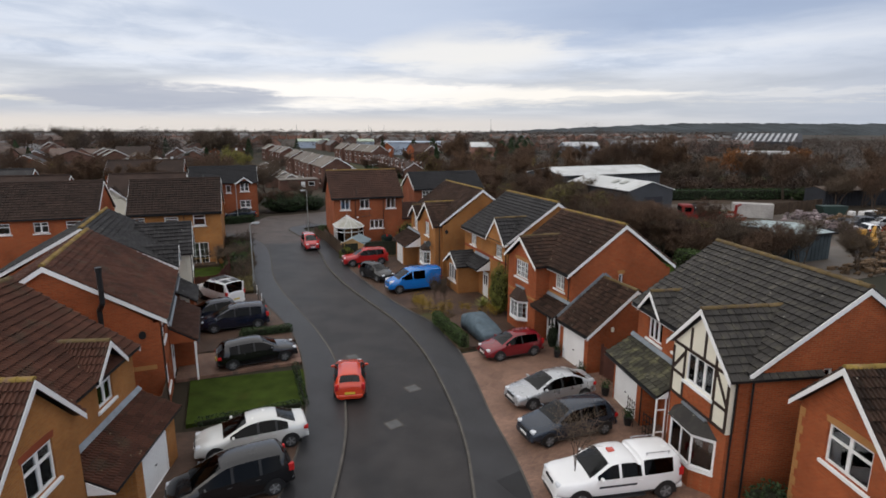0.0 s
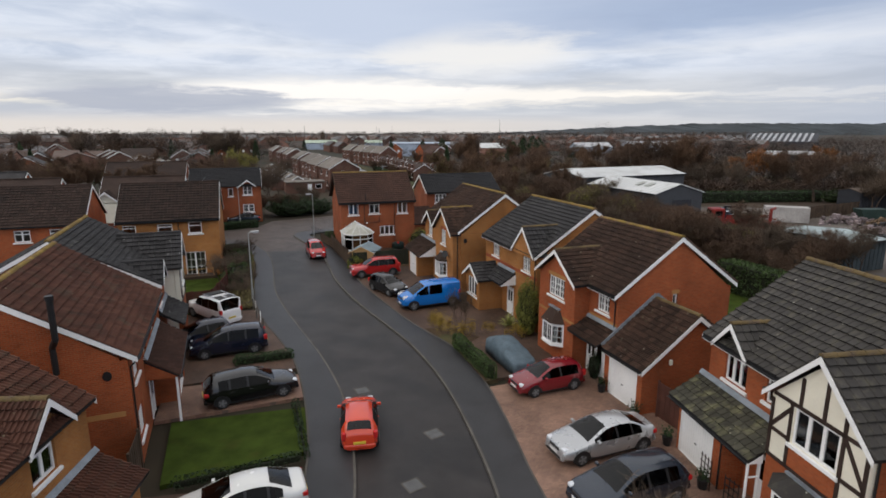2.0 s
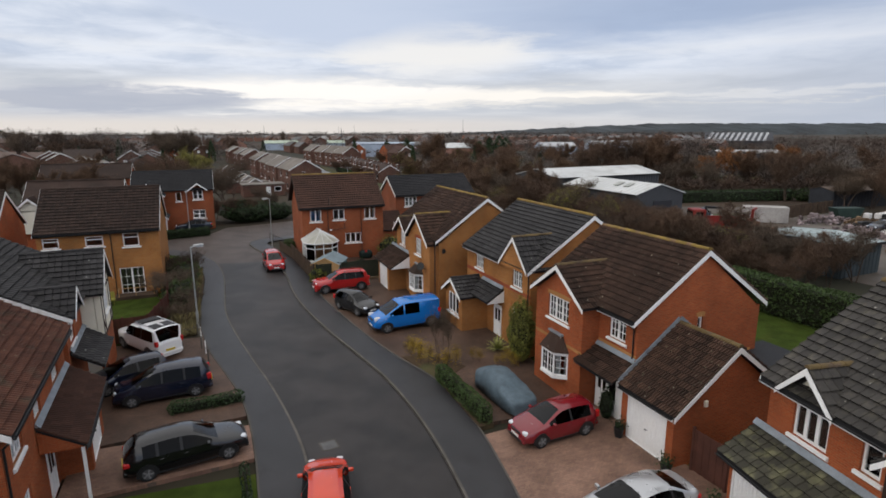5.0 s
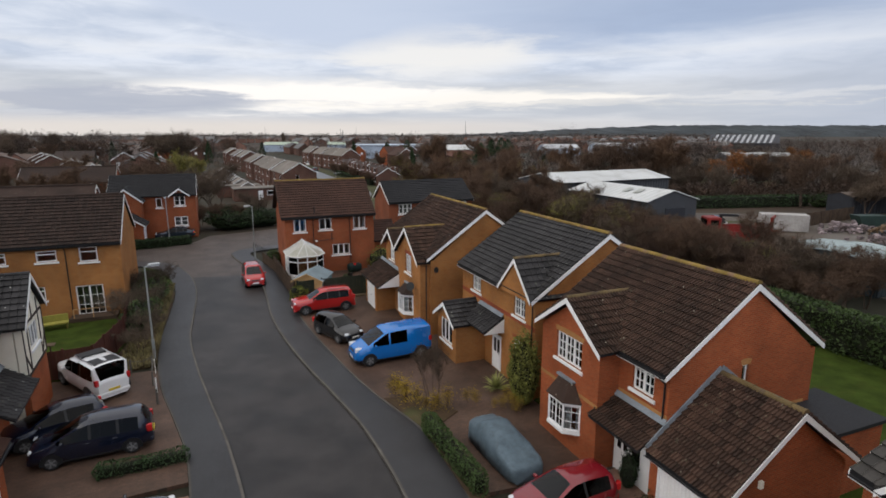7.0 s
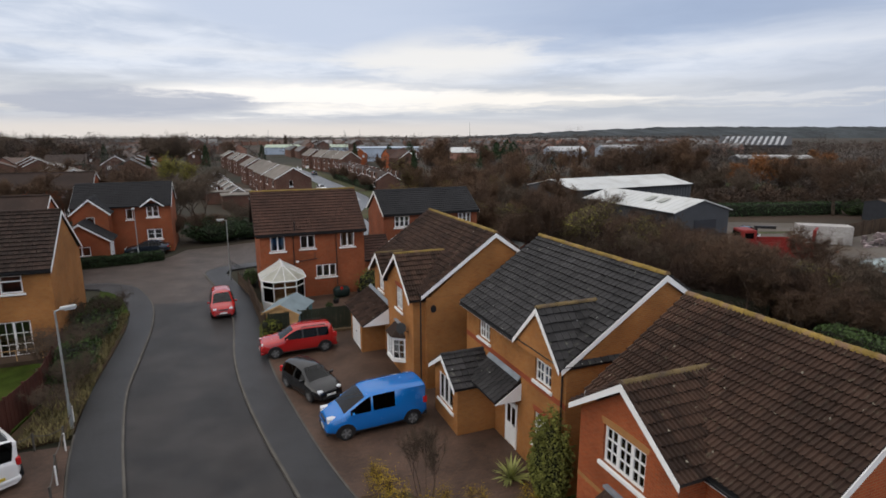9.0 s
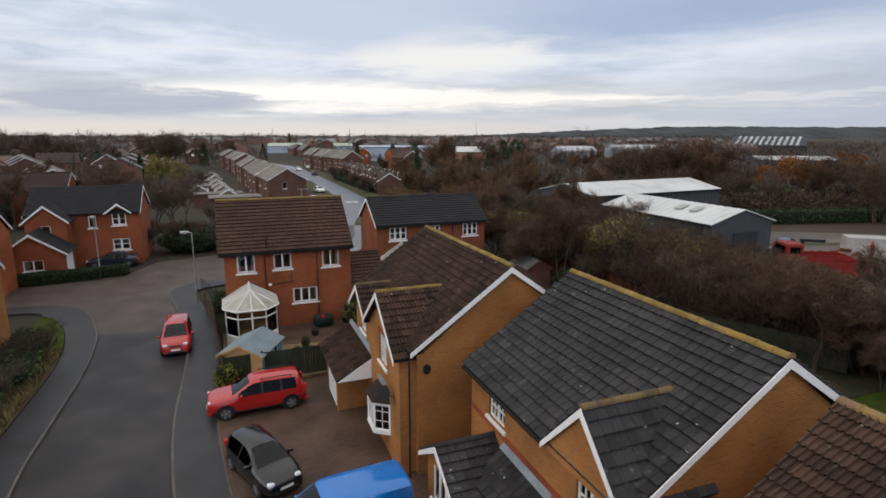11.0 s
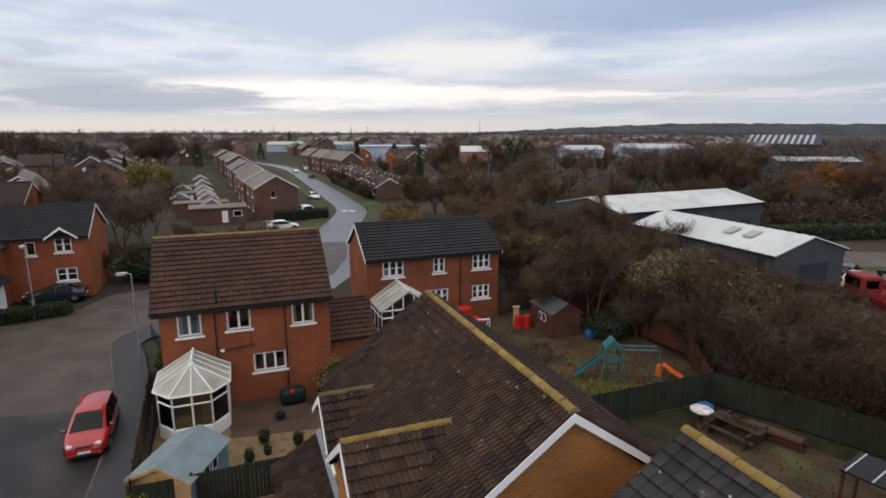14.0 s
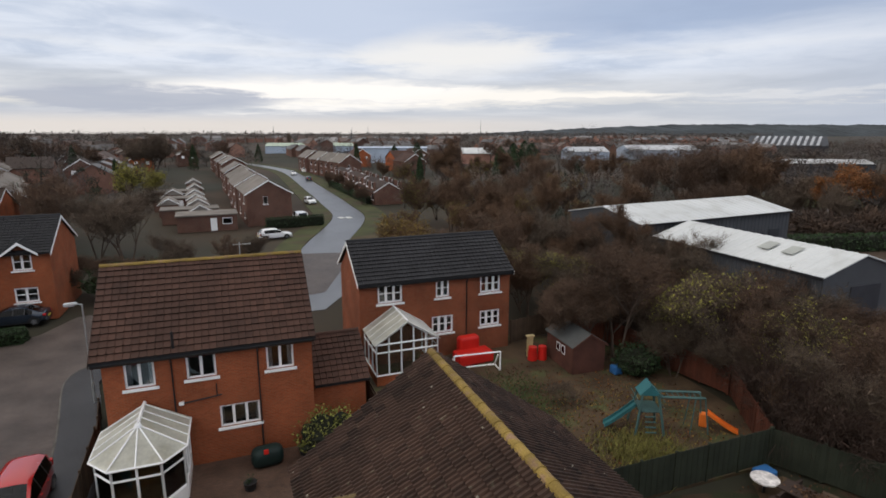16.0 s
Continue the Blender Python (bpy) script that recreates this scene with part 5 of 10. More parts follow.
bar(fb, (-0.50, 2.08, 6.15), (-0.50, 2.08, 7.62), 0.11, n=10)
bar(fb, (-0.50, 2.08, 7.62), (-0.50, 2.08, 7.8), 0.14, n=10)
part("flue", fb, GUTTER, h, "black metal flue pipe up the gable wall")
lean_to(h, 3.5, 9.35, -1.4, 2.45, -0.02, 3.35, RUST, "roman")
eaves(h, 3.5, 9.35, -1.38, 2.43, -1, GUTTER, (), wall_y=-1.1)
part("porch_post", boxes((3.6, 3.7, -1.3, -1.2, 0.12, 2.4)), PVC, h)
bm = bmesh.new()
prism(bm, [(3.52, -1.35, 2.4), (3.52, -0.02, 2.4), (3.52, -0.02, 3.25)], (0.04, 0, 0))
part("porch_gable", bm, RED, h)
GF = Face((5.9, -1.1, 0), (1, 0, 0), (0, -1, 0))
wall(GF, 3.3, 2.42, [(0.4, 2.7, 0.1, 2.15)], RED, h)
garage_door(h, GF, 0.47, 2.63, 0.14, 2.08)
side_wall(h, 5.9, -0.82, 0, 0, 2.5, RED, -1)
side_wall(h, 9.2, -0.82, 0, 0, 2.5, RED, 1)
door(h, F, 4.3, 5.15, 0.15, 2.15)

h = thing("house", pose(-12.65, 11.6, 0, 0, 0, 93), "half-timbered white house with dark grey roof and small gables", "house", "detached houses of the estate")
W, D = 9.0, 9.4
F, B, Lf, Rt = shell(h, W, D, 5.0, 4.95, 4.7, 7.7, 4.95, RED, fronts=[(1.4, 4.1, 1.2, 1.1, "plain2"), (6.2, 1.7, 1.6, 1.3, "plain3")])
roof(h, -0.12, W + 0.12, -0.35, 5.05, 4.7, 7.9, 9.75, 5.05, SLATE, "flat", MOSSR, 0)
front_gable(h, 1.4, 1.2, -0.42, 5.0, 6.2, 2.0, SLATE, "flat", SLATE)
bm = bmesh.new()
prism(bm, [(0.4, -0.03, 4.9), (1.4, -0.03, 5.9), (2.4, -0.03, 4.9)], (0, 0.2, 0))
part("gable_render", bm, CREAM, h)
G = Face((4.2, -0.9, 0), (1, 0, 0), (0, -1, 0))
wall(G, 3.8, 2.6, [], RED, h)
GU = Face((4.2, -0.94, 0), (1, 0, 0), (0, -1, 0))
wall(GU, 3.8, 4.95, [hole(1.9, 4.1, 1.5, 1.1)], CREAM, h, peak=(1.9, 6.8), base=2.6)
window(GU, 1.9, 4.1, 1.5, 1.1, h, "plain3", 0.05)
side_wall(h, 4.2, -0.62, 0, 0, 4.95, CREAM, -1)
side_wall(h, 8.0, -0.62, 0, 0, 4.95, CREAM, 1)
front_gable(h, 6.1, 2.15, -1.15, 5.0, 7.0, 2.6, SLATE, "flat", SLATE)
timbers(h, GU, (((0.05, 2.66), (3.75, 2.66)), ((0.08, 2.6), (0.08, 4.95)), ((3.72, 2.6), (3.72, 4.95)), ((0.8, 2.6), (0.8, 5.6)), ((3.0, 2.6), (3.0, 5.6)), ((1.9, 4.8), (1.9, 6.5)), ((0.08, 4.9), (3.72, 4.9)), ((0.1, 3.6), (0.8, 2.7)), ((3.7, 3.6), (3.0, 2.7))), 0.12)
lean_to(h, 0.2, 4.2, -1.3, 2.5, -0.02, 3.3, SLATE, "flat")

h = thing("house", pose(-14.92, -11.93, 0, 0, 0, 76), "buff brick house with brown tiled roof, small gable and lean-to garage", "house", "detached houses of the estate")
W, D = 9.6, 8.4
F, B, Lf, Rt = shell(h, W, D, 5.0, 4.95, 4.2, 7.8, 4.95, BUFF, fronts=[(7.35, 4.4, 1.1, 1.25, "top2", 0.09, True, 0.2)])
roof(h, -0.12, W + 0.12, -0.3, 5.05, 4.2, 8.0, 8.7, 5.05, RUSTL, "roman", MOSSB, 60, (5.0, -1, 10))
front_gable(h, 7.42, 1.08, -0.36, 5.1, 6.2, 2.0, RUSTL, "roman", MOSSB)
bm = bmesh.new()
prism(bm, [(6.45, -0.004, 4.9), (6.45, -0.004, 5.05), (7.42, -0.004, 6.0), (8.4, -0.004, 5.05), (8.4, -0.004, 4.9)], (0, 0.2, 0))
part("gable_wall", bm, BUFF, h)
G = Face((0.4, -0.72, 0), (1, 0, 0), (0, -1, 0))
wall(G, 3.7, 4.95, [hole(1.85, 4.35, 1.35, 1.3)], BUFF, h, peak=(1.85, 6.85))
window(G, 1.85, 4.35, 1.35, 1.3, h, "top2", 0.07, True, 0.0, BANDRED)
side_wall(h, 0.4, -0.44, 0, 0, 4.95, BUFF, -1)
side_wall(h, 4.1, -0.44, 0, 0, 4.95, BUFF, 1)
front_gable(h, 2.25, 2.05, -0.95, 5.0, 7.1, 2.6, RUSTL, "roman", MOSSR)
lean_to(h, 4.15, 9.75, -1.65, 2.3, -0.02, 3.1, RUSTL, "roman")
GF = Face((5.9, -1.4, 0), (1, 0, 0), (0, -1, 0))
wall(GF, 3.6, 2.28, [(0.55, 2.75, 0.1, 2.12)], BUFF, h)
garage_door(h, GF, 0.62, 2.68, 0.14, 2.06)
side_wall(h, 5.9, -1.12, 0, 0, 2.35, BUFF, -1)
side_wall(h, 9.5, -1.12, 0, 0, 2.35, BUFF, 1)
bm = bmesh.new()
prism(bm, [(4.12, -1.6, 2.2), (4.12, -0.74, 2.2), (4.12, -0.74, 2.68)], (0.05, 0, 0))
part("porch_gable", bm, PVC, h)

# ---- houses that face the camera from beyond the gardens ----
def south(x_min, y_front, turn=0):
    return pose(x_min, y_front, 0, 0, 0, turn)


h = thing("house", south(-18.9, 33.5), "buff brick house back with brown roof, white windows and garden doors", "house", "detached houses of the estate")
W, D = 8.4, 7.6
F, B, Lf, Rt = shell(h, W, D, 5.5, 5.45, 3.8, 8.45, 5.45, BUFF, fronts=[(6.35, 4.75, 1.15, 1.1, "top1", 0.09, True, 0.2), (3.8, 4.78, 1.25, 0.8, "top1", 0.09, True, 0.2), (0.9, 4.78, 1.1, 0.8, "top1"), (2.8, 2.1, 1.3, 1.0, "top2"), (6.15, 1.35, 1.75, 2.2, "bars2", 0.09, False)])
roof(h, -0.12, W + 0.12, -0.32, 5.55, 3.8, 8.65, 7.92, 5.55, BROWND, "flat", BROWND)
eaves(h, -0.1, W + 0.1, -0.3, 5.52, -1, GUTTER, (4.95,), wall_y=0)

h = thing("house", south(-30.4, 33.2), "red brick house with dark brown roof behind the gardens", "house", "detached houses of the estate")
W, D = 9.0, 7.6
F, B, Lf, Rt = shell(h, W, D, 5.5, 5.45, 3.8, 8.45, 5.45, RED, fronts=[(7.0, 4.75, 1.2, 1.0, "top1"), (4.4, 4.75, 1.2, 1.0, "top2"), (1.4, 4.75, 1.2, 1.0, "top1"), (5.0, 1.9, 1.6, 1.1, "top2")])
roof(h, -0.12, W + 0.12, -0.32, 5.55, 3.8, 8.65, 7.92, 5.55, BROWND, "flat", BROWND)

h = thing("house", south(2.0, 40.28), "red brick corner house with brown tiled roof and plain white windows", "house", "detached houses of the estate")
W, D = 8.5, 7.5
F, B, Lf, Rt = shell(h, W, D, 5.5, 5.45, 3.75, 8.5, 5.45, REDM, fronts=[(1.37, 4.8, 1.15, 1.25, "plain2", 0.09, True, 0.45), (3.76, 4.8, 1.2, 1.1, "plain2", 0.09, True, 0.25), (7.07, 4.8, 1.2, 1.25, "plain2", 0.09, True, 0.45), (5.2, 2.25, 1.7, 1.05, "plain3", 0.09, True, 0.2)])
roof(h, -0.35, W + 0.15, -0.35, 5.62, 3.75, 8.72, 7.85, 5.62, RUST, "flat", MOSSR, 200, (3.5, -1, 12), soffit=TIMBER)
eaves(h, -0.3, W + 0.1, -0.33, 5.58, -1, TIMBER, (2.6, 6.1), wall_y=0)
bm = bmesh.new()
bar(bm, (2.95, -0.06, 3.2), (4.5, -0.06, 3.35), 0.03)
bar(bm, (4.3, -0.06, 3.35), (4.3, -0.06, 3.9), 0.025)
part("waste_pipe", bm, GUTTER, h)
bm = bmesh.new()
bar(bm, (2.75, -0.12, 5.7), (2.75, -0.12, 6.55), 0.055, n=8)
part("vent_pipe", bm, GUTTER, h)
bm = bmesh.new()
bar(bm, (5.7, 3.75, 8.7), (5.7, 3.75, 9.45), 0.025, n=6)
bar(bm, (5.4, 3.75, 9.35), (6.25, 3.75, 9.35), 0.015, n=5)
for k in range(6):
    bar(bm, (5.45 + k * 0.14, 3.6, 9.35), (5.45 + k * 0.14, 3.9, 9.35), 0.008, n=4)
part("aerial", bm, STEEL, h, "pale television aerial on the ridge")
part("security_light", boxes((2.75, 2.95, -0.14, 0, 3.15, 3.27)), PVC, h)
roof(h, 8.66, 11.4, -0.2 + 1.0, 2.6, 3.4, 4.3, 6.0, 2.6, RUST, "flat", RUST, verge="right", soffit=GUTTER)
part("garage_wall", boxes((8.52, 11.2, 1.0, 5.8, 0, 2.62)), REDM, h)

h = thing("house", south(14.45, 48.04), "red brick house with near-black roof and white barred windows", "house", "detached houses of the estate")
W, D = 10.4, 6.2
F, B, Lf, Rt = shell(h, W, D, 5.5, 5.45, 3.1, 7.45, 5.45, REDB, fronts=[(1.95, 4.76, 1.6, 1.19, "wide3"), (5.5, 4.76, 0.95, 1.19, "wide2"), (8.95, 4.76, 1.5, 1.19, "wide3"), (5.5, 2.3, 1.5, 1.19, "wide3"), (8.95, 2.35, 1.5, 1.1, "wide3")])
roof(h, -0.15, W + 0.15, -0.35, 5.58, 3.1, 7.7, 6.55, 5.58, BLACKT, "flat", BLACKT)
eaves(h, -0.1, W + 0.1, -0.33, 5.55, -1, GUTTER, (7.2,), wall_y=0)

h = thing("house", south(-16.2, 66.2), "red brick house with black roof and little white-edged gable", "house", "detached houses of the estate")
W, D = 9.9, 7.6
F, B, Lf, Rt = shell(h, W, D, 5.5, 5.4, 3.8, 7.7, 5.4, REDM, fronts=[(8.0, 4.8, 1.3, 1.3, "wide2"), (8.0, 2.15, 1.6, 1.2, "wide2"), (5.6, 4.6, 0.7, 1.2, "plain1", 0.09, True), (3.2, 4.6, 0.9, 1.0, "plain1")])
roof(h, -0.15, W + 0.15, -0.35, 5.5, 3.8, 7.9, 7.95, 5.5, BLACKT, "flat", BLACKT)
front_gable(h, 8.0, 1.25, -0.42, 5.5, 6.45, 2.0, BLACKT, "flat", BLACKT)
bm = bmesh.new()
prism(bm, [(6.95, -0.004, 5.35), (8.0, -0.004, 6.2), (9.05, -0.004, 5.35)], (0, 0.2, 0))
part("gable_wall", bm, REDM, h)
G = Face((0.4, -2.0, 0), (1, 0, 0), (0, -1, 0))
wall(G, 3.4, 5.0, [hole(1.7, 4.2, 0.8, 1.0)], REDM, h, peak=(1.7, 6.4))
window(G, 1.7, 4.2, 0.8, 1.0, h, "plain1")
side_wall(h, 3.8, -1.72, 0, 0, 5.0, REDM, 1)
front_gable(h, 2.1, 2.0, -2.2, 5.0, 6.7, 2.0, BLACKT, "flat", BLACKT)
front_gable(h, 1.6, 2.9, -5.5, 2.5, 4.5, -1.8, BLACKT, "flat", BLACKT)
G = Face((-0.9, -5.2, 0), (1, 0, 0), (0, -1, 0))
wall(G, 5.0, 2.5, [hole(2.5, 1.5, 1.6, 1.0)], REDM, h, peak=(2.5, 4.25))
window(G, 2.5, 1.5, 1.6, 1.0, h, "plain2")
GF = Face((4.1, -4.92, 0), (0, 1, 0), (1, 0, 0))
wall(GF, 3.1, 2.5, [(0.3, 2.7, 0.1, 2.15)], REDM, h)
garage_door(h, GF, 0.37, 2.63, 0.14, 2.08)


# plainer houses further back on the estate
def plain_house(m, W, D, zf, zr, brick, tile, label, gable=None, white=False, wins=2):
    h = thing("house", m, label, "house", "houses further off")
    qs = [(W * (k + 0.5) / wins, 4.5, 1.2, 1.1, "plain2") for k in range(wins)] + [(W * (k + 0.5) / wins, 1.7, 1.3, 1.2, "plain2") for k in range(wins)]
    F, B, Lf, Rt = shell(h, W, D, zf, zf, D / 2, zr - 0.2, zf, brick, fronts=qs)
    roof(h, -0.12, W + 0.12, -0.3, zf + 0.1, D / 2, zr, D + 0.3, zf + 0.1, tile, "flat", tile, detail=False)
    if gable:
        front_gable(h, gable, 1.6, -0.6, zf, zf + 1.4, 2.0, tile, "flat", tile)
        bm = bmesh.new()
        prism(bm, [(gable - 1.4, -0.3, zf - 2.3), (gable - 1.4, -0.3, zf), (gable, -0.3, zf + 1.2), (gable + 1.4, -0.3, zf), (gable + 1.4, -0.3, zf - 2.3)], (0, 0.3, 0))
        part("gable_wall", bm, CREAM if white else brick, h)
    return h


plain_house(south(-38.5, 52), 9.5, 7.5, 5.2, 8.0, RED, BROWND, "red brick house with brown roof and white-edged gable", 8.0)
plain_house(south(-24.5, 52), 9.0, 7.5, 5.2, 8.0, RED, BROWND, "red brick house with brown roof and half-timbered gable", 0.8, True)
plain_house(south(-34, 98), 14, 8, 5.0, 7.6, RED, BROWND, "long red brick house with brown roof", None)
plain_house(south(-52, 50, 8), 9, 7.5, 5.2, 8.0, OLDRED, BROWND, "brick house with brown roof beyond the gardens", 4)
plain_house(south(-46, 66, 0), 9, 7.5, 5.2, 8.0, RED, SLATE, "brick house with slate grey roof and white gable", 7, True)
plain_house(south(-60, 72, -10), 10, 7.5, 5.2, 8.0, OLDRED, SLATE, "dark brick house with grey roof", 3)
plain_house(south(-44, 33.5, 0), 9, 7.5, 5.2, 8.4, RED, BROWND, "red brick house with dark roof beyond the drive", None)
plain_house(west(-25, -6), 8.5, 8, 5.0, 7.8, RED, RUST, "red brick house with red-brown roof behind the front row", None)

# ---- vehicles ----
def paint(name, c, metal=0.0, rough=0.20):
    return mat("paint_" + name, c, rough, 0.03, 0.8, 2, 0.0, metal=metal, coat=0.5 if max(c) < 0.05 else 0.6, spec=0.4 if max(c) < 0.05 else 0.5)


P_ORANGE, P_RED, P_BURG = paint("orange_red", (0.55, 0.045, 0.014)), paint("red", (0.37, 0.012, 0.012)), paint("dark_red", (0.17, 0.008, 0.014))
P_BLUE, P_SILVER, P_WHITE = paint("bright_blue", (0.002, 0.14, 0.47)), paint("silver", (0.42, 0.43, 0.44), 0.55, 0.30), paint("white", (0.78, 0.78, 0.78))
P_BLACK, P_NAVY, P_GREY = paint("black", (0.006, 0.006, 0.007)), paint("navy", (0.008, 0.011, 0.024)), paint("blue_grey", (0.026, 0.034, 0.048), 0.3)
P_PEARL = paint("pearl", (0.62, 0.62, 0.60), 0.15)
RIMD = mat("shaded_rim", (0.07, 0.07, 0.072), 0.5, 0.1, 2, 10, 0)
ALLOY = mat("silver_alloy", (0.17, 0.172, 0.175), 0.4, 0.08, 2, 10, 0)
LAMPW = mat("headlight_glass", (0.60, 0.62, 0.65), 0.15, 0.05, 2, 10, 0)
LAMPR = mat("tail_light_red", (0.45, 0.02, 0.02), 0.2, 0.05, 2, 10, 0)
PLATEY = mat("yellow_plate", (0.62, 0.45, 0.05), 0.5, 0.05, 2, 10, 0)
PLATEW = mat("white_plate", (0.70, 0.70, 0.68), 0.5, 0.05, 2, 10, 0)
SEAT = mat("seat_cloth", (0.05, 0.05, 0.052), 0.9, 0.1, 3, 20, 0.1)
COVER = mat("grey_car_cover", (0.085, 0.118, 0.142), 0.6, 0.2, 2.2, 7, 0.9)

# length, width, sill, waist, roof half-width share, windscreen, rear glass, side glass, pillars, profile of the top from the nose back
KINDS = {
    "hatch": (3.95, 1.70, 0.22, 0.93, 0.68, (1.0, 1.85), (3.58, 3.80), (1.22, 3.42), (2.35,), [(0, 0.58), (0.08, 0.72), (0.45, 0.86), (1.0, 0.98), (1.85, 1.40), (2.45, 1.48), (3.3, 1.44), (3.62, 1.36), (3.84, 1.02), (3.92, 0.88), (3.95, 0.55)]),
    "saloon": (4.65, 1.80, 0.22, 0.92, 0.67, (1.15, 2.1), (3.38, 4.12), (1.42, 3.78), (2.55, 3.3), [(0, 0.55), (0.1, 0.72), (0.5, 0.84), (1.15, 0.96), (2.1, 1.38), (2.8, 1.46), (3.4, 1.39), (4.15, 1.06), (4.52, 1.03), (4.63, 0.9), (4.65, 0.5)]),
    "estate": (4.54, 1.80, 0.23, 0.95, 0.70, (1.15, 2.0), (4.06, 4.43), (1.4, 3.85), (2.5, 3.35), [(0, 0.55), (0.1, 0.74), (0.5, 0.87), (1.15, 0.99), (2.0, 1.43), (2.7, 1.52), (3.7, 1.48), (4.1, 1.4), (4.42, 1.05), (4.51, 0.9), (4.54, 0.5)]),
    "mpv": (4.45, 1.80, 0.25, 1.0, 0.72, (0.85, 1.85), (4.06, 4.36), (1.05, 3.95), (2.2, 3.2), [(0, 0.6), (0.08, 0.8), (0.35, 0.93), (0.8, 1.05), (1.85, 1.56), (2.5, 1.66), (3.7, 1.62), (4.1, 1.53), (4.36, 1.1), (4.43, 0.95), (4.45, 0.5)]),
    "suv": (4.63, 1.84, 0.32, 1.08, 0.74, (1.15, 1.95), (4.28, 4.53), (1.4, 4.1), (2.5, 3.4), [(0, 0.65), (0.06, 0.9), (0.3, 1.02), (1.15, 1.14), (1.95, 1.6), (2.5, 1.7), (4.0, 1.67), (4.32, 1.58), (4.53, 1.12), (4.61, 0.95), (4.63, 0.5)]),
    "box": (4.80, 1.92, 0.36, 1.14, 0.86, (1.2, 1.78), (4.6, 4.74), (1.4, 4.5), (2.35, 3.3), [(0, 0.7), (0.05, 1.0), (0.25, 1.1), (1.2, 1.17), (1.75, 1.7), (2.2, 1.82), (2.9, 1.84), (3.15, 1.9), (4.45, 1.9), (4.62, 1.82), (4.74, 1.15), (4.79, 1.0), (4.8, 0.5)]),
    "van": (4.80, 1.92, 0.30, 1.15, 0.88, (0.78, 1.75), (4.66, 4.77), (1.05, 3.15), (2.05,), [(0, 0.65), (0.08, 0.95), (0.3, 1.08), (0.75, 1.2), (1.75, 1.82), (2.3, 1.95), (4.4, 1.95), (4.68, 1.88), (4.77, 1.2), (4.8, 0.9), (4.8, 0.5)]),
    "pickup": (5.10, 1.84, 0.40, 1.10, 0.78, (1.3, 2.05), (4.88, 5.04), (1.55, 4.6), (2.45, 3.35), [(0, 0.65), (0.08, 0.92), (0.35, 1.03), (1.3, 1.13), (2.05, 1.60), (2.5, 1.69), (3.05, 1.67), (3.2, 1.56), (3.32, 1.56), (3.44, 1.72), (4.65, 1.72), (4.88, 1.62), (5.05, 1.15), (5.09, 0.95), (5.1, 0.5)]),
}


def car_rings(kind, spare=()):
    """Cross-sections of the body along its length, from nose to tail."""
    L, W, sill, belt, wr, ws, rg, sg, pillars, pts = KINDS[kind]
    H = max(p[1] for p in pts)
    prof = []
    for i in range(len(pts) - 1):
        p0, p1, p2, p3 = pts[max(i - 1, 0)], pts[i], pts[i + 1], pts[min(i + 2, len(pts) - 1)]
        for k in range(4):
            t = k / 4
            c = [0.38 * (b - a) for a, b in zip(p0, p2)]
            d = [0.38 * (b - a) for a, b in zip(p1, p3)]
            q = [(2 * t ** 3 - 3 * t * t + 1) * p1[j] + (t ** 3 - 2 * t * t + t) * c[j] + (3 * t * t - 2 * t ** 3) * p2[j] + (t ** 3 - t * t) * d[j] for j in (0, 1)]
            if not prof or q[0] > prof[-1][0] + 0.004:
                prof.append(q)
    prof.append(list(pts[-1]))
    if prof[-1][0] - prof[-2][0] < 0.004:
        prof[-1][0] = prof[-2][0] + 0.006
    marks = list(ws) + list(rg) + list(sg) + [p + s for p in pillars for s in (-0.05, 0.05)] + list(spare)
    for m in marks:
        if all(abs(m - q[0]) > 0.012 for q in prof):
            j = next(i for i, q in enumerate(prof) if q[0] > m)
            a, b = prof[j - 1], prof[j]
            f = (m - a[0]) / (b[0] - a[0])
            prof.insert(j, [m, a[1] + (b[1] - a[1]) * f])
    rings = []
    for d, zt in prof:
        e = abs(d - L / 2) / (L / 2)
        w = W / 2 * (1 - 0.12 * e ** 4 - 0.15 * e ** 12)
        up = max(0.0, min(1.0, (zt - belt - 0.04) / (H - belt - 0.04)))
        b = min(belt, zt - 0.09)
        s0 = min(sill + 0.10 * e ** 8, zt - 0.3)
        yr = 0.95 * w + (W / 2 * wr - 0.95 * w) * up
        half = [(0.80 * w, s0), (0.95 * w, s0 + 0.05), (w * 0.995, s0 + 0.22 * (b - s0) + 0.06), (w, 0.62 * b + 0.1), (0.972 * w, b), (yr - 0.05 * (1 - up), max(b + 0.03, zt - 0.045 - 0.06 * up)), (yr - 0.15 + 0.02 * up, zt - 0.012 - 0.022 * up), (0.45 * w, zt + 0.016), (0, zt + 0.026)]
        x = L / 2 - d
        rings.append([(x, y, z) for y, z in half] + [(x, -y, z) for y, z in half[-2::-1]])
    return rings, prof, H


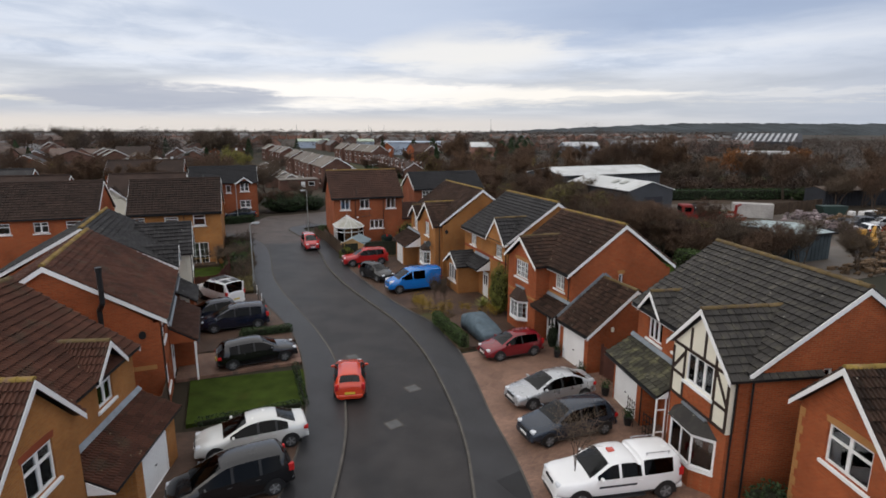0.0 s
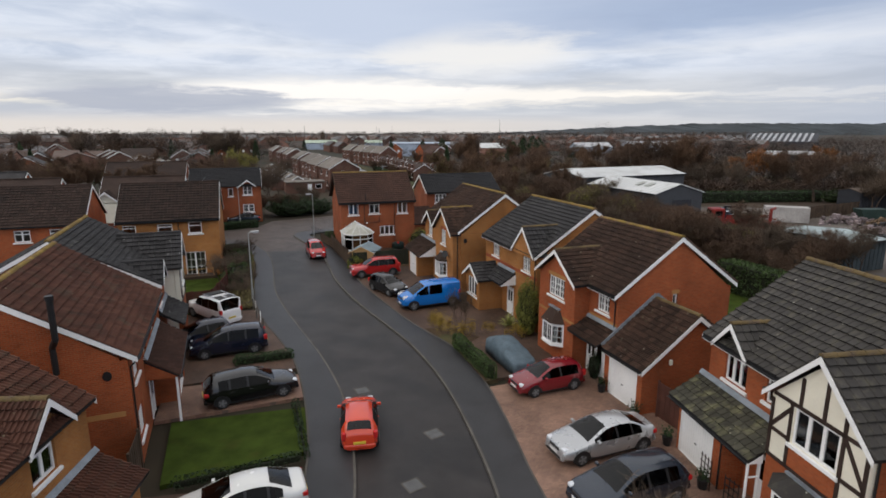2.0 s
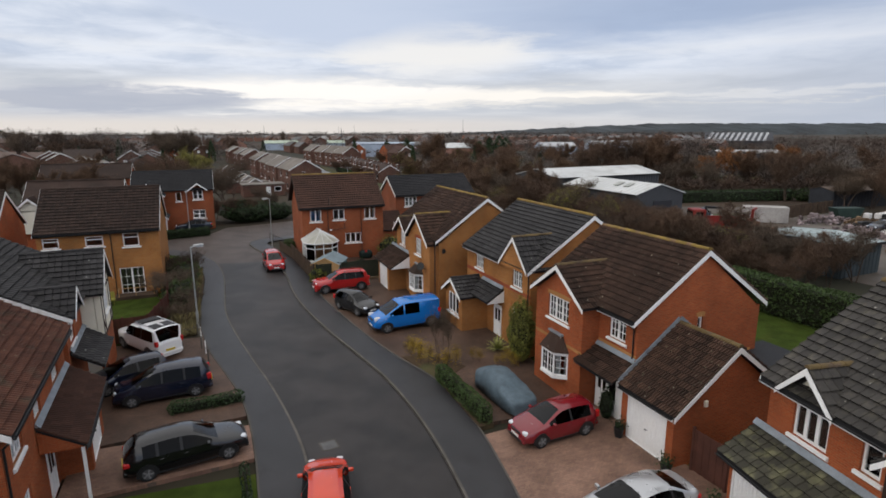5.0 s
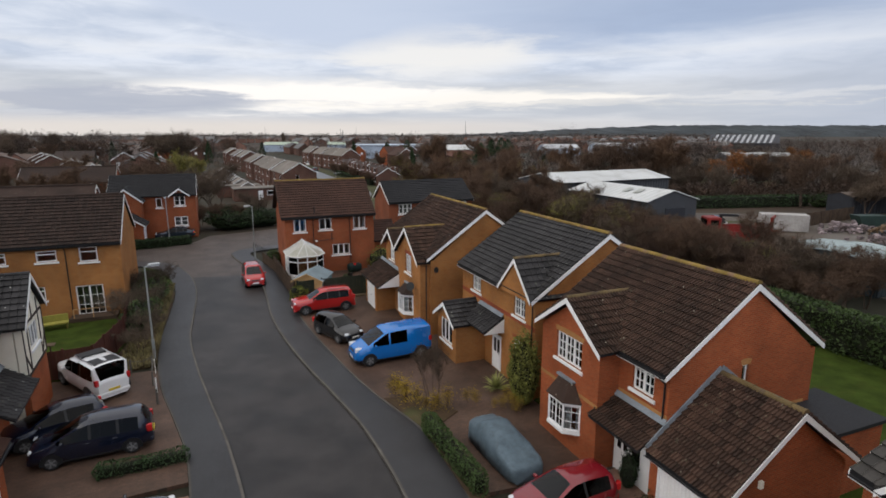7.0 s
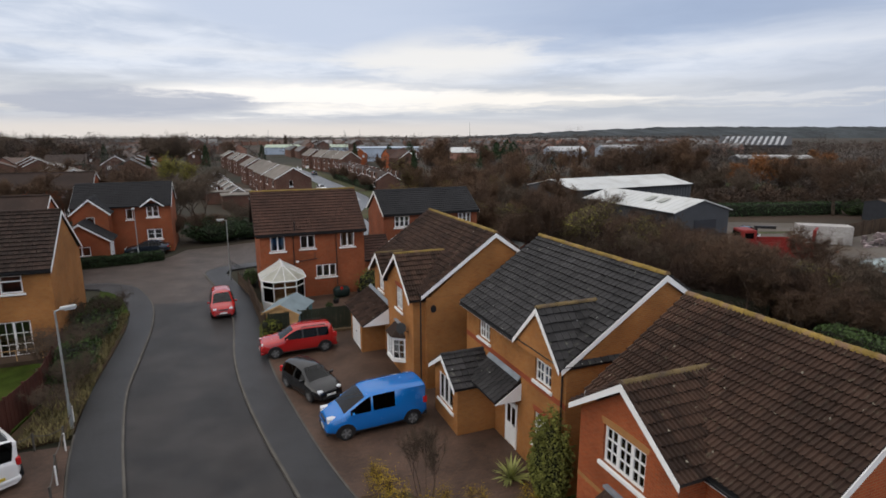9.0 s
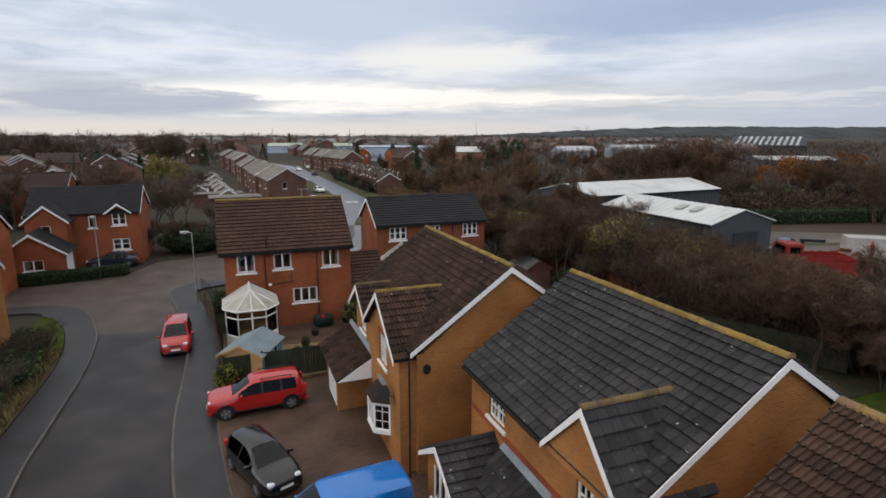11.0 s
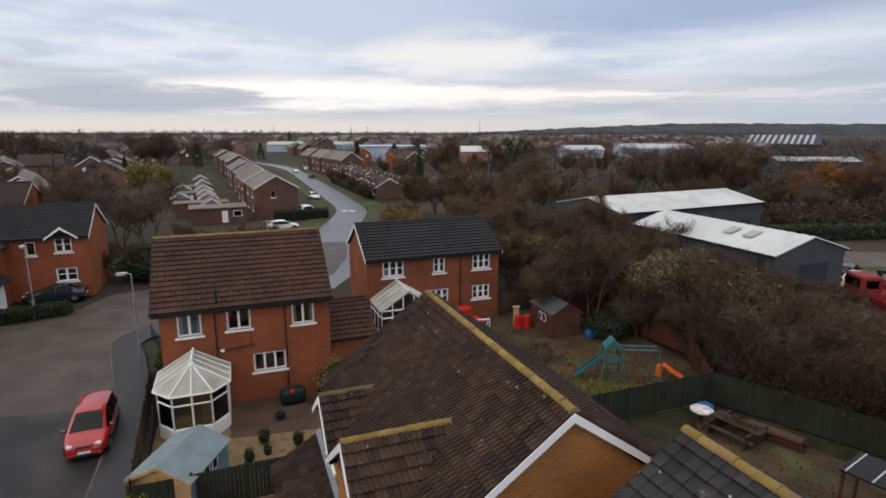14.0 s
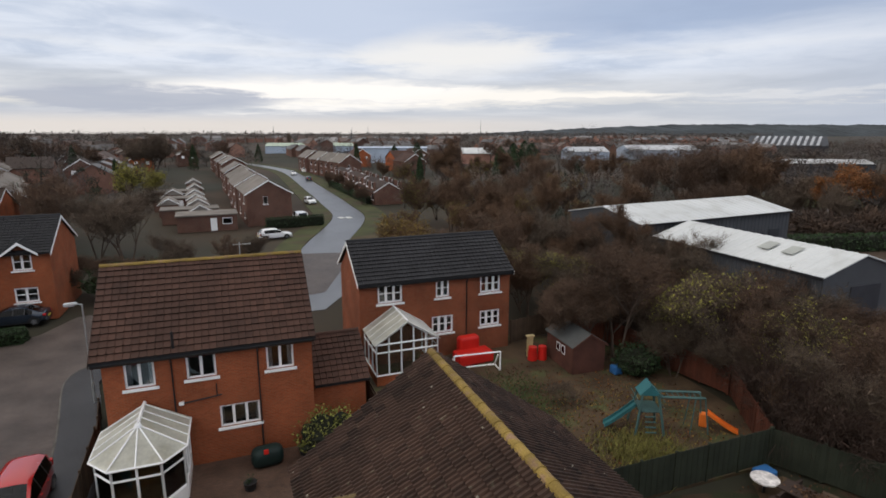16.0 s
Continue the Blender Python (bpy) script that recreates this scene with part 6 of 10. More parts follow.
def car(kind, x, y, turn, colour, label, z=0.12, roofbars=False, side_glass=9, group="", category="car", name="car", sunroof=False):
    """A car: lofted body, glazing, wheels, lamps, plates, mirrors and handles."""
    t = thing(name, pose(x, y, z, 0, 0, turn), label, category, group)
    L, W, sill, belt, wr, ws, rg, sg, pillars, pts = KINDS[kind]
    rings, prof, H = car_rings(kind)
    zh = pts[3][1]
    wa, wb = L / 2 - ws[1], L / 2 - rg[0]
    bm, gm = bmesh.new(), {}
    V = [[bm.verts.new(p) for p in r] for r in rings]
    n = len(rings[0])
    for i in range(len(rings) - 1):
        d0, d1 = prof[i][0], prof[i + 1][0]
        dm = (d0 + d1) / 2
        for k in range(n - 1):
            row = k if k < n // 2 else n - 2 - k
            key = None
            if row == 4 and kind not in ("van", "pickup") and any(abs(dm - p) < 0.05 for p in pillars):
                key = ("door_pillar", k < n // 2, sum(dm > p + 0.06 for p in pillars))
            elif row == 4 and sg[0] < dm < sg[1] and not any(abs(dm - p) < 0.05 for p in pillars):
                bayn = sum(dm > p for p in pillars)
                if not (name == "van" and bayn > 1) and min(prof[i][1], prof[i + 1][1]) - belt > 0.10:
                    key = ("side_window", k < n // 2, bayn)
            elif row >= 6 and ws[0] < dm < ws[1]:
                key = ("windscreen", 0, 0)
            elif row >= 6 and rg[0] < dm < rg[1]:
                key = ("rear_window", 0, 0)
            if key:
                gm.setdefault(key, []).append([rings[i][k], rings[i][k + 1], rings[i + 1][k + 1], rings[i + 1][k]])
            else:
                bm.faces.new((V[i][k], V[i][k + 1], V[i + 1][k + 1], V[i + 1][k]))
        bm.faces.new((V[i][0], V[i + 1][0], V[i + 1][n - 1], V[i][n - 1]))
    bm.faces.new(V[0])
    bm.faces.new(V[-1][::-1])
    body = part("body", bm, colour, t, smooth=True)
    body.data.set_sharp_from_angle(angle=radians(55))
    for key, quads in gm.items():
        g = bmesh.new()
        for q in quads:
            g.faces.new([g.verts.new(p) for p in q])
        bmesh.ops.remove_doubles(g, verts=g.verts, dist=0.001)
        part(key[0], g, GUTTER if key[0] == "door_pillar" else CARGLASS if key[0] == "side_window" else WSGLASS, t, smooth=True)
    # dark cabin floor and seats behind the glass
    b = boxes((wb + 0.05, L / 2 - ws[0] - 0.1, -W * 0.42, W * 0.42, sill + 0.1, belt - 0.06))
    for sx in (wa - 0.55, wa - 1.35):
        for sy in (-0.36, 0.36):
            box(b, sx - 0.1, sx + 0.06, sy - 0.24, sy + 0.24, belt - 0.15, belt + 0.24)
    part("seats", b, SEAT, t)
    # wheels
    tall = kind in ("suv", "box", "pickup", "van")
    r = 0.36 if tall else 0.315
    for sx in (L / 2 - 0.82 - (0.1 if kind in ("box", "pickup") else 0), -L / 2 + 0.80):
        for sy in (-1, 1):
            wy = sy * (W / 2 - 0.115)
            b = bmesh.new()
            bar(b, (sx, wy - 0.10, r), (sx, wy + 0.10, r), r, n=20)
            bmesh.ops.bevel(b, geom=[e for e in b.edges if len(e.link_faces) == 2 and any(len(f.verts) > 4 for f in e.link_faces)], offset=0.03, segments=2, affect="EDGES")
            wheel = part("tyre", b, TYRE, t)
            oy = wy + sy * 0.10
            b = bmesh.new()
            bar(b, (sx, oy - 0.01 * sy, r), (sx, oy + 0.010 * sy, r), r * 0.66, n=18)
            part("rim", b, RIMD, wheel)
            # one spoked disc with its outer ring
            b = bmesh.new()
            hub, m = r * 0.16, 5
            ys = (oy + 0.010 * sy, oy + 0.028 * sy)
            loops = []
            for yy in ys:
                ring = []
                for k in range(m):
                    a = k * math.tau / m
                    for da, rr in ((-0.45, hub), (-0.16, r * 0.64), (0.16, r * 0.64), (0.45, hub)):
                        ring.append(b.verts.new((sx + rr * math.cos(a + da), yy, r + rr * math.sin(a + da))))
                loops.append(ring)
            b.faces.new(loops[1])
            for k in range(len(loops[0])):
                j = (k + 1) % len(loops[0])
                b.faces.new((loops[0][k], loops[0][j], loops[1][j], loops[1][k]))
            part("hub_cap", b, ALLOY, wheel)
            b = bmesh.new()
            m = 14
            outer = [((r + 0.085) * math.cos(math.pi * (k / m * 1.16 - 0.08)), (r + 0.075) * math.sin(math.pi * (k / m * 1.16 - 0.08))) for k in range(m + 1)]
            yb = sy * (W / 2 * 0.90)
            prism(b, [(sx + p, yb, r + q) for p, q in outer], (0, sy * (W / 2 * 0.092), 0))
            part("wheel_arch", b, GUTTER, t)
    # lamps, plates, grille, mirrors, handles
    zt = zh - 0.26
    for sy in (-1, 1):
        hv = 0.10 if kind == "van" else 0.0
        part("headlight", soft_box(L / 2 - 0.56 - hv, L / 2 - 0.055, sy * W * 0.31 - 0.15, sy * W * 0.31 + 0.13, pts[1][1] - 0.12 - hv, pts[1][1] + 0.05 + hv, 0.065, 3), LAMPW, t, smooth=True)
        part("tail_light", soft_box(-L / 2 + 0.005, -L / 2 + 0.24, sy * W * 0.39 - 0.10, sy * W * 0.39 + 0.075, zt - 0.02, zt + (0.16 if kind in ("saloon", "estate") else 0.30), 0.04, 3), LAMPR, t)
        mx = L / 2 - ws[0] - 0.45
        part("wing_mirror", soft_box(mx, mx + 0.12, sy * (W / 2 + 0.06) - 0.10, sy * (W / 2 + 0.06) + 0.10, belt - 0.01, belt + 0.12, 0.035, 3), colour, t)
        for p in pillars[:2]:
            hx = L / 2 - p + 0.13
            part("door_handle", soft_box(hx - 0.09, hx + 0.09, sy * (W / 2 - 0.012) - 0.02, sy * (W / 2 - 0.012) + 0.02, belt - 0.16, belt - 0.13, 0.01, 1), colour, t)
        part("sill_trim", boxes((-L / 2 + 1.2, L / 2 - 1.25, sy * W * 0.465 - 0.02, sy * W * 0.465 + 0.02, sill - 0.01, sill + 0.07)), GUTTER, t)
    part("grille", soft_box(L / 2 - 0.10, L / 2 + 0.02, -0.52, 0.52, 0.27, 0.42, 0.02, 1), GUTTER, t)
    part("upper_grille", soft_box(L / 2 - 0.14, L / 2 + 0.004, -0.34, 0.34, pts[1][1] - 0.13, pts[1][1] - 0.03, 0.02, 1), GUTTER, t)
    part("front_plate", boxes((L / 2 + 0.012, L / 2 + 0.022, -0.26, 0.26, 0.44, 0.55)), PLATEW, t, "plain number plate bar")
    part("rear_plate", boxes((-L / 2 - 0.040, -L / 2 - 0.005, -0.26, 0.26, 0.52, 0.63)), PLATEY, t, "plain number plate bar")
    part("rear_bumper", soft_box(-L / 2 - 0.03, -L / 2 + 0.28, -W * 0.40, W * 0.40, 0.28, 0.50, 0.07, 3), colour if kind != "van" else GUTTER, t, smooth=True)
    part("front_bumper", soft_box(L / 2 - 0.28, L / 2 + 0.015, -W * 0.39, W * 0.39, 0.26, 0.46, 0.07, 3), colour if kind != "van" else GUTTER, t, smooth=True)
    if roofbars:
        for sy in (-1, 1):
            b = bmesh.new()
            bar(b, (wb + 0.35, sy * W * 0.34, H + 0.02), (wa - 0.5, sy * W * 0.34, H + 0.02), 0.022)
            for q in (wb + 0.4, wa - 0.55):
                bar(b, (q, sy * W * 0.34, H - 0.12), (q, sy * W * 0.34, H + 0.02), 0.022)
            part("roof_rail", b, GUTTER if colour is not P_WHITE else CHROME, t)
    if kind == "box":
        for x0, x1, nm in ((wa - 1.05, wa - 0.35, "sunroof"), (wb + 0.15, wb + 1.05, "rear_roof_panel")):
            part(nm, soft_box(x0, x1, -0.62, 0.62, H - 0.08, H + 0.03, 0.03, 2), GUTTER, t, "black roof panel")
    elif sunroof:
        part("sunroof", boxes((wa - 1.15, wa - 0.45, -0.36, 0.36, H - 0.06, H + 0.010)), CARGLASS, t)
    return t


GC = "parked cars"
car("hatch", -3.15, 1.35, 80, P_ORANGE, "orange-red small hatchback parked at the kerb, seen from behind", 0.0, group=GC)
car("mpv", -1.15, 39.2, -88, P_RED, "red compact people carrier on the road, facing the camera", 0.0, group=GC)
car("suv", 3.25, 28.45, 182, P_RED, "bright red off-roader with roof rails on the brown drive", group=GC, roofbars=True, sunroof=True)
car("hatch", 3.15, 22.5, -68, P_BLACK, "small black hatchback standing askew on the drive", group=GC)
vanob = car("van", 5.35, 17.9, 184, P_BLUE, "bright blue panel van with side windows on the drive", side_glass=2, category="van", name="van", group="")
car("hatch", 7.0, 2.25, 183, P_BURG, "dark red hatchback on the reddish drive", group=GC)
car("saloon", 6.35, -3.6, 182, P_SILVER, "silver hatchback saloon on the reddish drive", group=GC)
car("estate", 5.4, -6.75, 182, P_GREY, "dark blue-grey hatchback on the reddish drive", group=GC)
pk = car("pickup", 4.75, -10.95, 171, P_WHITE, "white pickup with a closed canopy and roof rails", category="pickup", name="pickup")
part("beacon", soft_box(0.0, 0.27, -0.12, 0.12, 1.68, 1.78, 0.03, 2), P_ORANGE, pk, "orange beacon on the roof")
for q in (-1, 1):
    b = bmesh.new()
    bar(b, (-2.0, q * 0.58, 1.80), (-1.0, q * 0.58, 1.80), 0.02)
    for x in (-1.95, -1.05):
        bar(b, (x, q * 0.58, 1.68), (x, q * 0.58, 1.80), 0.02)
    part("roof_rail", b, CHROME, pk)
    part("side_step", soft_box(-0.9, 1.1, q * 0.93 - 0.08, q * 0.93 + 0.08, 0.33, 0.39, 0.02, 1), GUTTER, pk)
    part("lettering_bar", boxes((-0.55, 0.95, *sorted((q * 0.918, q * 0.926)), 0.78, 0.86)), P_GREY, pk, "plain bar of faded lettering")
car("saloon", -8.25, -3.15, 184, P_PEARL, "white saloon car on the dark drive", group=GC)
car("mpv", -9.05, -6.45, 190, P_BLACK, "black people carrier on the dark drive", group=GC)
car("estate", -7.85, 6.3, 8, P_BLACK, "black estate car on the pinkish drive, nose to the road", group=GC)
car("mpv", -9.15, 12.9, 184, P_NAVY, "dark blue people carrier with tail to the road", group=GC)
car("hatch", -11.0, 14.9, 200, P_NAVY, "small dark blue hatchback between the drive and the wall", group=GC)
car("box", -10.4, 20.0, 122, P_WHITE, "white off-roader with stepped roof and roof rails", group=GC, roofbars=True, sunroof=True)
car("saloon", -9.0, 65.3, 180, P_GREY, "grey car behind the hedge of the far house", group=GC)
car("hatch", 22.4, 133, -80, P_WHITE, "small white car on the far street", -0.02, group=GC)
car("hatch", 27.5, 215, -86, P_WHITE, "white car far along the street", -0.02, group=GC)
car("hatch", 29.5, 190, 90, P_GREY, "grey car far along the street", -0.02, group=GC)
car("van", 17.6, 108.5, 95, P_WHITE, "white van beside the terrace end", -0.02, group=GC)
car("estate", 12.6, 95.5, 10, P_WHITE, "white car in front of the terrace gable", -0.02, group=GC)
car("estate", 33, 230, 80, P_WHITE, "pale car on the far verge", -0.02, group=GC)

# the car under a fitted cover
t = thing("covered_car", pose(6.6, 5.95, 0.12, 0, 0, -87) @ Matrix.Diagonal((0.82, 0.86, 0.93, 1)), "small car under a fitted grey-blue cloth cover", "covered car")
rings, profile, high = car_rings("saloon")
bm = bmesh.new()
rows = rings
rs = []
rng = random.Random(4)
for r in rows:
    row = []
    for k, p in enumerate(r):
        e = abs(p[1])
        z = p[2] if p[2] > 0.5 else 0.10 + 0.03 * math.sin(p[0] * 9 + k)
        nz = noise.noise(Vector((p[0] * 3, p[1] * 3, p[2] * 3))) * 0.06
        row.append(bm.verts.new((p[0] * 1.02, p[1] * 1.03 + nz * (1 if p[1] > 0 else -1), z + 0.02 + nz)))
    rs.append(row)
for a, b in zip(rs, rs[1:]):
    for k in range(len(a) - 1):
        bm.faces.new((a[k], a[k + 1], b[k + 1], b[k]))
bm.faces.new(rs[0])
bm.faces.new(rs[-1][::-1])
part("cover", bm, COVER, t, smooth=True)
for sx in (1.17, -1.2):
    for sy in (-0.72, 0.72):
        bm = bmesh.new()
        bar(bm, (sx, sy - 0.09, 0.3), (sx, sy + 0.09, 0.3), 0.29, n=14)
        part("tyre", bm, TYRE, t)

# ---- plants ----
BARK = mat("grey_brown_bark", (0.070, 0.050, 0.038), 0.95, 0.3, 1.5, 20, 0.5)
TWIG = mat("brown_winter_twigs", (0.098, 0.061, 0.040), 0.95, 0.25, 0.12, 3, 0, rnd=0.35)
TWIGG = mat("grey_winter_twigs", (0.090, 0.066, 0.047), 0.95, 0.25, 0.12, 3, 0, rnd=0.35)
TWIGR = mat("russet_winter_twigs", (0.105, 0.062, 0.037), 0.95, 0.25, 0.12, 3, 0, rnd=0.35)
LEAFY = mat("yellow_green_leaves", (0.215, 0.196, 0.041), 0.8, 0.2, 0.5, 5, 0, rnd=0.4)
GOLD = mat("golden_yellow_leaves", (0.34, 0.23, 0.022), 0.8, 0.25, 0.5, 5, 0, rnd=0.5)
LEAFO = mat("orange_autumn_leaves", (0.17, 0.066, 0.018), 0.8, 0.2, 0.5, 5, 0, rnd=0.4)
LEAFT = mat("tan_autumn_leaves", (0.17, 0.115, 0.028), 0.8, 0.2, 0.5, 5, 0, rnd=0.4)
LEAFG = mat("dark_evergreen_leaves", (0.026, 0.046, 0.017), 0.7, 0.25, 0.6, 5, 0, rnd=0.45)
LEAFM = mat("mid_green_leaves", (0.038, 0.062, 0.017), 0.7, 0.25, 0.6, 5, 0, rnd=0.45)
GRASS = mat("dry_rough_grass", (0.15, 0.125, 0.055), 0.9, 0.25, 0.6, 5, 0, rnd=0.4)
# Near-black filler colour paints the shade inside hedges and bushes.
CORE = mat("painted_inner_shade", (0.014, 0.016, 0.009), 0.95, 0.2, 1, 6, 0)


def limbs(rng, base, h, spread, levels=4, r0=0.16, stems=1, lean=0.15):
    """Recursive branching: tapered pieces and the fine ends."""
    segs, tips = [], []

    def go(p, d, length, r, lev):
        n = 2 if lev else 3
        for k in range(n):
            d = (d + Vector((rng.gauss(0, 0.12), rng.gauss(0, 0.12), 0.05 + rng.gauss(0, 0.05)))).normalized()
            q = p + d * (length / n)
            segs.append((p, q, r * (1 - k / n * 0.35), r * (1 - (k + 1) / n * 0.35)))
            p = q
            if lev < levels and k >= (1 if lev == 0 else 0):
                for _ in range(2 if lev < 2 else 2):
                    a = rng.uniform(0, math.tau)
                    out = Vector((math.cos(a), math.sin(a), 0)) * spread
                    nd = (d * 0.75 + out * rng.uniform(0.55, 1.0) + Vector((0, 0, rng.uniform(0.05, 0.4)))).normalized()
                    go(p, nd, length * rng.uniform(0.55, 0.75), r * 0.48, lev + 1)
        if lev >= levels - 1:
            tips.append((p, d, length))

    for s in range(stems):
        a = rng.uniform(0, math.tau)
        d = Vector((math.cos(a) * lean * (1 + stems * 0.4), math.sin(a) * lean * (1 + stems * 0.4), 1)).normalized()
        go(Vector(base) + Vector((math.cos(a), math.sin(a), 0)) * 0.15 * (stems - 1), d, h * rng.uniform(0.38, 0.5), r0, 0)
    return segs, tips


def seg_mesh(segs):
    vs, fs = [], []
    for a, b, r, s in segs:
        d = (b - a).normalized()
        x = d.cross(Vector((0.3, 0.2, 1)))
        x.normalize()
        y = d.cross(x)
        k0 = len(vs)
        for p, q in ((a, r), (b, s)):
            for k in range(4):
                t = k * math.tau / 4
                vs.append(tuple(p + x * (q * math.cos(t)) + y * (q * math.sin(t))))
        for k in range(4):
            fs.append((k0 + k, k0 + (k + 1) % 4, k0 + 4 + (k + 1) % 4, k0 + 4 + k))
    return vs, [], fs


def twig_mesh(rng, tips, per, length, width, droop=0.0, spreadv=0.9):
    """Fine twigs: slender blades that fan out from the branch ends."""
    vs, fs = [], []
    for p, d, L in tips:
        for _ in range(per):
            q = p - d * rng.uniform(0, L * 0.8)
            v = (d * 0.6 + Vector((rng.gauss(0, spreadv), rng.gauss(0, spreadv), rng.gauss(0.15 - droop, 0.6)))).normalized()
            l = length * rng.uniform(0.5, 1.3)
            s = v.cross(Vector((rng.gauss(0, 1), rng.gauss(0, 1), rng.gauss(0, 1)))).normalized() * width * rng.uniform(0.6, 1.4)
            m = q + v * l * 0.55 + Vector((rng.gauss(0, 0.05), rng.gauss(0, 0.05), 0)) * l
            e = q + v * l
            k = len(vs)
            vs += [tuple(q - s * 0.5), tuple(q + s * 0.5), tuple(m + s * 0.4), tuple(m - s * 0.4), tuple(e)]
            fs += [(k, k + 1, k + 2, k + 3), (k + 3, k + 2, k + 4)]
    return vs, [], fs


def leaf_quads(rng, pts, size):
    vs, fs = [], []
    for p in pts:
        n = Vector((rng.gauss(0, 1), rng.gauss(0, 1), rng.gauss(0.4, 1))).normalized()
        x = n.cross(Vector((rng.gauss(0, 1), rng.gauss(0, 1), rng.gauss(0, 1)))).normalized()
        y = n.cross(x)
        s = size * rng.uniform(0.6, 1.4)
        k = len(vs)
        p = Vector(p)
        vs += [tuple(p - x * s), tuple(p - y * s * 0.55), tuple(p + x * s), tuple(p + y * s * 0.55)]
        fs.append((k, k + 1, k + 2, k + 3))
    return vs, [], fs


PLANT_ME = {}


def bare_tree(kind, m, label, group, leaf=None, name="tree"):
    """A leafless tree or tall shrub of one of several grown shapes."""
    if kind not in PLANT_ME:
        seed, h, spread, r0, stems, levels, per, tl, tw, tmat, leaves = TREES[kind]
        rng = random.Random(seed)
        segs, tips = limbs(rng, (0, 0, 0), h, spread, levels, r0, stems)
        top = max(s[1].z for s in segs)
        k = h / top
        segs = [(a * k, b * k, r, s) for a, b, r, s in segs]
        tips = [(p * k, d, L * k) for p, d, L in tips]
        made = []
        for nm, data, mt in (("trunk", seg_mesh(segs), BARK), ("crown", twig_mesh(rng, tips, per, tl, tw), tmat)):
            me = bpy.data.meshes.new(nm)
            me.from_pydata(*data)
            me.materials.append(mt)
            made.append((nm, me))
        if leaves:
            lm, count, size = leaves
            pts = []
            for _ in range(count):
                p, d, L = rng.choice(tips)
                pts.append(p + Vector((rng.gauss(0, 0.3), rng.gauss(0, 0.3), rng.gauss(0, 0.3))))
            me = bpy.data.meshes.new("leaves")
            me.from_pydata(*leaf_quads(rng, pts, size))
            me.materials.append(lm)
            made.append(("leaves", me))
        PLANT_ME[kind] = made
    t = thing(name, m, label, "tree" if name == "tree" else "shrub", group)
    for nm, me in PLANT_ME[kind]:
        o = new(nm, me)
        o.parent = t
    return t


# seed, height, spread, trunk radius, stems, levels, twigs per end, twig length, twig width, twig colour, leaves
TREES = {
    "a": (11, 8.5, 0.8, 0.13, 2, 4, 13, 0.75, 0.022, TWIG, None),
    "b": (12, 7.5, 0.9, 0.10, 3, 4, 9, 0.75, 0.022, TWIGG, None),
    "c": (13, 9.5, 0.7, 0.15, 1, 4, 24, 0.8, 0.022, TWIGR, None),
    "d": (14, 6.0, 1.0, 0.08, 4, 4, 7, 0.65, 0.022, TWIG, None),
    "e": (15, 7.5, 0.85, 0.10, 2, 4, 12, 0.7, 0.02, TWIGG, (LEAFY, 2600, 0.075)),
    "f": (16, 8.5, 0.85, 0.14, 1, 4, 14, 0.7, 0.025, TWIGR, (LEAFO, 3000, 0.12)),
    "g": (17, 7.0, 0.8, 0.12, 1, 4, 14, 0.8, 0.02, TWIGR, (LEAFY, 500, 0.09)),
    "h": (21, 7.0, 0.85, 0.10, 2, 4, 9, 0.7, 0.02, TWIGR, (LEAFT, 2600, 0.11)),
    "y": (22, 8.0, 0.8, 0.12, 2, 4, 9, 0.7, 0.02, TWIGG, (LEAFY, 4200, 0.14)),
    "o": (16, 8.5, 0.85, 0.14, 1, 4, 12, 0.7, 0.025, TWIGR, (LEAFO, 3600, 0.14)),
    "shrub": (18, 2.6, 0.9, 0.03, 5, 3, 8, 0.4, 0.012, TWIGG, None),
    "sapling": (19, 3.2, 0.7, 0.025, 1, 3, 7, 0.45, 0.010, TWIGG, None),
    "yellow_shrub": (20, 1.3, 1.0, 0.02, 5, 3, 2, 0.25, 0.012, TWIG, (GOLD, 800, 0.05)),
}


def hedge(m, lx, ly, hz, leafm, label, n=None, size=0.06, round_=0.25, name="hedge", category="hedge", group=""):
    """A clipped hedge: an added core, painted dark as inner shade, in a coat of leaves with an uneven skin."""
    rng = random.Random(int(lx * 100 + ly * 10 + hz))
    t = thing(name, m, label, category, group)
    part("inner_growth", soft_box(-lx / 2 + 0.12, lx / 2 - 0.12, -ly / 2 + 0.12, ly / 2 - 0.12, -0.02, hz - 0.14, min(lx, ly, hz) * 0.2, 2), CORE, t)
    n = n or int((lx * ly + 2 * hz * (lx + ly)) * 170)
    pts = []
    for _ in range(n):
        f = rng.random() * (lx * ly + 2 * hz * (lx + ly))
        if f < lx * ly:
            p = Vector((rng.uniform(-lx / 2, lx / 2), rng.uniform(-ly / 2, ly / 2), hz))
        elif f < lx * ly + 2 * hz * lx:
            p = Vector((rng.uniform(-lx / 2, lx / 2), rng.choice((-1, 1)) * ly / 2, rng.uniform(0.0, hz)))
        else:
            p = Vector((rng.choice((-1, 1)) * lx / 2, rng.uniform(-ly / 2, ly / 2), rng.uniform(0.0, hz)))
        w = noise.noise(p * 1.3) * 0.16 + noise.noise(p * 4) * 0.06
        c = Vector((0, 0, hz * 0.5))
        ex = max(0, abs(p.x) - (lx / 2 - round_)) + max(0, abs(p.y) - (ly / 2 - round_)) + max(0, p.z - (hz - round_))
        q = p + (p - c).normalized() * w - (p - c).normalized() * max(0, ex - round_) * 0.5
        q.z = max(q.z, 0.02)
        pts.append(q)
    part("leaves", leaf_quads(rng, pts, size), leafm, t)["kind"] = "stuff"
    return t


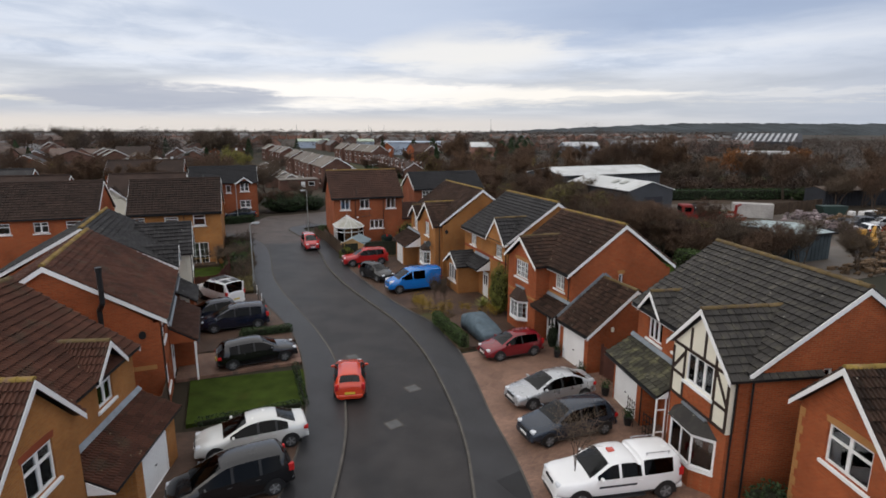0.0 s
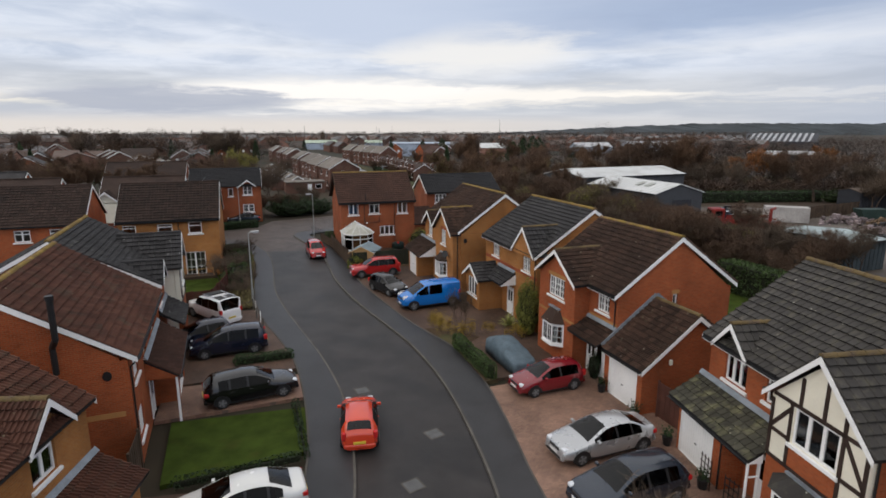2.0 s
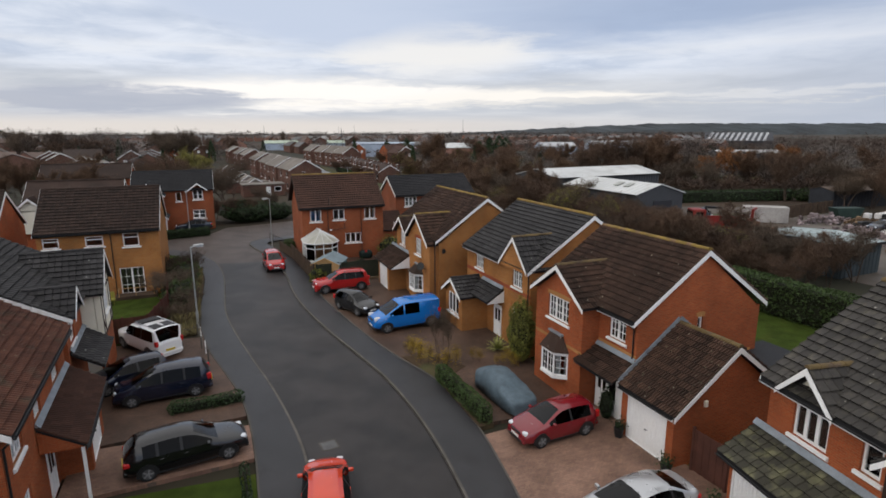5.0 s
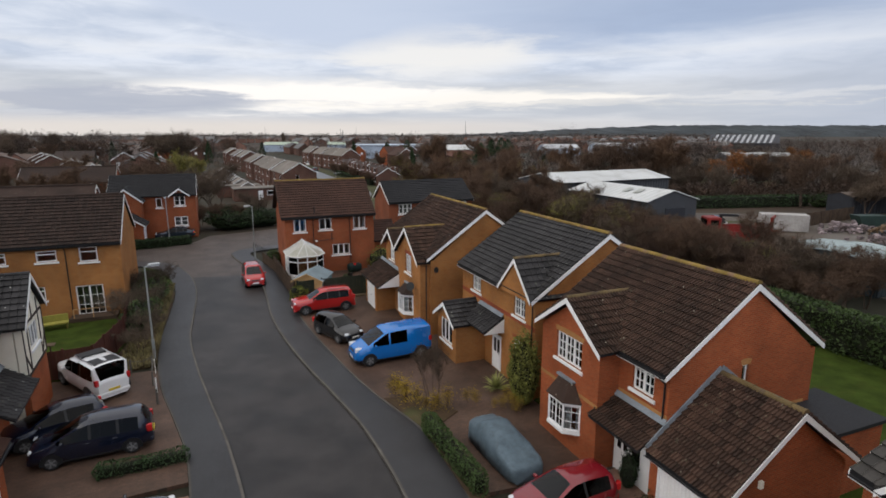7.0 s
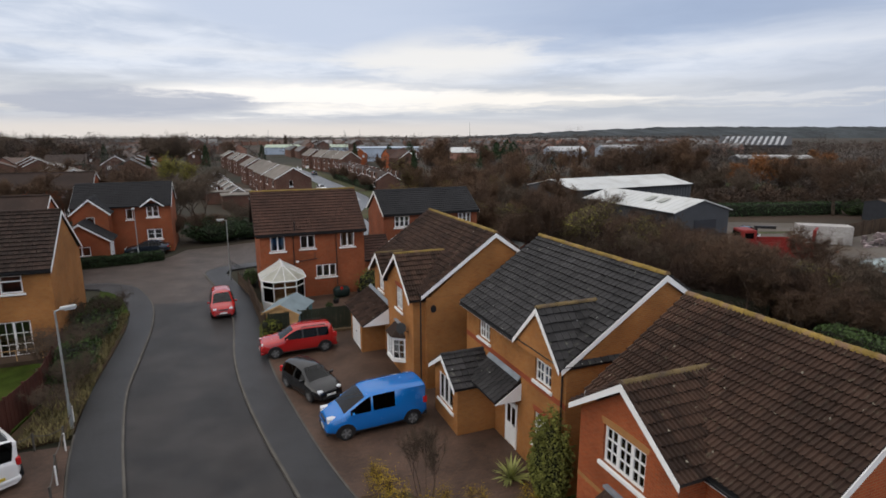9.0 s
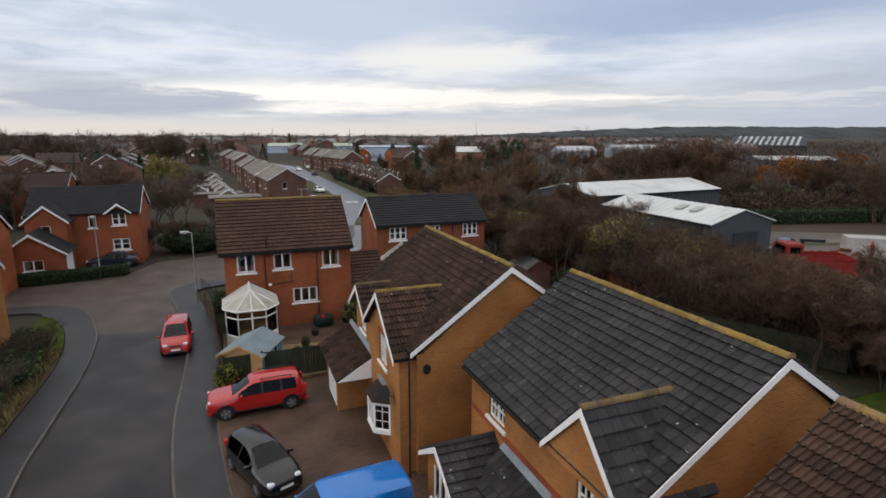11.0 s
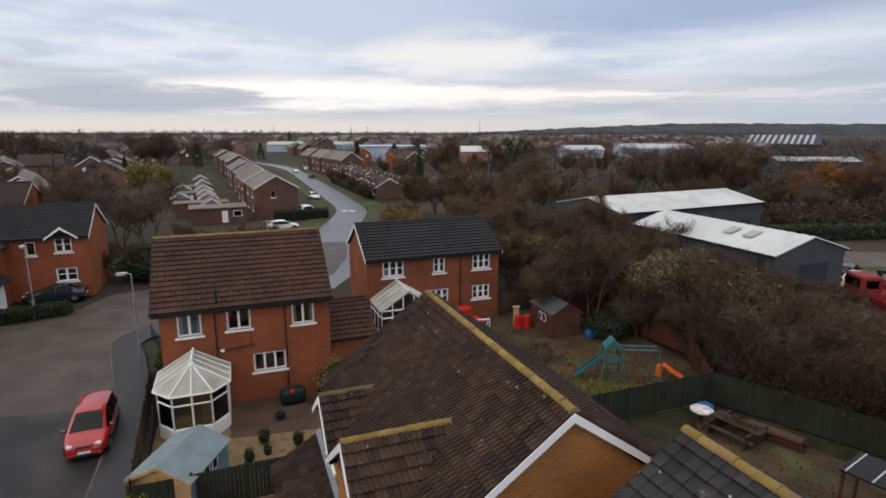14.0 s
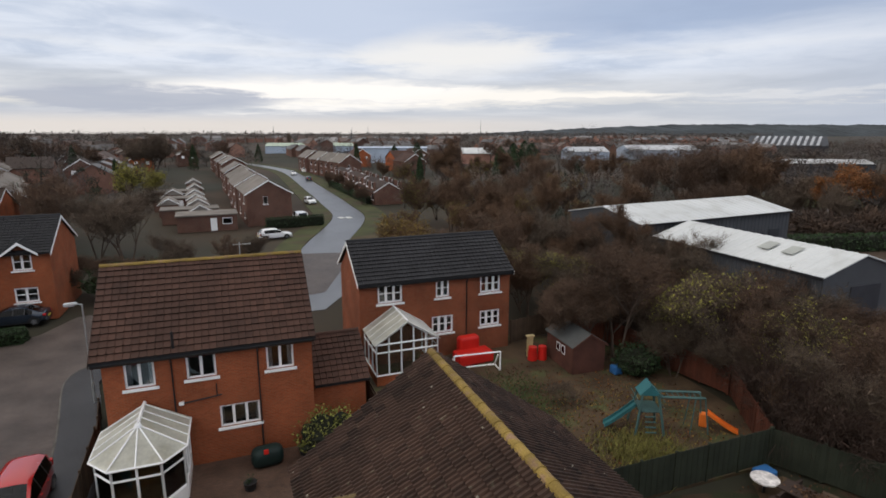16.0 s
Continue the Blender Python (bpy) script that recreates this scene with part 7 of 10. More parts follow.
def bush(m, rx, ry, hz, leafm, label, n=1500, size=0.07, name="bush", category="bush", group=""):
    """A rounded evergreen with a lumpy outline and gaps."""
    rng = random.Random(int(rx * 1000 + hz * 100))
    t = thing(name, m, label, category, group)
    b = bmesh.new()
    bmesh.ops.create_icosphere(b, subdivisions=3, radius=1.0)
    for v in b.verts:
        w = 0.78 + 0.25 * noise.noise(v.co * 2.3)
        v.co = Vector((v.co.x * rx * w, v.co.y * ry * w, max(0.0, (v.co.z * 0.5 + 0.5) * hz * w)))
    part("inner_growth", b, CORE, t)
    pts = []
    for _ in range(n):
        u = Vector((rng.gauss(0, 1), rng.gauss(0, 1), rng.gauss(0, 1))).normalized()
        w = 0.88 + 0.28 * noise.noise(u * 2.3) + rng.gauss(0, 0.06)
        pts.append(Vector((u.x * rx * w, u.y * ry * w, max(0.03, (u.z * 0.5 + 0.5) * hz * w))))
    part("leaves", leaf_quads(rng, pts, size), leafm, t)["kind"] = "stuff"
    return t


def tufts(name, region, n, h, material, label, seed=1, category="grass"):
    """Rough grass and low growth as blades."""
    rng = random.Random(seed)
    vs, fs = [], []
    for _ in range(n):
        x, y, z = region(rng)
        a, l = rng.uniform(0, math.tau), h * rng.uniform(0.5, 1.4)
        w = 0.02 * rng.uniform(0.7, 1.6)
        dx, dy = math.cos(a), math.sin(a)
        k = len(vs)
        vs += [(x - dy * w, y + dx * w, z), (x + dy * w, y - dx * w, z), (x + dx * l * 0.7, y + dy * l * 0.7, z + l)]
        fs.append((k, k + 1, k + 2))
    ob = part(name, (vs, [], fs), material)
    return tagged(ob, label, category, kind="stuff")


# the thicket behind the gardens
rng = random.Random(21)
spots = []


def scatter(n, x0, x1, y0, y1, gap, keep, kinds, group, label, smin=0.8, smax=1.2):
    got, tries = 0, 0
    while got < n and tries < n * 60:
        tries += 1
        x, y = rng.uniform(x0, x1), rng.uniform(y0, y1)
        if not keep(x, y) or any((x - a) ** 2 + (y - b) ** 2 < gap * gap for a, b in spots):
            continue
        spots.append((x, y))
        s = rng.uniform(smin, smax)
        bare_tree(rng.choice(kinds), pose(x, y, -0.08, 0, 0, rng.uniform(0, 360)) @ Matrix.Diagonal((s, s, s * rng.uniform(0.9, 1.1), 1)), label, group)
        got += 1


def clear(x, y):
    if x > 32 and y < 12.5:
        return False
    if 43 < x < 55 and 38 < y < 58:
        return False
    if 43 < x < 70 and 55 < y < 72:
        return False
    if x > 46 and 10 < y < 40:
        return False
    if x > 54 and 36 < y < 56:
        return False
    return True


def belt_east(x, y):
    edge = 34.5 if y < 14 else 34.5 - (y - 14) * 0.10
    return x > edge and clear(x, y)


TH = "trees of the thicket"
scatter(40, 32.5, 40, 19, 37, 1.0, lambda x, y: x > 34.2 - (y - 14) * 0.10, "abd", TH, "leafless brown shrub tree at the edge of the thicket", 0.5, 0.75)
scatter(40, 30, 46, 4, 44, 2.1, belt_east, "aabbdd", TH, "leafless brown tree of a dense thicket behind the gardens", 0.45, 0.72)
scatter(26, 27, 43, 42, 66, 2.4, lambda x, y: clear(x, y) and x > 27.5, "aabcd", TH, "leafless brown tree of a dense thicket behind the gardens", 0.6, 0.9)
scatter(34, 26, 60, 66, 105, 3.2, lambda x, y: clear(x, y) and x > 33 + (y - 66) * 0.02, "abccg", TH, "tall leafless tree in the belt beyond the houses", 0.7, 1.0)
scatter(34, 36, 120, 100, 175, 5.0, lambda x, y: True, "abccg", TH, "tall leafless tree in the belt beyond the houses", 0.8, 1.15)
scatter(30, 72, 145, 64, 105, 4.6, lambda x, y: not (116 < x < 142 and 88 < y < 110), "aabbc", TH, "tall leafless tree beyond the sheds", 0.8, 1.1)
scatter(44, 92, 175, -10, 66, 5.0, lambda x, y: True, "aabbc", TH, "tall leafless tree beyond the yard", 0.8, 1.15)
scatter(14, 46, 90, -12, 10, 4.0, lambda x, y: True, "abd", TH, "leafless tree beside the yard", 0.6, 0.9)
for x, y, k, s in ((33.5, 39.0, "e", 0.95), (36, 35.0, "e", 0.8), (31.5, 52.5, "e", 0.75), (30.0, 56.0, "e", 0.7), (27.2, 79, "g", 0.8), (33.2, 97, "g", 1.05), (38.5, 20, "e", 0.6)):
    bare_tree(k, pose(x, y, -0.06, 0, 0, x * 37) @ Matrix.Diagonal((s, s, s, 1)), "small tree with thinning yellow and orange autumn leaves", "trees with autumn leaves")
# trees west of the street and among the far gardens
scatter(30, -60, -2, 78, 130, 4.5, lambda x, y: not (-26 < x < 10 and 78 < y < 90) and not (x > -12 and y > 96), "abccg", "garden trees", "leafless garden tree among the far houses", 0.7, 1.1)
scatter(26, -120, -30, 40, 120, 6.0, lambda x, y: x < -48 or y > 90, "abcc", "garden trees", "leafless tree among the western houses", 0.7, 1.1)
scatter(5, -2, 12, 68, 80, 3.0, lambda x, y: x < 9, "abd", "garden trees", "leafless shrub tree behind the corner house", 0.45, 0.7)
scatter(9, 32.3, 34.6, 124, 182, 4.0, lambda x, y: True, "d", "garden trees", "leafless shrub tree before the bungalows", 0.5, 0.75)
scatter(5, -7, -1, 71, 76, 1.6, lambda x, y: True, "d", "garden trees", "leafless shrub beside the junction", 0.5, 0.6)

# shrubs near the road
bush(pose(-1.5, 71.0, -0.02), 4.2, 2.6, 3.2, LEAFG, "large dark evergreen shrubbery beside the junction", 5200, 0.11)
bush(pose(2.6, 72.0, -0.02), 2.6, 2.0, 2.6, LEAFG, "dark evergreen shrub beside the junction", 2600, 0.11)
bush(pose(1.35, 46.6, 0.1), 0.6, 1.6, 1.3, LEAFM, "green shrub beside the corner house", 1500, 0.07)
hedge(pose(33.4, 150, -0.02, 0, 0, 91), 44.0, 1.2, 1.5, LEAFG, "long dark hedge before the bungalows of the far street", 2600, 0.15)
hedge(pose(16.4, 104.6, -0.02, 0, 0, 4), 9.0, 1.2, 1.7, LEAFG, "dark hedge before the end of the terrace", 1500, 0.12)
hedge(pose(-11.5, 60.6, -0.02, 0, 0, 8), 9.0, 1.2, 1.0, LEAFG, "low dark hedge in front of the far house", size=0.09)
hedge(pose(31.7, 7.2, 0.04, 0, 0, -87), 15.0, 1.8, 2.6, LEAFM, "tall clipped green hedge at the end of the lawn", 9000, 0.10)
hedge(pose(4.6, 6.7, 0.12, 0, 0, 92), 5.4, 0.62, 0.85, LEAFM, "low clipped green hedge beside the drive", 3800, 0.05)
hedge(pose(-7.15, 10.75, 0.1, 0, 0, 2), 3.4, 0.6, 0.55, LEAFG, "low dark hedge between two drives", 1500, 0.05)
hedge(pose(1.95, 31.7, 0.1, 0, 0, 0), 1.5, 1.3, 1.3, mat("golden_privet_leaves", (0.12, 0.13, 0.02), 0.7, 0.25, 0.6, 5, 0, rnd=0.5), "clipped green and yellow shrub at the fence corner", 1800, 0.05, 0.5, "bush", "bush")
hedge(pose(-5.75, 2.3, 0.12, 0, 0, 91), 5.2, 0.35, 0.28, LEAFG, "narrow green edge along the lawn", 900, 0.045)
hedge(pose(-8.3, -0.55, 0.12, 0, 0, 4), 5.0, 0.4, 0.4, LEAFG, "low green hedge along the lawn", 900, 0.05)
LEAFC = mat("olive_climber_leaves", (0.115, 0.118, 0.026), 0.8, 0.25, 0.6, 5, 0, rnd=0.45)
bush(pose(9.75, 9.75, 0.1), 0.7, 0.95, 3.7, LEAFC, "olive-green climber against the house wall", 6000, 0.065)
bush(pose(10.05, 2.45, 0.1), 0.36, 0.36, 1.6, LEAFG, "small dark potted conifer beside the door", 700, 0.045)
bush(pose(11.0, 38.9, 0.1), 1.6, 1.1, 2.5, LEAFC, "olive green shrub behind the corner house", 1500, 0.07)
bush(pose(30.3, 41.2, 0.1), 1.5, 1.4, 1.9, LEAFG, "green laurel bush beside the garden shed", 1600, 0.09)
bare_tree("shrub", pose(23.8, 39.2, 0.09) @ Matrix.Diagonal((0.55, 0.55, 0.5, 1)), "low leafless dark shrub in the garden", "", name="shrub")
bush(pose(8.9, -14.4, 0.1), 1.0, 0.9, 1.5, LEAFG, "dark shrub at the foot of the house", 900, 0.07)
bush(pose(-9.2, 30, 0.12), 1.3, 3.2, 1.7, LEAFM, "bank of olive green shrubs beside the pavement", 2600, 0.08)
bush(pose(-9.7, 40.6, 0.12), 1.2, 2.0, 1.4, LEAFM, "olive green shrub beside the corner lawn", 1800, 0.08)
bush(pose(-9.3, 36, 0.12), 1.5, 3.4, 1.9, LEAFM, "bank of olive and brown shrubs beside the pavement", 2600, 0.08)
for x, y, s in ((-9.0, 24.5, 0.7), (-8.8, 27.2, 0.8), (-9.3, 33.0, 0.9), (-9.0, 39.0, 0.9), (-10.2, 31.0, 1.0), (-10.0, 37.0, 1.0)):
    bare_tree("shrub", pose(x, y, 0.1, 0, 0, x * 55) @ Matrix.Diagonal((s, s, s, 1)), "leafless brown shrub on the bank", "shrubs on the bank", name="shrub")
tufts("bank_grass", lambda r: (r.uniform(-9.6, -7.7), r.uniform(21.5, 40.5), 0.12), 4600, 0.35, GRASS, "dry rough grass on the bank beside the pavement", 5)
bare_tree("shrub", pose(5.75, 11.9, 0.12) @ Matrix.Diagonal((0.48, 0.48, 1.15, 1)), "leafless grey shrub beside the drive", "", name="shrub")
bare_tree("sapling", pose(3.3, -10.6, 0.1) @ Matrix.Diagonal((1.15, 1.15, 1.2, 1)), "thin leafless sapling at the edge of the drive", "", name="tree")
for x, y, s in ((5.75, 10.7, 0.75), (4.3, 12.5, 0.8), (4.5, 11.6, 0.85), (5.2, 10.6, 0.6), (4.2, 13.3, 0.6), (7.3, 10.6, 0.55)):
    bare_tree("yellow_shrub", pose(x, y, 0.12, 0, 0, x * 71) @ Matrix.Diagonal((s * 0.6, s * 0.6, s, 1)), "small shrub with yellow leaves in the bed", "yellow shrubs", name="shrub")
for x, y, s in ((9.05, 10.0, 0.5), (8.4, 9.8, 0.4), (9.0, 9.2, 0.5)):
    bare_tree("yellow_shrub", pose(x, y, 0.12, 0, 0, x * 91) @ Matrix.Diagonal((s * 0.7, s * 0.7, s, 1)), "small yellow-leaved shrub below the wall", "yellow shrubs", name="shrub")


def spiky(m, label, n=46, l=0.8):
    t = thing("yucca", m, label, "plant")
    r = random.Random(9)
    vs, fs = [], []
    for _ in range(n):
        a, e = r.uniform(0, math.tau), r.uniform(0.25, 1.3)
        d = Vector((math.cos(a) * math.cos(e), math.sin(a) * math.cos(e), math.sin(e)))
        s = Vector((-math.sin(a), math.cos(a), 0)) * 0.035
        k = len(vs)
        q = d * l * r.uniform(0.7, 1.1)
        vs += [tuple(-s), tuple(s), tuple(q * 0.6 + s), tuple(q * 0.6 - s), tuple(q - Vector((0, 0, 0.1)))]
        fs += [(k, k + 1, k + 2, k + 3), (k + 3, k + 2, k + 4)]
    part("leaves", (vs, [], fs), mat("pale_yucca_leaves", (0.26, 0.27, 0.09), 0.6, 0.2, 0.5, 5, 0, rnd=0.3), t)


spiky(pose(9.25, 11.7, 0.13), "spiky yellow-green yucca below the window", 90, 1.05)

for x, y, k, z in ((42.0, 46.0, "b", 0.80), (43.0, 50.6, "b", 0.9), (43.6, 53.2, "d", 0.95), (42.2, 55.0, "b", 0.9)):
    bare_tree(k, pose(x, y, 0.0, 0, 0, y * 53) @ Matrix.Diagonal((z * 0.8, z * 0.8, z, 1)), "slender leafless tree before the steel sheds", TH, name="tree")

# far woods and hedgerows up to the horizon
def sprays(r, spots, per, length, width):
    """Bare crowns as many slender twigs that rise and fan out from each trunk."""
    vs, fs = [], []
    for x, y, h, w in spots:
        lean = (r.gauss(0, 0.4), r.gauss(0, 0.4))
        lobes = [(r.gauss(0, 0.33) * w, r.gauss(0, 0.33) * w, h * r.uniform(0.38, 0.78), r.uniform(0.5, 1.0)) for _ in range(5)]
        for k in range(per):
            lx, ly, lz, lr = lobes[k % 5]
            ux, uy, uz = r.gauss(0, 1), r.gauss(0, 1), r.gauss(0, 1)
            q = r.random() ** 0.45 / max(0.2, math.sqrt(ux * ux + uy * uy + uz * uz)) * lr * w * 0.42
            px, py, pz = lx + lean[0] + ux * q, ly + lean[1] + uy * q, max(0.2, lz + uz * q * 0.9)
            dx, dy, dz = px + r.gauss(0, w * 0.35), py + r.gauss(0, w * 0.35), (pz - h * 0.42) * 0.8 + r.gauss(0.06 * h, h * 0.16)
            n = length * r.uniform(0.5, 1.3) / max(0.3, math.sqrt(dx * dx + dy * dy + dz * dz))
            a = r.uniform(0, math.tau)
            s, b = width * r.uniform(0.5, 1.4), len(vs)
            sx, sy, sz = math.cos(a) * s, math.sin(a) * s, r.uniform(-0.4, 0.4) * s
            vs += [(x + px - sx, y + py - sy, pz - sz), (x + px + sx, y + py + sy, pz + sz), (x + px + dx * n, y + py + dy * n, min(pz + dz * n, h * 1.08))]
            fs.append((b, b + 1, b + 2))
        b = len(vs)
        g = 0.02 * h
        vs += [(x - g, y, 0), (x + g, y, 0), (x + lean[0], y + lean[1], h * 0.7), (x, y - g, 0), (x, y + g, 0)]
        fs += [(b, b + 1, b + 2), (b + 3, b + 4, b + 2)]
    return vs, [], fs


def open_land(x, y):
    if (55 < x < 140 and 205 < y < 300) or (165 < x < 262 and 225 < y < 295):
        return True
    if y > 96 and abs(x - (24 + (y - 96) * 0.03)) < 13:
        return True
    if -14 < x < 20 and 84 < y < 262:
        return True
    if 31 < x < 52 and 122 < y < 280:
        return True
    if 40 < x < 92 and 5 < y < 73:
        return True
    return (x < 46 and y < 95) or (-60 < x < -5 and y < 84)


r = random.Random(31)
woods = {"brown": [], "grey": [], "russet": [], "evergreen": []}
middle = {"brown": [], "grey": [], "russet": []}
far = {"brown": [], "grey": []}
tall = {"brown": [], "grey": []}
for _ in range(1050):
    y = 66 + 260 * r.random() ** 1.3
    x = y * 0.35 + r.uniform(-0.85, 0.85) * (y + 40)
    if not open_land(x, y):
        woods[r.choice(("brown", "brown", "grey", "grey", "grey", "russet", "evergreen"))].append((x, y, r.choice((3.0, 4.5, 6.0, 7.5)) * r.uniform(0.8, 1.25), r.uniform(3.5, 6.0)))
for _ in range(150):
    x, y = r.uniform(100, 250), r.uniform(-30, 95)
    woods[r.choice(("brown", "brown", "grey", "russet"))].append((x, y, r.uniform(1.8, 4.6), r.uniform(3.5, 6.0)))
for _ in range(150):
    x = r.uniform(70, 128)
    woods[r.choice(("brown", "russet", "russet"))].append((x, 66 - (x - 84) * 0.22 + 16 * r.random() ** 1.5, r.uniform(2.0, 4.6), r.uniform(3.0, 5.0)))
for _ in range(420):
    x, y = r.uniform(150, 480), r.uniform(-20, 240)
    woods[r.choice(("brown", "brown", "grey", "russet"))].append((x, y, r.uniform(3.5, 7.5), r.uniform(6, 10)))
for _ in range(1300):
    x, y = r.uniform(230, 900), r.uniform(-150, 430)
    middle[r.choice(("brown", "brown", "russet"))].append((x, y, r.uniform(3, 8.5), r.uniform(7, 13)))
for _ in range(1250):
    y = 280 + 800 * r.random() ** 1.4
    x = y * 0.30 + r.uniform(-0.85, 0.85) * (y + 40)
    if not open_land(x, y):
        middle[r.choice(("brown", "grey", "grey", "russet"))].append((x, y, r.choice((4.0, 5.5, 7.0, 10.0)) * r.uniform(0.8, 1.15), r.uniform(7, 13)))
for spot in ((403, 566, 26.5, 22), (82, 220, 15.6, 11), (86.5, 218, 14.4, 10)):
    tall["grey"].append(spot)
for spot in ((104, 102, 14.3, 13), (108, 98, 13.6, 13), (98, 91, 12.6, 11), (113, 104, 13.0, 12), (91, 99, 12.0, 11), (101, 110, 13.6, 12)):
    tall["brown"].append(spot)
for _ in range(46):
    x, y = r.choice(((r.uniform(-200, -20), r.uniform(130, 300)), (r.uniform(-330, -20), r.uniform(200, 420)), (r.uniform(-120, 10), r.uniform(260, 460)), (r.uniform(150, 420), r.uniform(220, 480)), (r.uniform(60, 160), r.uniform(260, 400))))
    if not open_land(x, y):
        tall[r.choice(("brown", "grey"))].append((x, y, r.uniform(12.5, 17.5), r.uniform(8, 13)))
for _ in range(18):
    x, y = r.uniform(-170, -8), r.uniform(140, 330)
    if not open_land(x, y):
        tall[r.choice(("brown", "grey"))].append((x, y, r.uniform(11.0, 17.0), r.uniform(8, 12)))
for _ in range(75):
    x, y = r.uniform(105, 290), r.uniform(50, 230)
    tall[r.choice(("brown", "brown", "grey"))].append((x, y, r.uniform(8.5, 13.0), r.uniform(8, 13)))
for _ in range(1100):
    y = 900 + 1700 * r.random()
    x = y * 0.30 + r.uniform(-0.9, 0.9) * y
    far[r.choice(("brown", "grey"))].append((x, y, r.uniform(6, 12.0), r.uniform(18, 34)))
LITTER = mat("brown_fallen_leaves", (0.10, 0.055, 0.03), 0.9, 0.3, 1, 6, 0, rnd=0.5)
spots_ = []
for _ in range(280):
    y = 18.5 + 31 * r.random() ** 1.25
    edge = 29.6 + (31.3 - y) * 0.472 if y < 31.3 else (29.6 + (y - 31.5) * 0.65 if y < 37 else 33.2 - (y - 37) * 0.16)
    spots_.append((edge + 0.7 + 4.5 * r.random() ** 1.4, y, r.uniform(2.4, 4.8), r.uniform(1.5, 2.4)))
# Stem colour darkened to paint the shade low in the thicket.
ug = part("undergrowth", sprays(r, spots_, 330, 0.8, 0.016), mat("shade_tinted_bramble_stems", (0.043, 0.027, 0.020), 0.95, 0.25, 0.3, 3, 0, rnd=0.4))
tagged(ug, "dense brown brambles and saplings at the foot of the thicket", "undergrowth", kind="stuff")
# Brown and grey tints shifted towards grey, painting distance haze into the colour.
WOODM = {"evergreen": mat("far_evergreen_trees", (0.022, 0.034, 0.018), 0.9, 0.35, 0.05, 0.4, 0, rnd=0.2), "brown": mat("far_brown_woods", (0.064, 0.047, 0.038), 0.95, 0.35, 0.05, 0.4, 0, rnd=0.2), "grey": mat("far_haze_grey_woods", (0.090, 0.077, 0.070), 0.95, 0.35, 0.05, 0.4, 0, rnd=0.2), "russet": mat("far_russet_woods", (0.066, 0.042, 0.029), 0.95, 0.35, 0.05, 0.4, 0, rnd=0.2)}
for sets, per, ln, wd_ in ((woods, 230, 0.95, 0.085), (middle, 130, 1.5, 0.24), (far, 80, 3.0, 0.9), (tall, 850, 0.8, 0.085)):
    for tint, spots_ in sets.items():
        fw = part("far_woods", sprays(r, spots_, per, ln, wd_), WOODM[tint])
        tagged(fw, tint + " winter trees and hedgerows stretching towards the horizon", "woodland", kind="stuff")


def conifer(x, y, h, w, label="tall dark conifer among the far gardens"):
    """A dense dark spire of drooping sprays round a straight trunk."""
    rr = random.Random(int(x * 7 + y))
    t = thing("conifer", pose(x, y, -0.05), label, "tree", "dark conifers")
    b = bmesh.new()
    bar(b, (0, 0, 0), (0, 0, h * 0.95), 0.16, 0.03, n=6)
    part("trunk", b, BARK, t)
    pts = []
    for _ in range(1500):
        k = rr.random() ** 0.8
        a = rr.uniform(0, math.tau)
        q = w * (1 - k) ** 0.7 * (0.55 + 0.45 * rr.random()) * (0.85 + 0.3 * noise.noise(Vector((math.cos(a) * 1.5, math.sin(a) * 1.5, k * 6))))
        pts.append((math.cos(a) * q, math.sin(a) * q, 0.4 + k * (h - 0.4)))
    part("crown", leaf_quads(rr, pts, 0.24), LEAFG, t)["kind"] = "stuff"


for x, y, h, w in ((-35.3, 204, 11, 2.6), (-52, 230, 8, 2.4), (47, 134, 9.5, 2.0), (53.6, 232, 10.5, 2.6), (43.5, 128, 6.5, 1.6), (-62, 150, 9, 2.2), (-20, 176, 8, 2.0), (-84, 210, 10, 2.6), (-6, 250, 10, 2.8), (20, 300, 9, 3.0), (-44, 140, 6, 2.4), (-28, 98, 5.5, 1.8), (94, 178, 10.5, 3.0), (98, 180, 9, 3.0), (90.5, 182, 9.5, 3.0)):
    conifer(x, y, h, w)
for x, y, h, w in ((70.4, 237, 9.5, 5.0), (79.2, 234, 10.5, 5.5), (103, 195, 11.0, 7.0), (107, 194, 11.8, 7.5), (111, 196, 11.0, 7.0), (100, 199, 9.5, 6.0)):
    conifer(x, y, h, w, "dark evergreen tree before the distant trading units")
for x, y, h in ((-116, 398, 21), (-74, 286, 18.5), (-68, 289, 17.5), (-82, 282, 16.5), (-21.8, 294, 18.2), (-27, 286, 16.8), (-31, 292, 15.5), (55.9, 512, 19.6), (-53, 249, 14.5), (-46, 251, 14.2), (-60, 232, 13), (-98, 262, 15.5), (-36, 226, 13.2), (-8, 262, 13.5), (3, 300, 14), (112, 330, 15), (140, 352, 15.5), (172, 330, 14.5), (120, 250, 13.5), (-110, 300, 16)):
    h *= 0.9
    w = h / 8.6
    bare_tree("b" if h > 15 else "a", pose(x, y, -0.06, 0, 0, x * 37) @ Matrix.Diagonal((w * (0.4 if x == 55.9 else 1.0), w * (0.4 if x == 55.9 else 1.0), w * (1.0 if h > 15 else 0.88), 1)), "tall bare tree standing out against the sky", "tall bare trees")
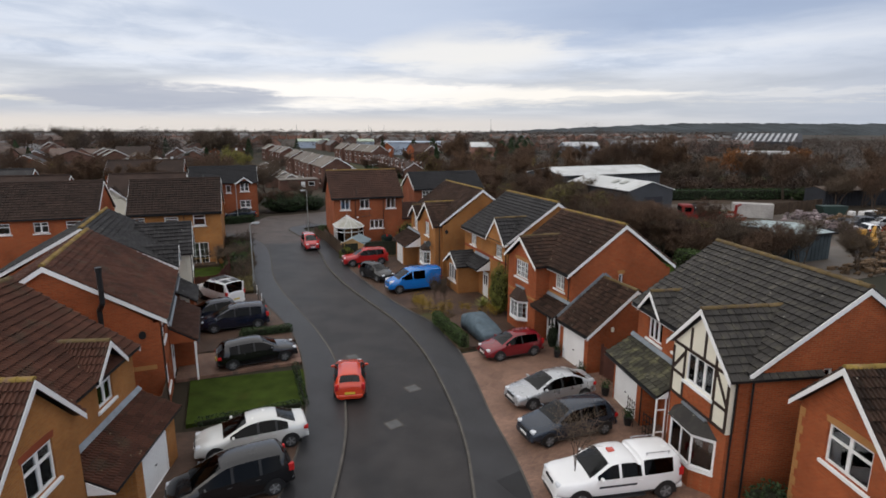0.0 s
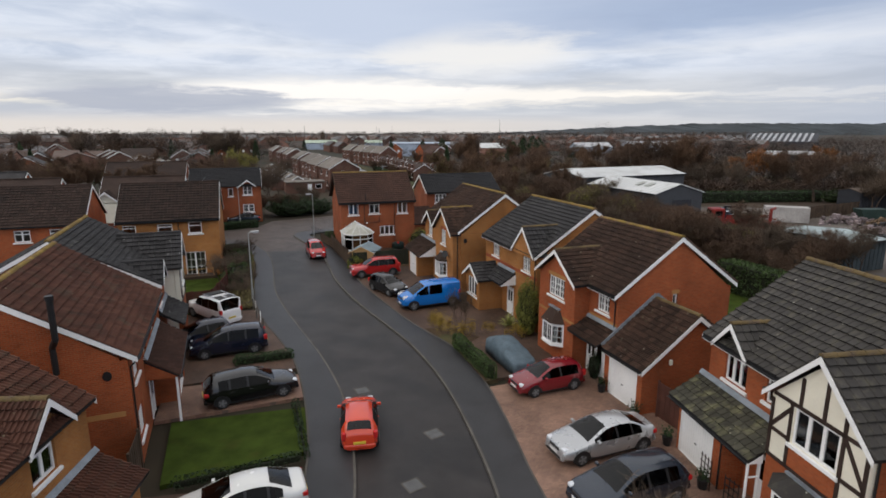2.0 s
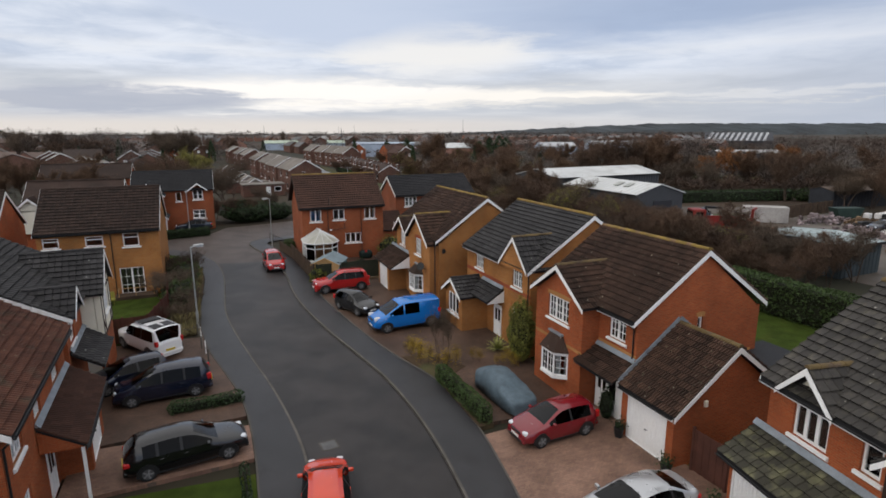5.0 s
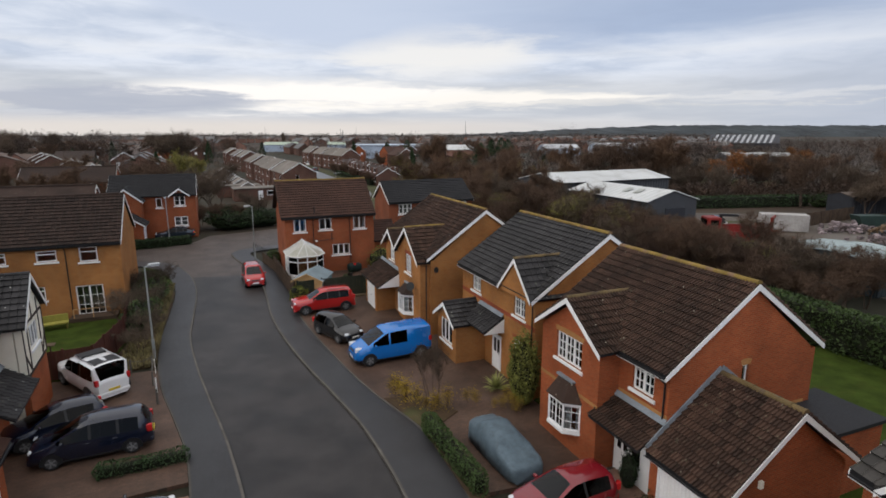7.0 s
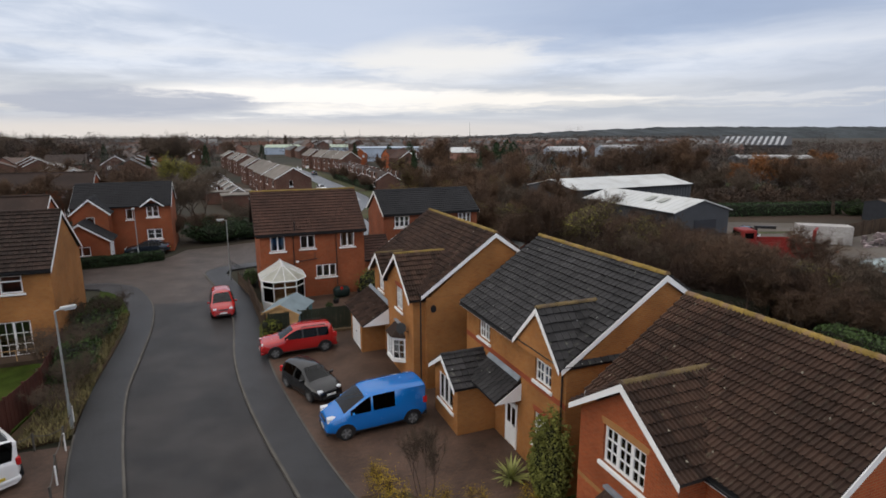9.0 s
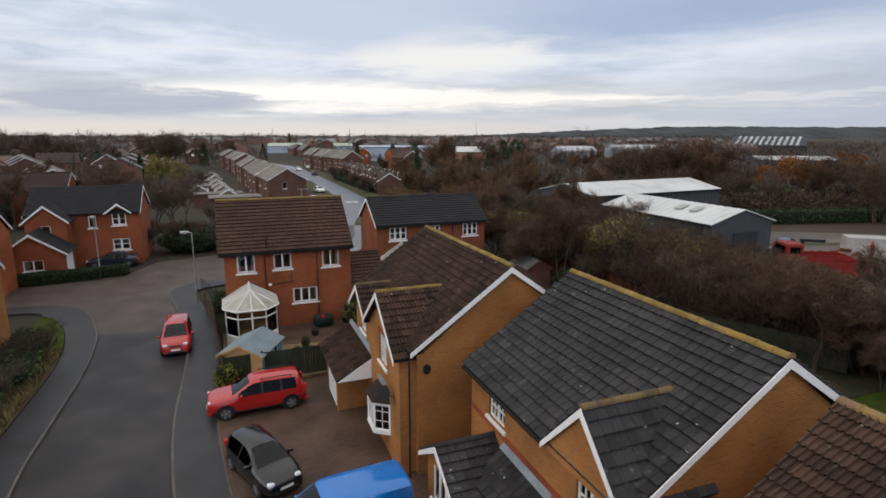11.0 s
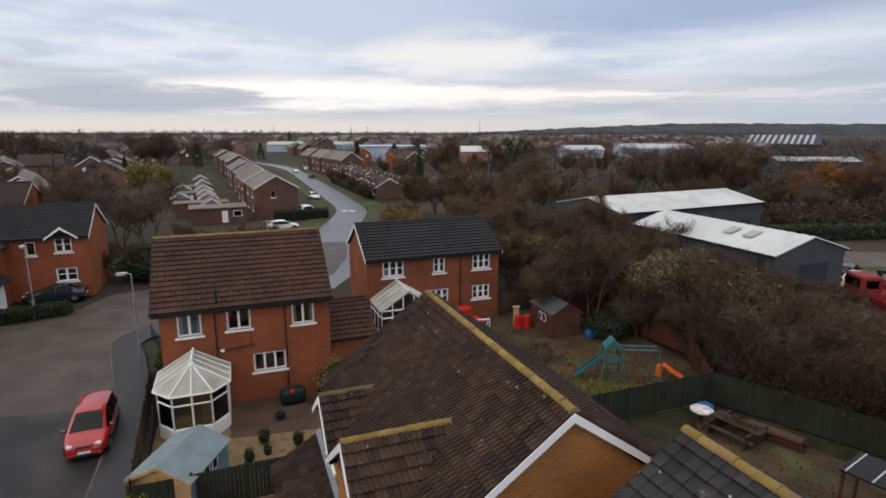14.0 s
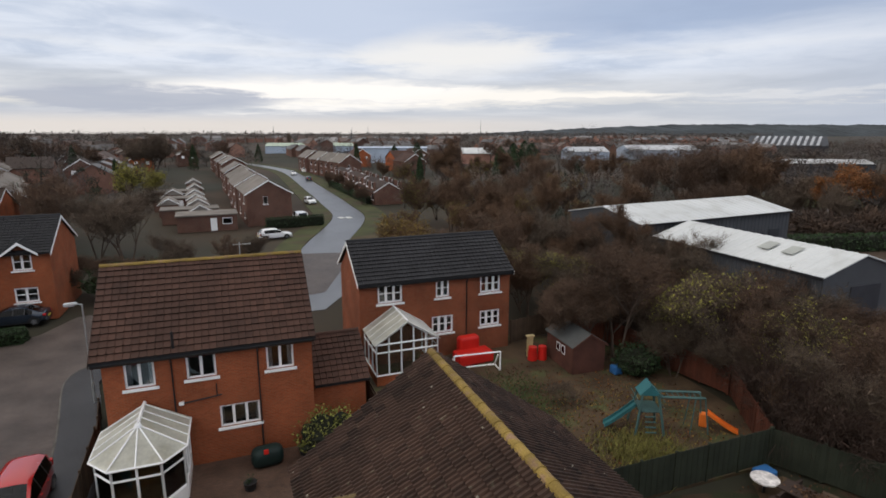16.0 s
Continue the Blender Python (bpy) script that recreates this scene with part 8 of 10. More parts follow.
for x, y, k, s in ((54.3, 139.6, "c", 1.4), (57.5, 143, "a", 1.35), (-16.7, 217, "b", 2.0), (-20, 222, "b", 1.9), (-70, 240, "b", 2.0), (-90, 190, "b", 1.7), (86, 80, "c", 1.35), (90, 84, "c", 1.3), (82, 84, "a", 1.45), (94, 90, "c", 1.4), (78, 88, "a", 1.4), (-4.0, 84, "b", 1.25), (-8, 90, "b", 1.1)):
    bare_tree(k, pose(x, y, -0.06, 0, 0, x * 37) @ Matrix.Diagonal((s, s, s, 1)), "tall leafless tree standing above the others", "tall bare trees")
for x, y, k, s in ((23.2, 67.5, "h", 0.95), (25.0, 70.5, "h", 0.85), (-12.1, 143, "y", 1.15), (-10.0, 147, "y", 0.95), (102, 74, "o", 1.0), (105, 77, "o", 1.1), (99, 78, "o", 0.9), (146, 92, "o", 1.1)):
    bare_tree(k, pose(x, y, -0.06, 0, 0, x * 37) @ Matrix.Diagonal((s, s, s, 1)), "tree still holding its yellow and orange autumn leaves", "trees with autumn leaves")
# the low wooded hill on the skyline
bm = bmesh.new()
prev = None
for i in range(267):
    x = 900 + i * 10
    k = max(0.0, min(1.0, (x - 960) / 900))
    h = 2 + 46 * k ** 0.9 + 7 * noise.noise(Vector((x * 0.006, 3, 0))) + 3.5 * noise.noise(Vector((x * 0.03, 7, 0))) + r.uniform(0, 5.0)
    y = 2250 - (x - 250) * 0.33
    row = [bm.verts.new((x, y, -2)), bm.verts.new((x + 20, y + 120, max(2.0, h * 0.5))), bm.verts.new((x + 60, y + 330, max(2.5, h))), bm.verts.new((x + 60, y + 700, -2))]
    if prev:
        for j in range(3):
            bm.faces.new((prev[j], prev[j + 1], row[j + 1], row[j]))
    prev = row
hl = part("far_hill", bm, mat("hill_woods", (0.034, 0.040, 0.043), 0.95, 0.45, 0.006, 0.05, 0))
tagged(hl, "low wooded hill on the skyline", "hill", kind="structure")

# ---- street furniture, fences, garden things ----
LAMPHEAD = mat("lamp_head_grey", (0.42, 0.43, 0.43), 0.5, 0.1, 2, 12, 0.05)
TEAL = mat("teal_painted_wood", (0.05, 0.10, 0.095), 0.7, 0.2, 1.5, 20, 0.15)
TEALD = mat("teal_plastic_slide", (0.03, 0.12, 0.13), 0.45, 0.15, 1.5, 20, 0.05)
TOYRED = mat("red_plastic", (0.50, 0.018, 0.012), 0.4, 0.1, 1.5, 15, 0.05)
TOYORANGE = mat("orange_plastic", (0.68, 0.16, 0.025), 0.4, 0.1, 1.5, 15, 0.05)
TOYBLUE = mat("blue_plastic", (0.03, 0.12, 0.30), 0.45, 0.1, 1.5, 15, 0.05)
SHEDB = mat("blue_grey_felt", (0.17, 0.215, 0.235), 0.85, 0.15, 1.2, 20, 0.2)
SHEDY = mat("honey_coloured_boards", (0.42, 0.26, 0.115), 0.75, 0.2, 1.2, 25, 0.2)
SHEDT = mat("teal_stained_boards", (0.10, 0.19, 0.21), 0.75, 0.2, 1.2, 25, 0.2)
SHEDR = mat("dark_red_brown_boards", (0.085, 0.035, 0.025), 0.8, 0.25, 1.2, 25, 0.25)
FELT = mat("weathered_grey_felt", (0.075, 0.078, 0.076), 0.9, 0.2, 1.2, 20, 0.2)
BBQ = mat("dark_green_cover", (0.008, 0.018, 0.016), 0.6, 0.15, 2, 12, 0.4)
POLY = mat("cloudy_polycarbonate", (0.54, 0.53, 0.45), 0.4, 0.18, 0.9, 8, 0.05, spot=(0.45, 0.43, 0.33), spot_at=(0.5, 0.7), spot_scale=1.6)
POLY.node_tree.nodes["Principled BSDF"].inputs["Transmission Weight"].default_value = 0.4
ROOFW = mat("white_coated_steel_roof", (0.50, 0.51, 0.50), 0.45, 0.08, 0.15, 4, 0.05, spot=(0.40, 0.40, 0.38), spot_at=(0.5, 0.7), spot_scale=0.35)
CLAD = mat("dark_grey_steel_cladding", (0.055, 0.058, 0.064), 0.6, 0.12, 0.5, 6, 0.1)
CLADL = mat("pale_blue_cladding", (0.36, 0.42, 0.50), 0.6, 0.12, 0.2, 4, 0.05)
YARD = mat("wet_concrete_yard", (0.108, 0.094, 0.080), 0.7, 0.3, 0.12, 6, 0.2, spot=(0.085, 0.066, 0.050), spot_at=(0.42, 0.56), spot_scale=0.14)
GREENF = mat("green_painted_fence", (0.026, 0.031, 0.02), 0.85, 0.25, 1.0, 20, 0.2, rnd=0.2)


def street_lamp(x, y, h, turn, label="grey steel street lamp with a flat lantern"):
    t = thing("street_lamp", pose(x, y, 0.1, 0, 0, turn), label, "street lamp", "street lamps")
    b = bmesh.new()
    bar(b, (0, 0, 0), (0, 0, 1.25), 0.085, n=10)
    bar(b, (0, 0, 1.25), (0, 0, 1.32), 0.085, 0.055, n=10)
    bar(b, (0, 0, 1.32), (0, 0, h - 0.05), 0.055, 0.04, n=10)
    part("column", b, STEEL, t)
    b = bmesh.new()
    bar(b, (0, 0, h - 0.08), (0.28, 0, h + 0.0), 0.035, n=8)
    part("bracket", b, STEEL, t)
    b = soft_box(0.2, 0.82, -0.13, 0.13, h - 0.05, h + 0.09, 0.045, 2)
    head = part("lantern", b, LAMPHEAD, t)
    part("lens", soft_box(0.34, 0.78, -0.10, 0.10, h - 0.10, h - 0.045, 0.03, 2), LAMPW, head)
    part("door", boxes((-0.06, 0.06, -0.091, -0.083, 0.45, 1.0)), STEEL, t)


street_lamp(-7.75, 22.7, 5.75, 20)
street_lamp(-0.35, 48.6, 5.75, 190)
street_lamp(-9.4, 61.0, 5.75, -90)


def panel_fence(x0, y0, x1, y1, h, material, label, bay_len=1.85, base=0.1, n_max=60):
    """Upright boards between posts."""
    d = Vector((x1 - x0, y1 - y0, 0))
    L = d.length
    t = thing("fence", pose(x0, y0, base, 0, 0, math.degrees(math.atan2(d.y, d.x))), label, "fence")
    nb = max(1, round(L / bay_len))
    w = L / nb
    pm = bpy.data.meshes.new("post")
    b = boxes((-0.05, 0.05, -0.05, 0.05, 0, h + 0.08))
    b.to_mesh(pm)
    b.free()
    pm.materials.append(material)
    bw = 0.145
    k = max(1, int(w / bw))
    bmw = w / k
    me = bpy.data.meshes.new("board")
    b = boxes((0.004, bmw - 0.004, -0.012, 0.012, 0.06, h))
    b.to_mesh(me)
    b.free()
    me.materials.append(material)
    r = random.Random(int(L * 10))
    for i in range(nb + 1):
        o = new("post", pm)
        o.parent = t
        o.matrix_local = Matrix.Translation((i * w, 0, 0))
    for i in range(nb):
        for j in range(k):
            o = new("board", me)
            o.parent = t
            o.matrix_local = Matrix.Translation((i * w + j * bmw, 0.012 * (j % 2), r.uniform(-0.012, 0.012)))
    for z in (0.3, h - 0.25):
        part("rail", boxes((0, L, 0.02, 0.06, z, z + 0.08)), material, t)
    return t


panel_fence(1.75, 31.45, 7.6, 31.5, 1.65, GREENF, "dark greenish board fence between drive and garden")
panel_fence(1.55, 31.6, 1.0, 42.3, 1.6, WOOD, "dark weathered board fence beside the pavement")
panel_fence(1.0, 42.3, 0.3, 46.5, 1.1, WOOD, "low dark fence beside the pavement")
panel_fence(13.55, 31.7, 13.7, 47.6, 1.75, WOOD, "dark board fence between two gardens")
panel_fence(13.2, -0.3 + 31.6, 29.3, 31.3, 1.75, GREENF, "green-grey board fence across the gardens")
panel_fence(29.4, 31.3, 34.5, 20.5, 1.75, GREENF, "green-grey board fence along the thicket")
panel_fence(25.2, 48.3, 31.5, 49.8, 1.7, WOOD, "brown board fence behind the house")
panel_fence(31.2, 49.6, 33.2, 37.0, 1.7, mat("dark_red_brown_fence", (0.085, 0.026, 0.014), 0.85, 0.3, 1.0, 30, 0.3, rnd=0.2), "red-brown board fence below the thicket")
panel_fence(33.2, 36.8, 29.6, 31.5, 1.7, mat("dark_red_brown_fence", (0.085, 0.026, 0.014), 0.85, 0.3, 1.0, 30, 0.3, rnd=0.2), "red-brown board fence below the thicket")
panel_fence(-13.4, 21.5, -10.6, 21.7, 1.7, WOODRED, "red-stained board fence of the small garden")
panel_fence(-10.6, 21.7, -9.75, 26.5, 1.7, WOODRED, "red-stained board fence of the small garden")
panel_fence(-9.75, 26.5, -10.2, 33.0, 1.7, WOODRED, "red-stained board fence of the small garden")
panel_fence(-19.0, 21.4, -13.4, 21.5, 1.7, WOODRED, "red-stained board fence of the small garden")
panel_fence(10.5, -2.15, 10.6, -5.2, 1.8, SHEDR, "dark board gate and fence between two houses")
panel_fence(-12.0, -0.9, -12.0, 0.9, 1.8, WOOD, "weathered board fence between two houses")
panel_fence(10.8, 8.9, 13.5, 8.9, 1.8, WOOD, "dark fence between two houses")

# post and rope fence at the edge of the western drive
t = thing("rail_fence", pose(0, 0, 0.1), "low white-topped posts with a sagging rope beside the drive", "fence")
ps = [(-9.9, 20.9), (-8.8, 21.1), (-7.75, 21.35), (-7.5, 18.9), (-7.1, 16.5)]
for x, y in ps:
    b = bmesh.new()
    bar(b, (x, y, 0), (x, y, 0.82), 0.05, 0.045, n=8)
    part("post", b, KERB, t)
for (x0, y0), (x1, y1) in zip(ps, ps[1:]):
    b = bmesh.new()
    q = [(x0 + (x1 - x0) * k / 8, y0 + (y1 - y0) * k / 8, 0.74 - 0.16 * math.sin(math.pi * k / 8)) for k in range(9)]
    for a, c in zip(q, q[1:]):
        bar(b, a, c, 0.02, n=5, cap=False)
    part("rope", b, KERB, t)
t = thing("railing", pose(0, 0, 0.1), "dark metal railing beside the pavement at the junction", "railing")
for k in range(9):
    b = bmesh.new()
    bar(b, (1.05 - 0.16 * k, 48.2 + 0.58 * k, 0), (1.05 - 0.16 * k, 48.2 + 0.58 * k, 1.0), 0.025)
    part("baluster", b, GUTTER, t)
b = bmesh.new()
bar(b, (1.05, 48.2, 0.98), (-0.23, 52.84, 0.98), 0.025)
part("handrail", b, GUTTER, t)

# ---- conservatories ----
t = thing("conservatory", pose(3.45, 40.28, 0.1), "white conservatory with a facetted cloudy roof and fan finial", "conservatory")
EO = [(-1.55, -0.05), (-1.55, -2.35), (-0.85, -3.25), (0.85, -3.25), (1.55, -2.35), (1.55, -0.05)]
apex, top = Vector((0, -2.0, 3.35)), Vector((0, -0.05, 3.35))
for (x0, y0), (x1, y1) in zip(EO, EO[1:]):
    b = bmesh.new()
    d = Vector((x1 - x0, y1 - y0, 0))
    n = Vector((d.y, -d.x, 0)).normalized() * 0.05
    prism(b, [(x0, y0, 0), (x1, y1, 0), (x1, y1, 0.62), (x0, y0, 0.62)], n)
    part("base_panel", b, PVC, t)
    b = bmesh.new()
    k = max(1, round(d.length / 0.85))
    for j in range(k + 1):
        p = Vector((x0, y0, 0.6)) + d * (j / k)
        bar(b, p, p + Vector((0, 0, 1.75)), 0.05, n=4)
    for z in (0.66, 1.85, 2.3):
        bar(b, (x0, y0, z), (x1, y1, z), 0.05, n=4)
    fr = part("window_frame", b, PVC, t)
    for j in range(k):
        p, q = Vector((x0, y0, 0.66)) + d * (j / k), Vector((x0, y0, 0.66)) + d * ((j + 1) / k)
        b = bmesh.new()
        prism(b, [p, q, q + Vector((0, 0, 1.6)), p + Vector((0, 0, 1.6))], n * 0.12)
        part("pane", b, GLASS, fr).visible_shadow = False
EV = [Vector((x * 1.1, y * 1.035 if y < -1 else y, 2.38)) for x, y in EO]
rf = []
faces = [(EV[0], EV[1], apex, top), (EV[1], EV[2], apex), (EV[2], EV[3], apex), (EV[3], EV[4], apex), (EV[4], EV[5], top, apex)]
for f in faces:
    b = bmesh.new()
    prism(b, list(f), (0, 0, 0.03))
    part("roof_panel", b, POLY, t)
rods = [(e + Vector((0, 0, 0.05)), apex + Vector((0, 0, 0.06)), 0.035) for e in EV[1:5]] + [((EV[2] + EV[3]) / 2 + Vector((0, 0, 0.05)), apex + Vector((0, 0, 0.06)), 0.03)]
for e0, e1 in ((EV[0], EV[1]), (EV[5], EV[4])):
    rods += [(e0.lerp(e1, k) + Vector((0, 0, 0.05)), top.lerp(apex, k) + Vector((0, 0, 0.06)), 0.026) for k in (0.08, 0.36, 0.66)]
rods += [(apex + Vector((0, 0, 0.07)), top + Vector((0, 0, 0.07)), 0.07)] + [(p, q, 0.05) for p, q in zip(EV, EV[1:])]
for p, q, thick in rods:
    b = bmesh.new()
    bar(b, p, q, thick, n=5)
    part("roof_bar", b, PVC, t)
b = bmesh.new()
bar(b, apex, apex + Vector((0, 0, 0.12)), 0.16, 0.10, n=12)
bar(b, apex + Vector((0, 0, 0.1)), apex + Vector((0, 0, 0.4)), 0.03, 0.01, n=6)
part("finial", b, PVC, t)
for x, y in ((-0.5, -2.3), (0.7, -2.2), (0.6, -1.1)):
    part("wicker_seat", soft_box(x - 0.4, x + 0.4, y - 0.35, y + 0.35, 0.02, 0.75, 0.12, 3), SHEDY, t)

t = thing("conservatory", pose(16.6, 48.04, 0.1), "white gabled conservatory with a pale roof on a brick base", "conservatory")
hw, ln, ze, zp = 1.9, 3.0, 2.55, 3.75
part("base_wall", boxes((-hw, hw, -ln, -ln + 0.25, 0, 0.6), (-hw, -hw + 0.25, -ln + 0.25, 0, 0, 0.6), (hw - 0.25, hw, -ln + 0.25, 0, 0, 0.6)), RED, t)
b = bmesh.new()
for k in range(6):
    x = -hw + 2 * hw * k / 5
    bar(b, (x, -ln, 0.6), (x, -ln, ze + (zp - ze) * (1 - abs(x) / hw)), 0.05, n=4)
for z in (0.64, 2.05, ze):
    bar(b, (-hw, -ln, z), (hw, -ln, z), 0.055, n=4)
for s in (-1, 1):
    bar(b, (s * hw, -ln, ze), (0, -ln, zp), 0.06, n=4)
    for k in range(4):
        y = -ln + ln * k / 3
        bar(b, (s * hw, y, 0.6), (s * hw, y, ze), 0.05, n=4)
    for z in (0.64, 2.05, ze):
        bar(b, (s * hw, -ln, z), (s * hw, 0, z), 0.05, n=4)
fr = part("window_frame", b, PVC, t)
for k in range(5):
    b = bmesh.new()
    x0, x1 = -hw + 2 * hw * k / 5, -hw + 2 * hw * (k + 1) / 5
    prism(b, [(x0, -ln, 0.64), (x1, -ln, 0.64), (x1, -ln, ze + (zp - ze) * (1 - abs(x1) / hw)), (x0, -ln, ze + (zp - ze) * (1 - abs(x0) / hw))], (0, 0.006, 0))
    part("pane", b, GLASS, fr).visible_shadow = False
for s in (-1, 1):
    b = bmesh.new()
    prism(b, [(s * (hw + 0.12), -ln - 0.12, ze - 0.05), (0, -ln - 0.12, zp + 0.04), (0, 0, zp + 0.04), (s * (hw + 0.12), 0, ze - 0.05)], (0, 0, 0.05))
    rp = part("roof_panel", b, POLY, t)
    for k in range(5):
        b = bmesh.new()
        y = -ln - 0.1 + ln * k / 4
        bar(b, (s * (hw + 0.1), y, ze + 0.02), (0, y, zp + 0.11), 0.022, n=4)
        part("roof_bar", b, PVC, rp)
b = bmesh.new()
bar(b, (0, -ln - 0.12, zp + 0.1), (0, 0, zp + 0.1), 0.06, n=6)
part("ridge_bar", b, PVC, t)


# ---- sheds ----
def shed(m, w, d, ze, zp, wallm, frontm, roofm, label, win=1):
    """A garden shed, gable to the front, of lapped boards."""
    t = thing("shed", m, label, "shed")
    n = int(ze / 0.13)
    for s, (x, y0, y1) in ((0, (-w / 2, 0, d)), (1, (w / 2, 0, d))):
        # lapped boards in section: each one proud at its foot
        o = -1 if s == 0 else 1
        b = bmesh.new()
        sec = [(x - o * 0.02, y0, 0.0)] + [p for k in range(n) for p in ((x + o * 0.032, y0, k * ze / n), (x + o * 0.016, y0, (k + 1) * ze / n - 0.002))] + [(x - o * 0.02, y0, ze)]
        prism(b, sec, (0, y1 - y0, 0))
        part("side_wall", b, wallm, t)
    for y in (0, d):
        b = bmesh.new()
        prism(b, [(-w / 2, y, 0), (w / 2, y, 0), (w / 2, y, ze), (0, y, zp), (-w / 2, y, ze)], (0, 0.04 if y else -0.04, 0))
        part("end_wall", b, frontm, t)
    for s in (-1, 1):
        b = bmesh.new()
        prism(b, [(s * (w / 2 + 0.14), -0.16, ze - 0.1), (0, -0.16, zp + 0.02), (0, d + 0.16, zp + 0.02), (s * (w / 2 + 0.14), d + 0.16, ze - 0.1)], (0, 0, 0.04))
        part("roof", b, roofm, t)
        b = bmesh.new()
        prism(b, [(s * (w / 2 + 0.14), -0.165, ze - 0.2), (0, -0.165, zp - 0.08), (0, -0.165, zp + 0.06), (s * (w / 2 + 0.14), -0.165, ze - 0.06)], (0, -0.02, 0))
        part("bargeboard", b, frontm, t)
    if win:
        for y in (0.9, 1.5):
            b = boxes((win * w / 2 + 0.02 * win, win * w / 2 + 0.05 * win, y, y + 0.42, 0.95, 1.5) if win > 0 else (-w / 2 - 0.05, -w / 2 - 0.02, y, y + 0.42, 0.95, 1.5))
            f = part("window_frame", b, PVC, t)
            part("pane", boxes((*sorted((win * (w / 2 + 0.051), win * (w / 2 + 0.056))), y + 0.05, y + 0.37, 1.0, 1.45)), CARGLASS, f)
    return t


shed(pose(2.6, 31.75, 0.1, 0, 0, -27), 2.4, 2.8, 1.6, 2.1, SHEDT, SHEDY, SHEDB, "small shed with honey front, teal sides and blue-grey roof")
shed(pose(27.5, 42.35, 0.1, 0, 0, -3), 2.25, 3.2, 1.85, 2.5, SHEDR, SHEDR, FELT, "dark red-brown garden shed with a grey felt roof", -1)

# ---- things in the gardens ----
t = thing("climbing_frame", pose(26.3, 35.75, 0.1, 0, 0, -25) @ Matrix.Diagonal((0.74, 0.82, 0.92, 1)), "teal wooden climbing tower with slide and monkey bars", "climbing frame")
for sx in (-0.75, 0.75):
    for sy in (-0.75, 0.75):
        b = bmesh.new()
        bar(b, (sx * 1.25, sy * 1.25, 0), (sx * 0.7, sy * 0.7, 2.2), 0.085, n=4)
        part("post", b, TEAL, t)
part("platform", boxes((-0.7, 0.7, -0.7, 0.7, 1.25, 1.33)), TEAL, t)
b = bmesh.new()
prism(b, [(-0.7, -0.55, 2.15), (0, -0.55, 2.75), (0.7, -0.55, 2.15)], (0, 1.1, 0))
part("canopy", b, TEALD, t)
for s in (-1, 1):
    for z in (1.6, 1.95):
        b = bmesh.new()
        bar(b, (s * 0.85, -0.85, z), (s * 0.85, 0.85, z), 0.035, n=4)
        part("rail", b, TEAL, t)


def chute(points, half, wall_h):
    """A trough of one piece, swept along its fall."""
    bm = bmesh.new()
    sec = [(-half - 0.03, -0.03), (half + 0.03, -0.03), (half + 0.03, wall_h), (half, wall_h), (half, 0.0), (-half, 0.0), (-half, wall_h), (-half - 0.03, wall_h)]
    rows_ = [[bm.verts.new((x, y, z + dz)) for y, dz in sec] for x, z in points]
    for p, q in zip(rows_, rows_[1:]):
        for k in range(8):
            j = (k + 1) % 8
            bm.faces.new((p[k], p[j], q[j], q[k]))
    for end in (rows_[0], rows_[-1]):
        bm.faces.new((end[0], end[1], end[4], end[5]))
        bm.faces.new((end[1], end[2], end[3], end[4]))
        bm.faces.new((end[0], end[5], end[6], end[7]))
    bmesh.ops.recalc_face_normals(bm, faces=bm.faces)
    return bm


b = chute([(-0.8 - 0.25 * k, 1.3 * (1 - k / 8) ** 1.15 + 0.12) for k in range(9)], 0.25, 0.18)
part("slide", b, TEALD, t, "teal plastic slide")
for k in range(5):
    z = 0.25 + k * 0.26
    part("ladder_step", boxes((-0.35, 0.35, -1.15 + k * 0.09, -1.03 + k * 0.09, z, z + 0.05)), TEAL, t)
for s in (-1, 1):
    b = bmesh.new()
    bar(b, (0.7, s * 0.4, 2.05), (3.6, s * 0.4, 2.05), 0.075, n=4)
    bar(b, (3.6, s * 0.4, 2.05), (3.95, s * 0.55, 0), 0.05, n=4)
    bar(b, (3.0, s * 0.4, 2.05), (2.75, s * 0.55, 0), 0.04, n=4)
    part("monkey_bar_rail", b, TEAL, t)
for k in range(8):
    b = bmesh.new()
    bar(b, (0.9 + k * 0.36, -0.4, 2.05), (0.9 + k * 0.36, 0.4, 2.05), 0.025, n=5)
    part("rung", b, TEAL, t)

# fallen leaves and rough grass of the play garden
r = random.Random(77)
for tint, nm, cnt, box_ in ((LEAFO, "fallen_leaves", 900, (21, 31, 33, 43)), (mat("dead_brown_leaves", (0.10, 0.05, 0.025), 0.9, 0.2, 0.5, 5, 0, rnd=0.5), "fallen_leaves", 3200, (20, 31.5, 32, 45)), (LEAFT, "fallen_leaves", 900, (22, 30, 32, 40)), (mat("dead_brown_leaves", (0, 0, 0)), "fallen_leaves", 2600, (14, 33, 19.5, 30.5))):
    pts_ = [(r.uniform(box_[0], box_[1]), r.uniform(box_[2], box_[3]), 0.12 + r.uniform(0, 0.03)) for _ in range(cnt)]
    tagged(part(nm, leaf_quads(r, pts_, 0.06), tint), "dead autumn leaves scattered over the garden", "leaves", kind="stuff")
YGRASS = mat("yellowing_long_grass", (0.12, 0.11, 0.03), 0.9, 0.25, 0.6, 5, 0, rnd=0.4)
tufts("long_grass", lambda q: (q.gauss(24.6, 1.1), q.gauss(34.2, 0.9), 0.09), 2600, 0.28, YGRASS, "patch of yellowing long grass by the fence", 6)
tufts("lawn_grass", lambda q: (q.gauss(22.4, 0.9), q.gauss(41, 1.8), 0.09), 2200, 0.14, LEAFM, "thin green grass among the fallen leaves", 7)

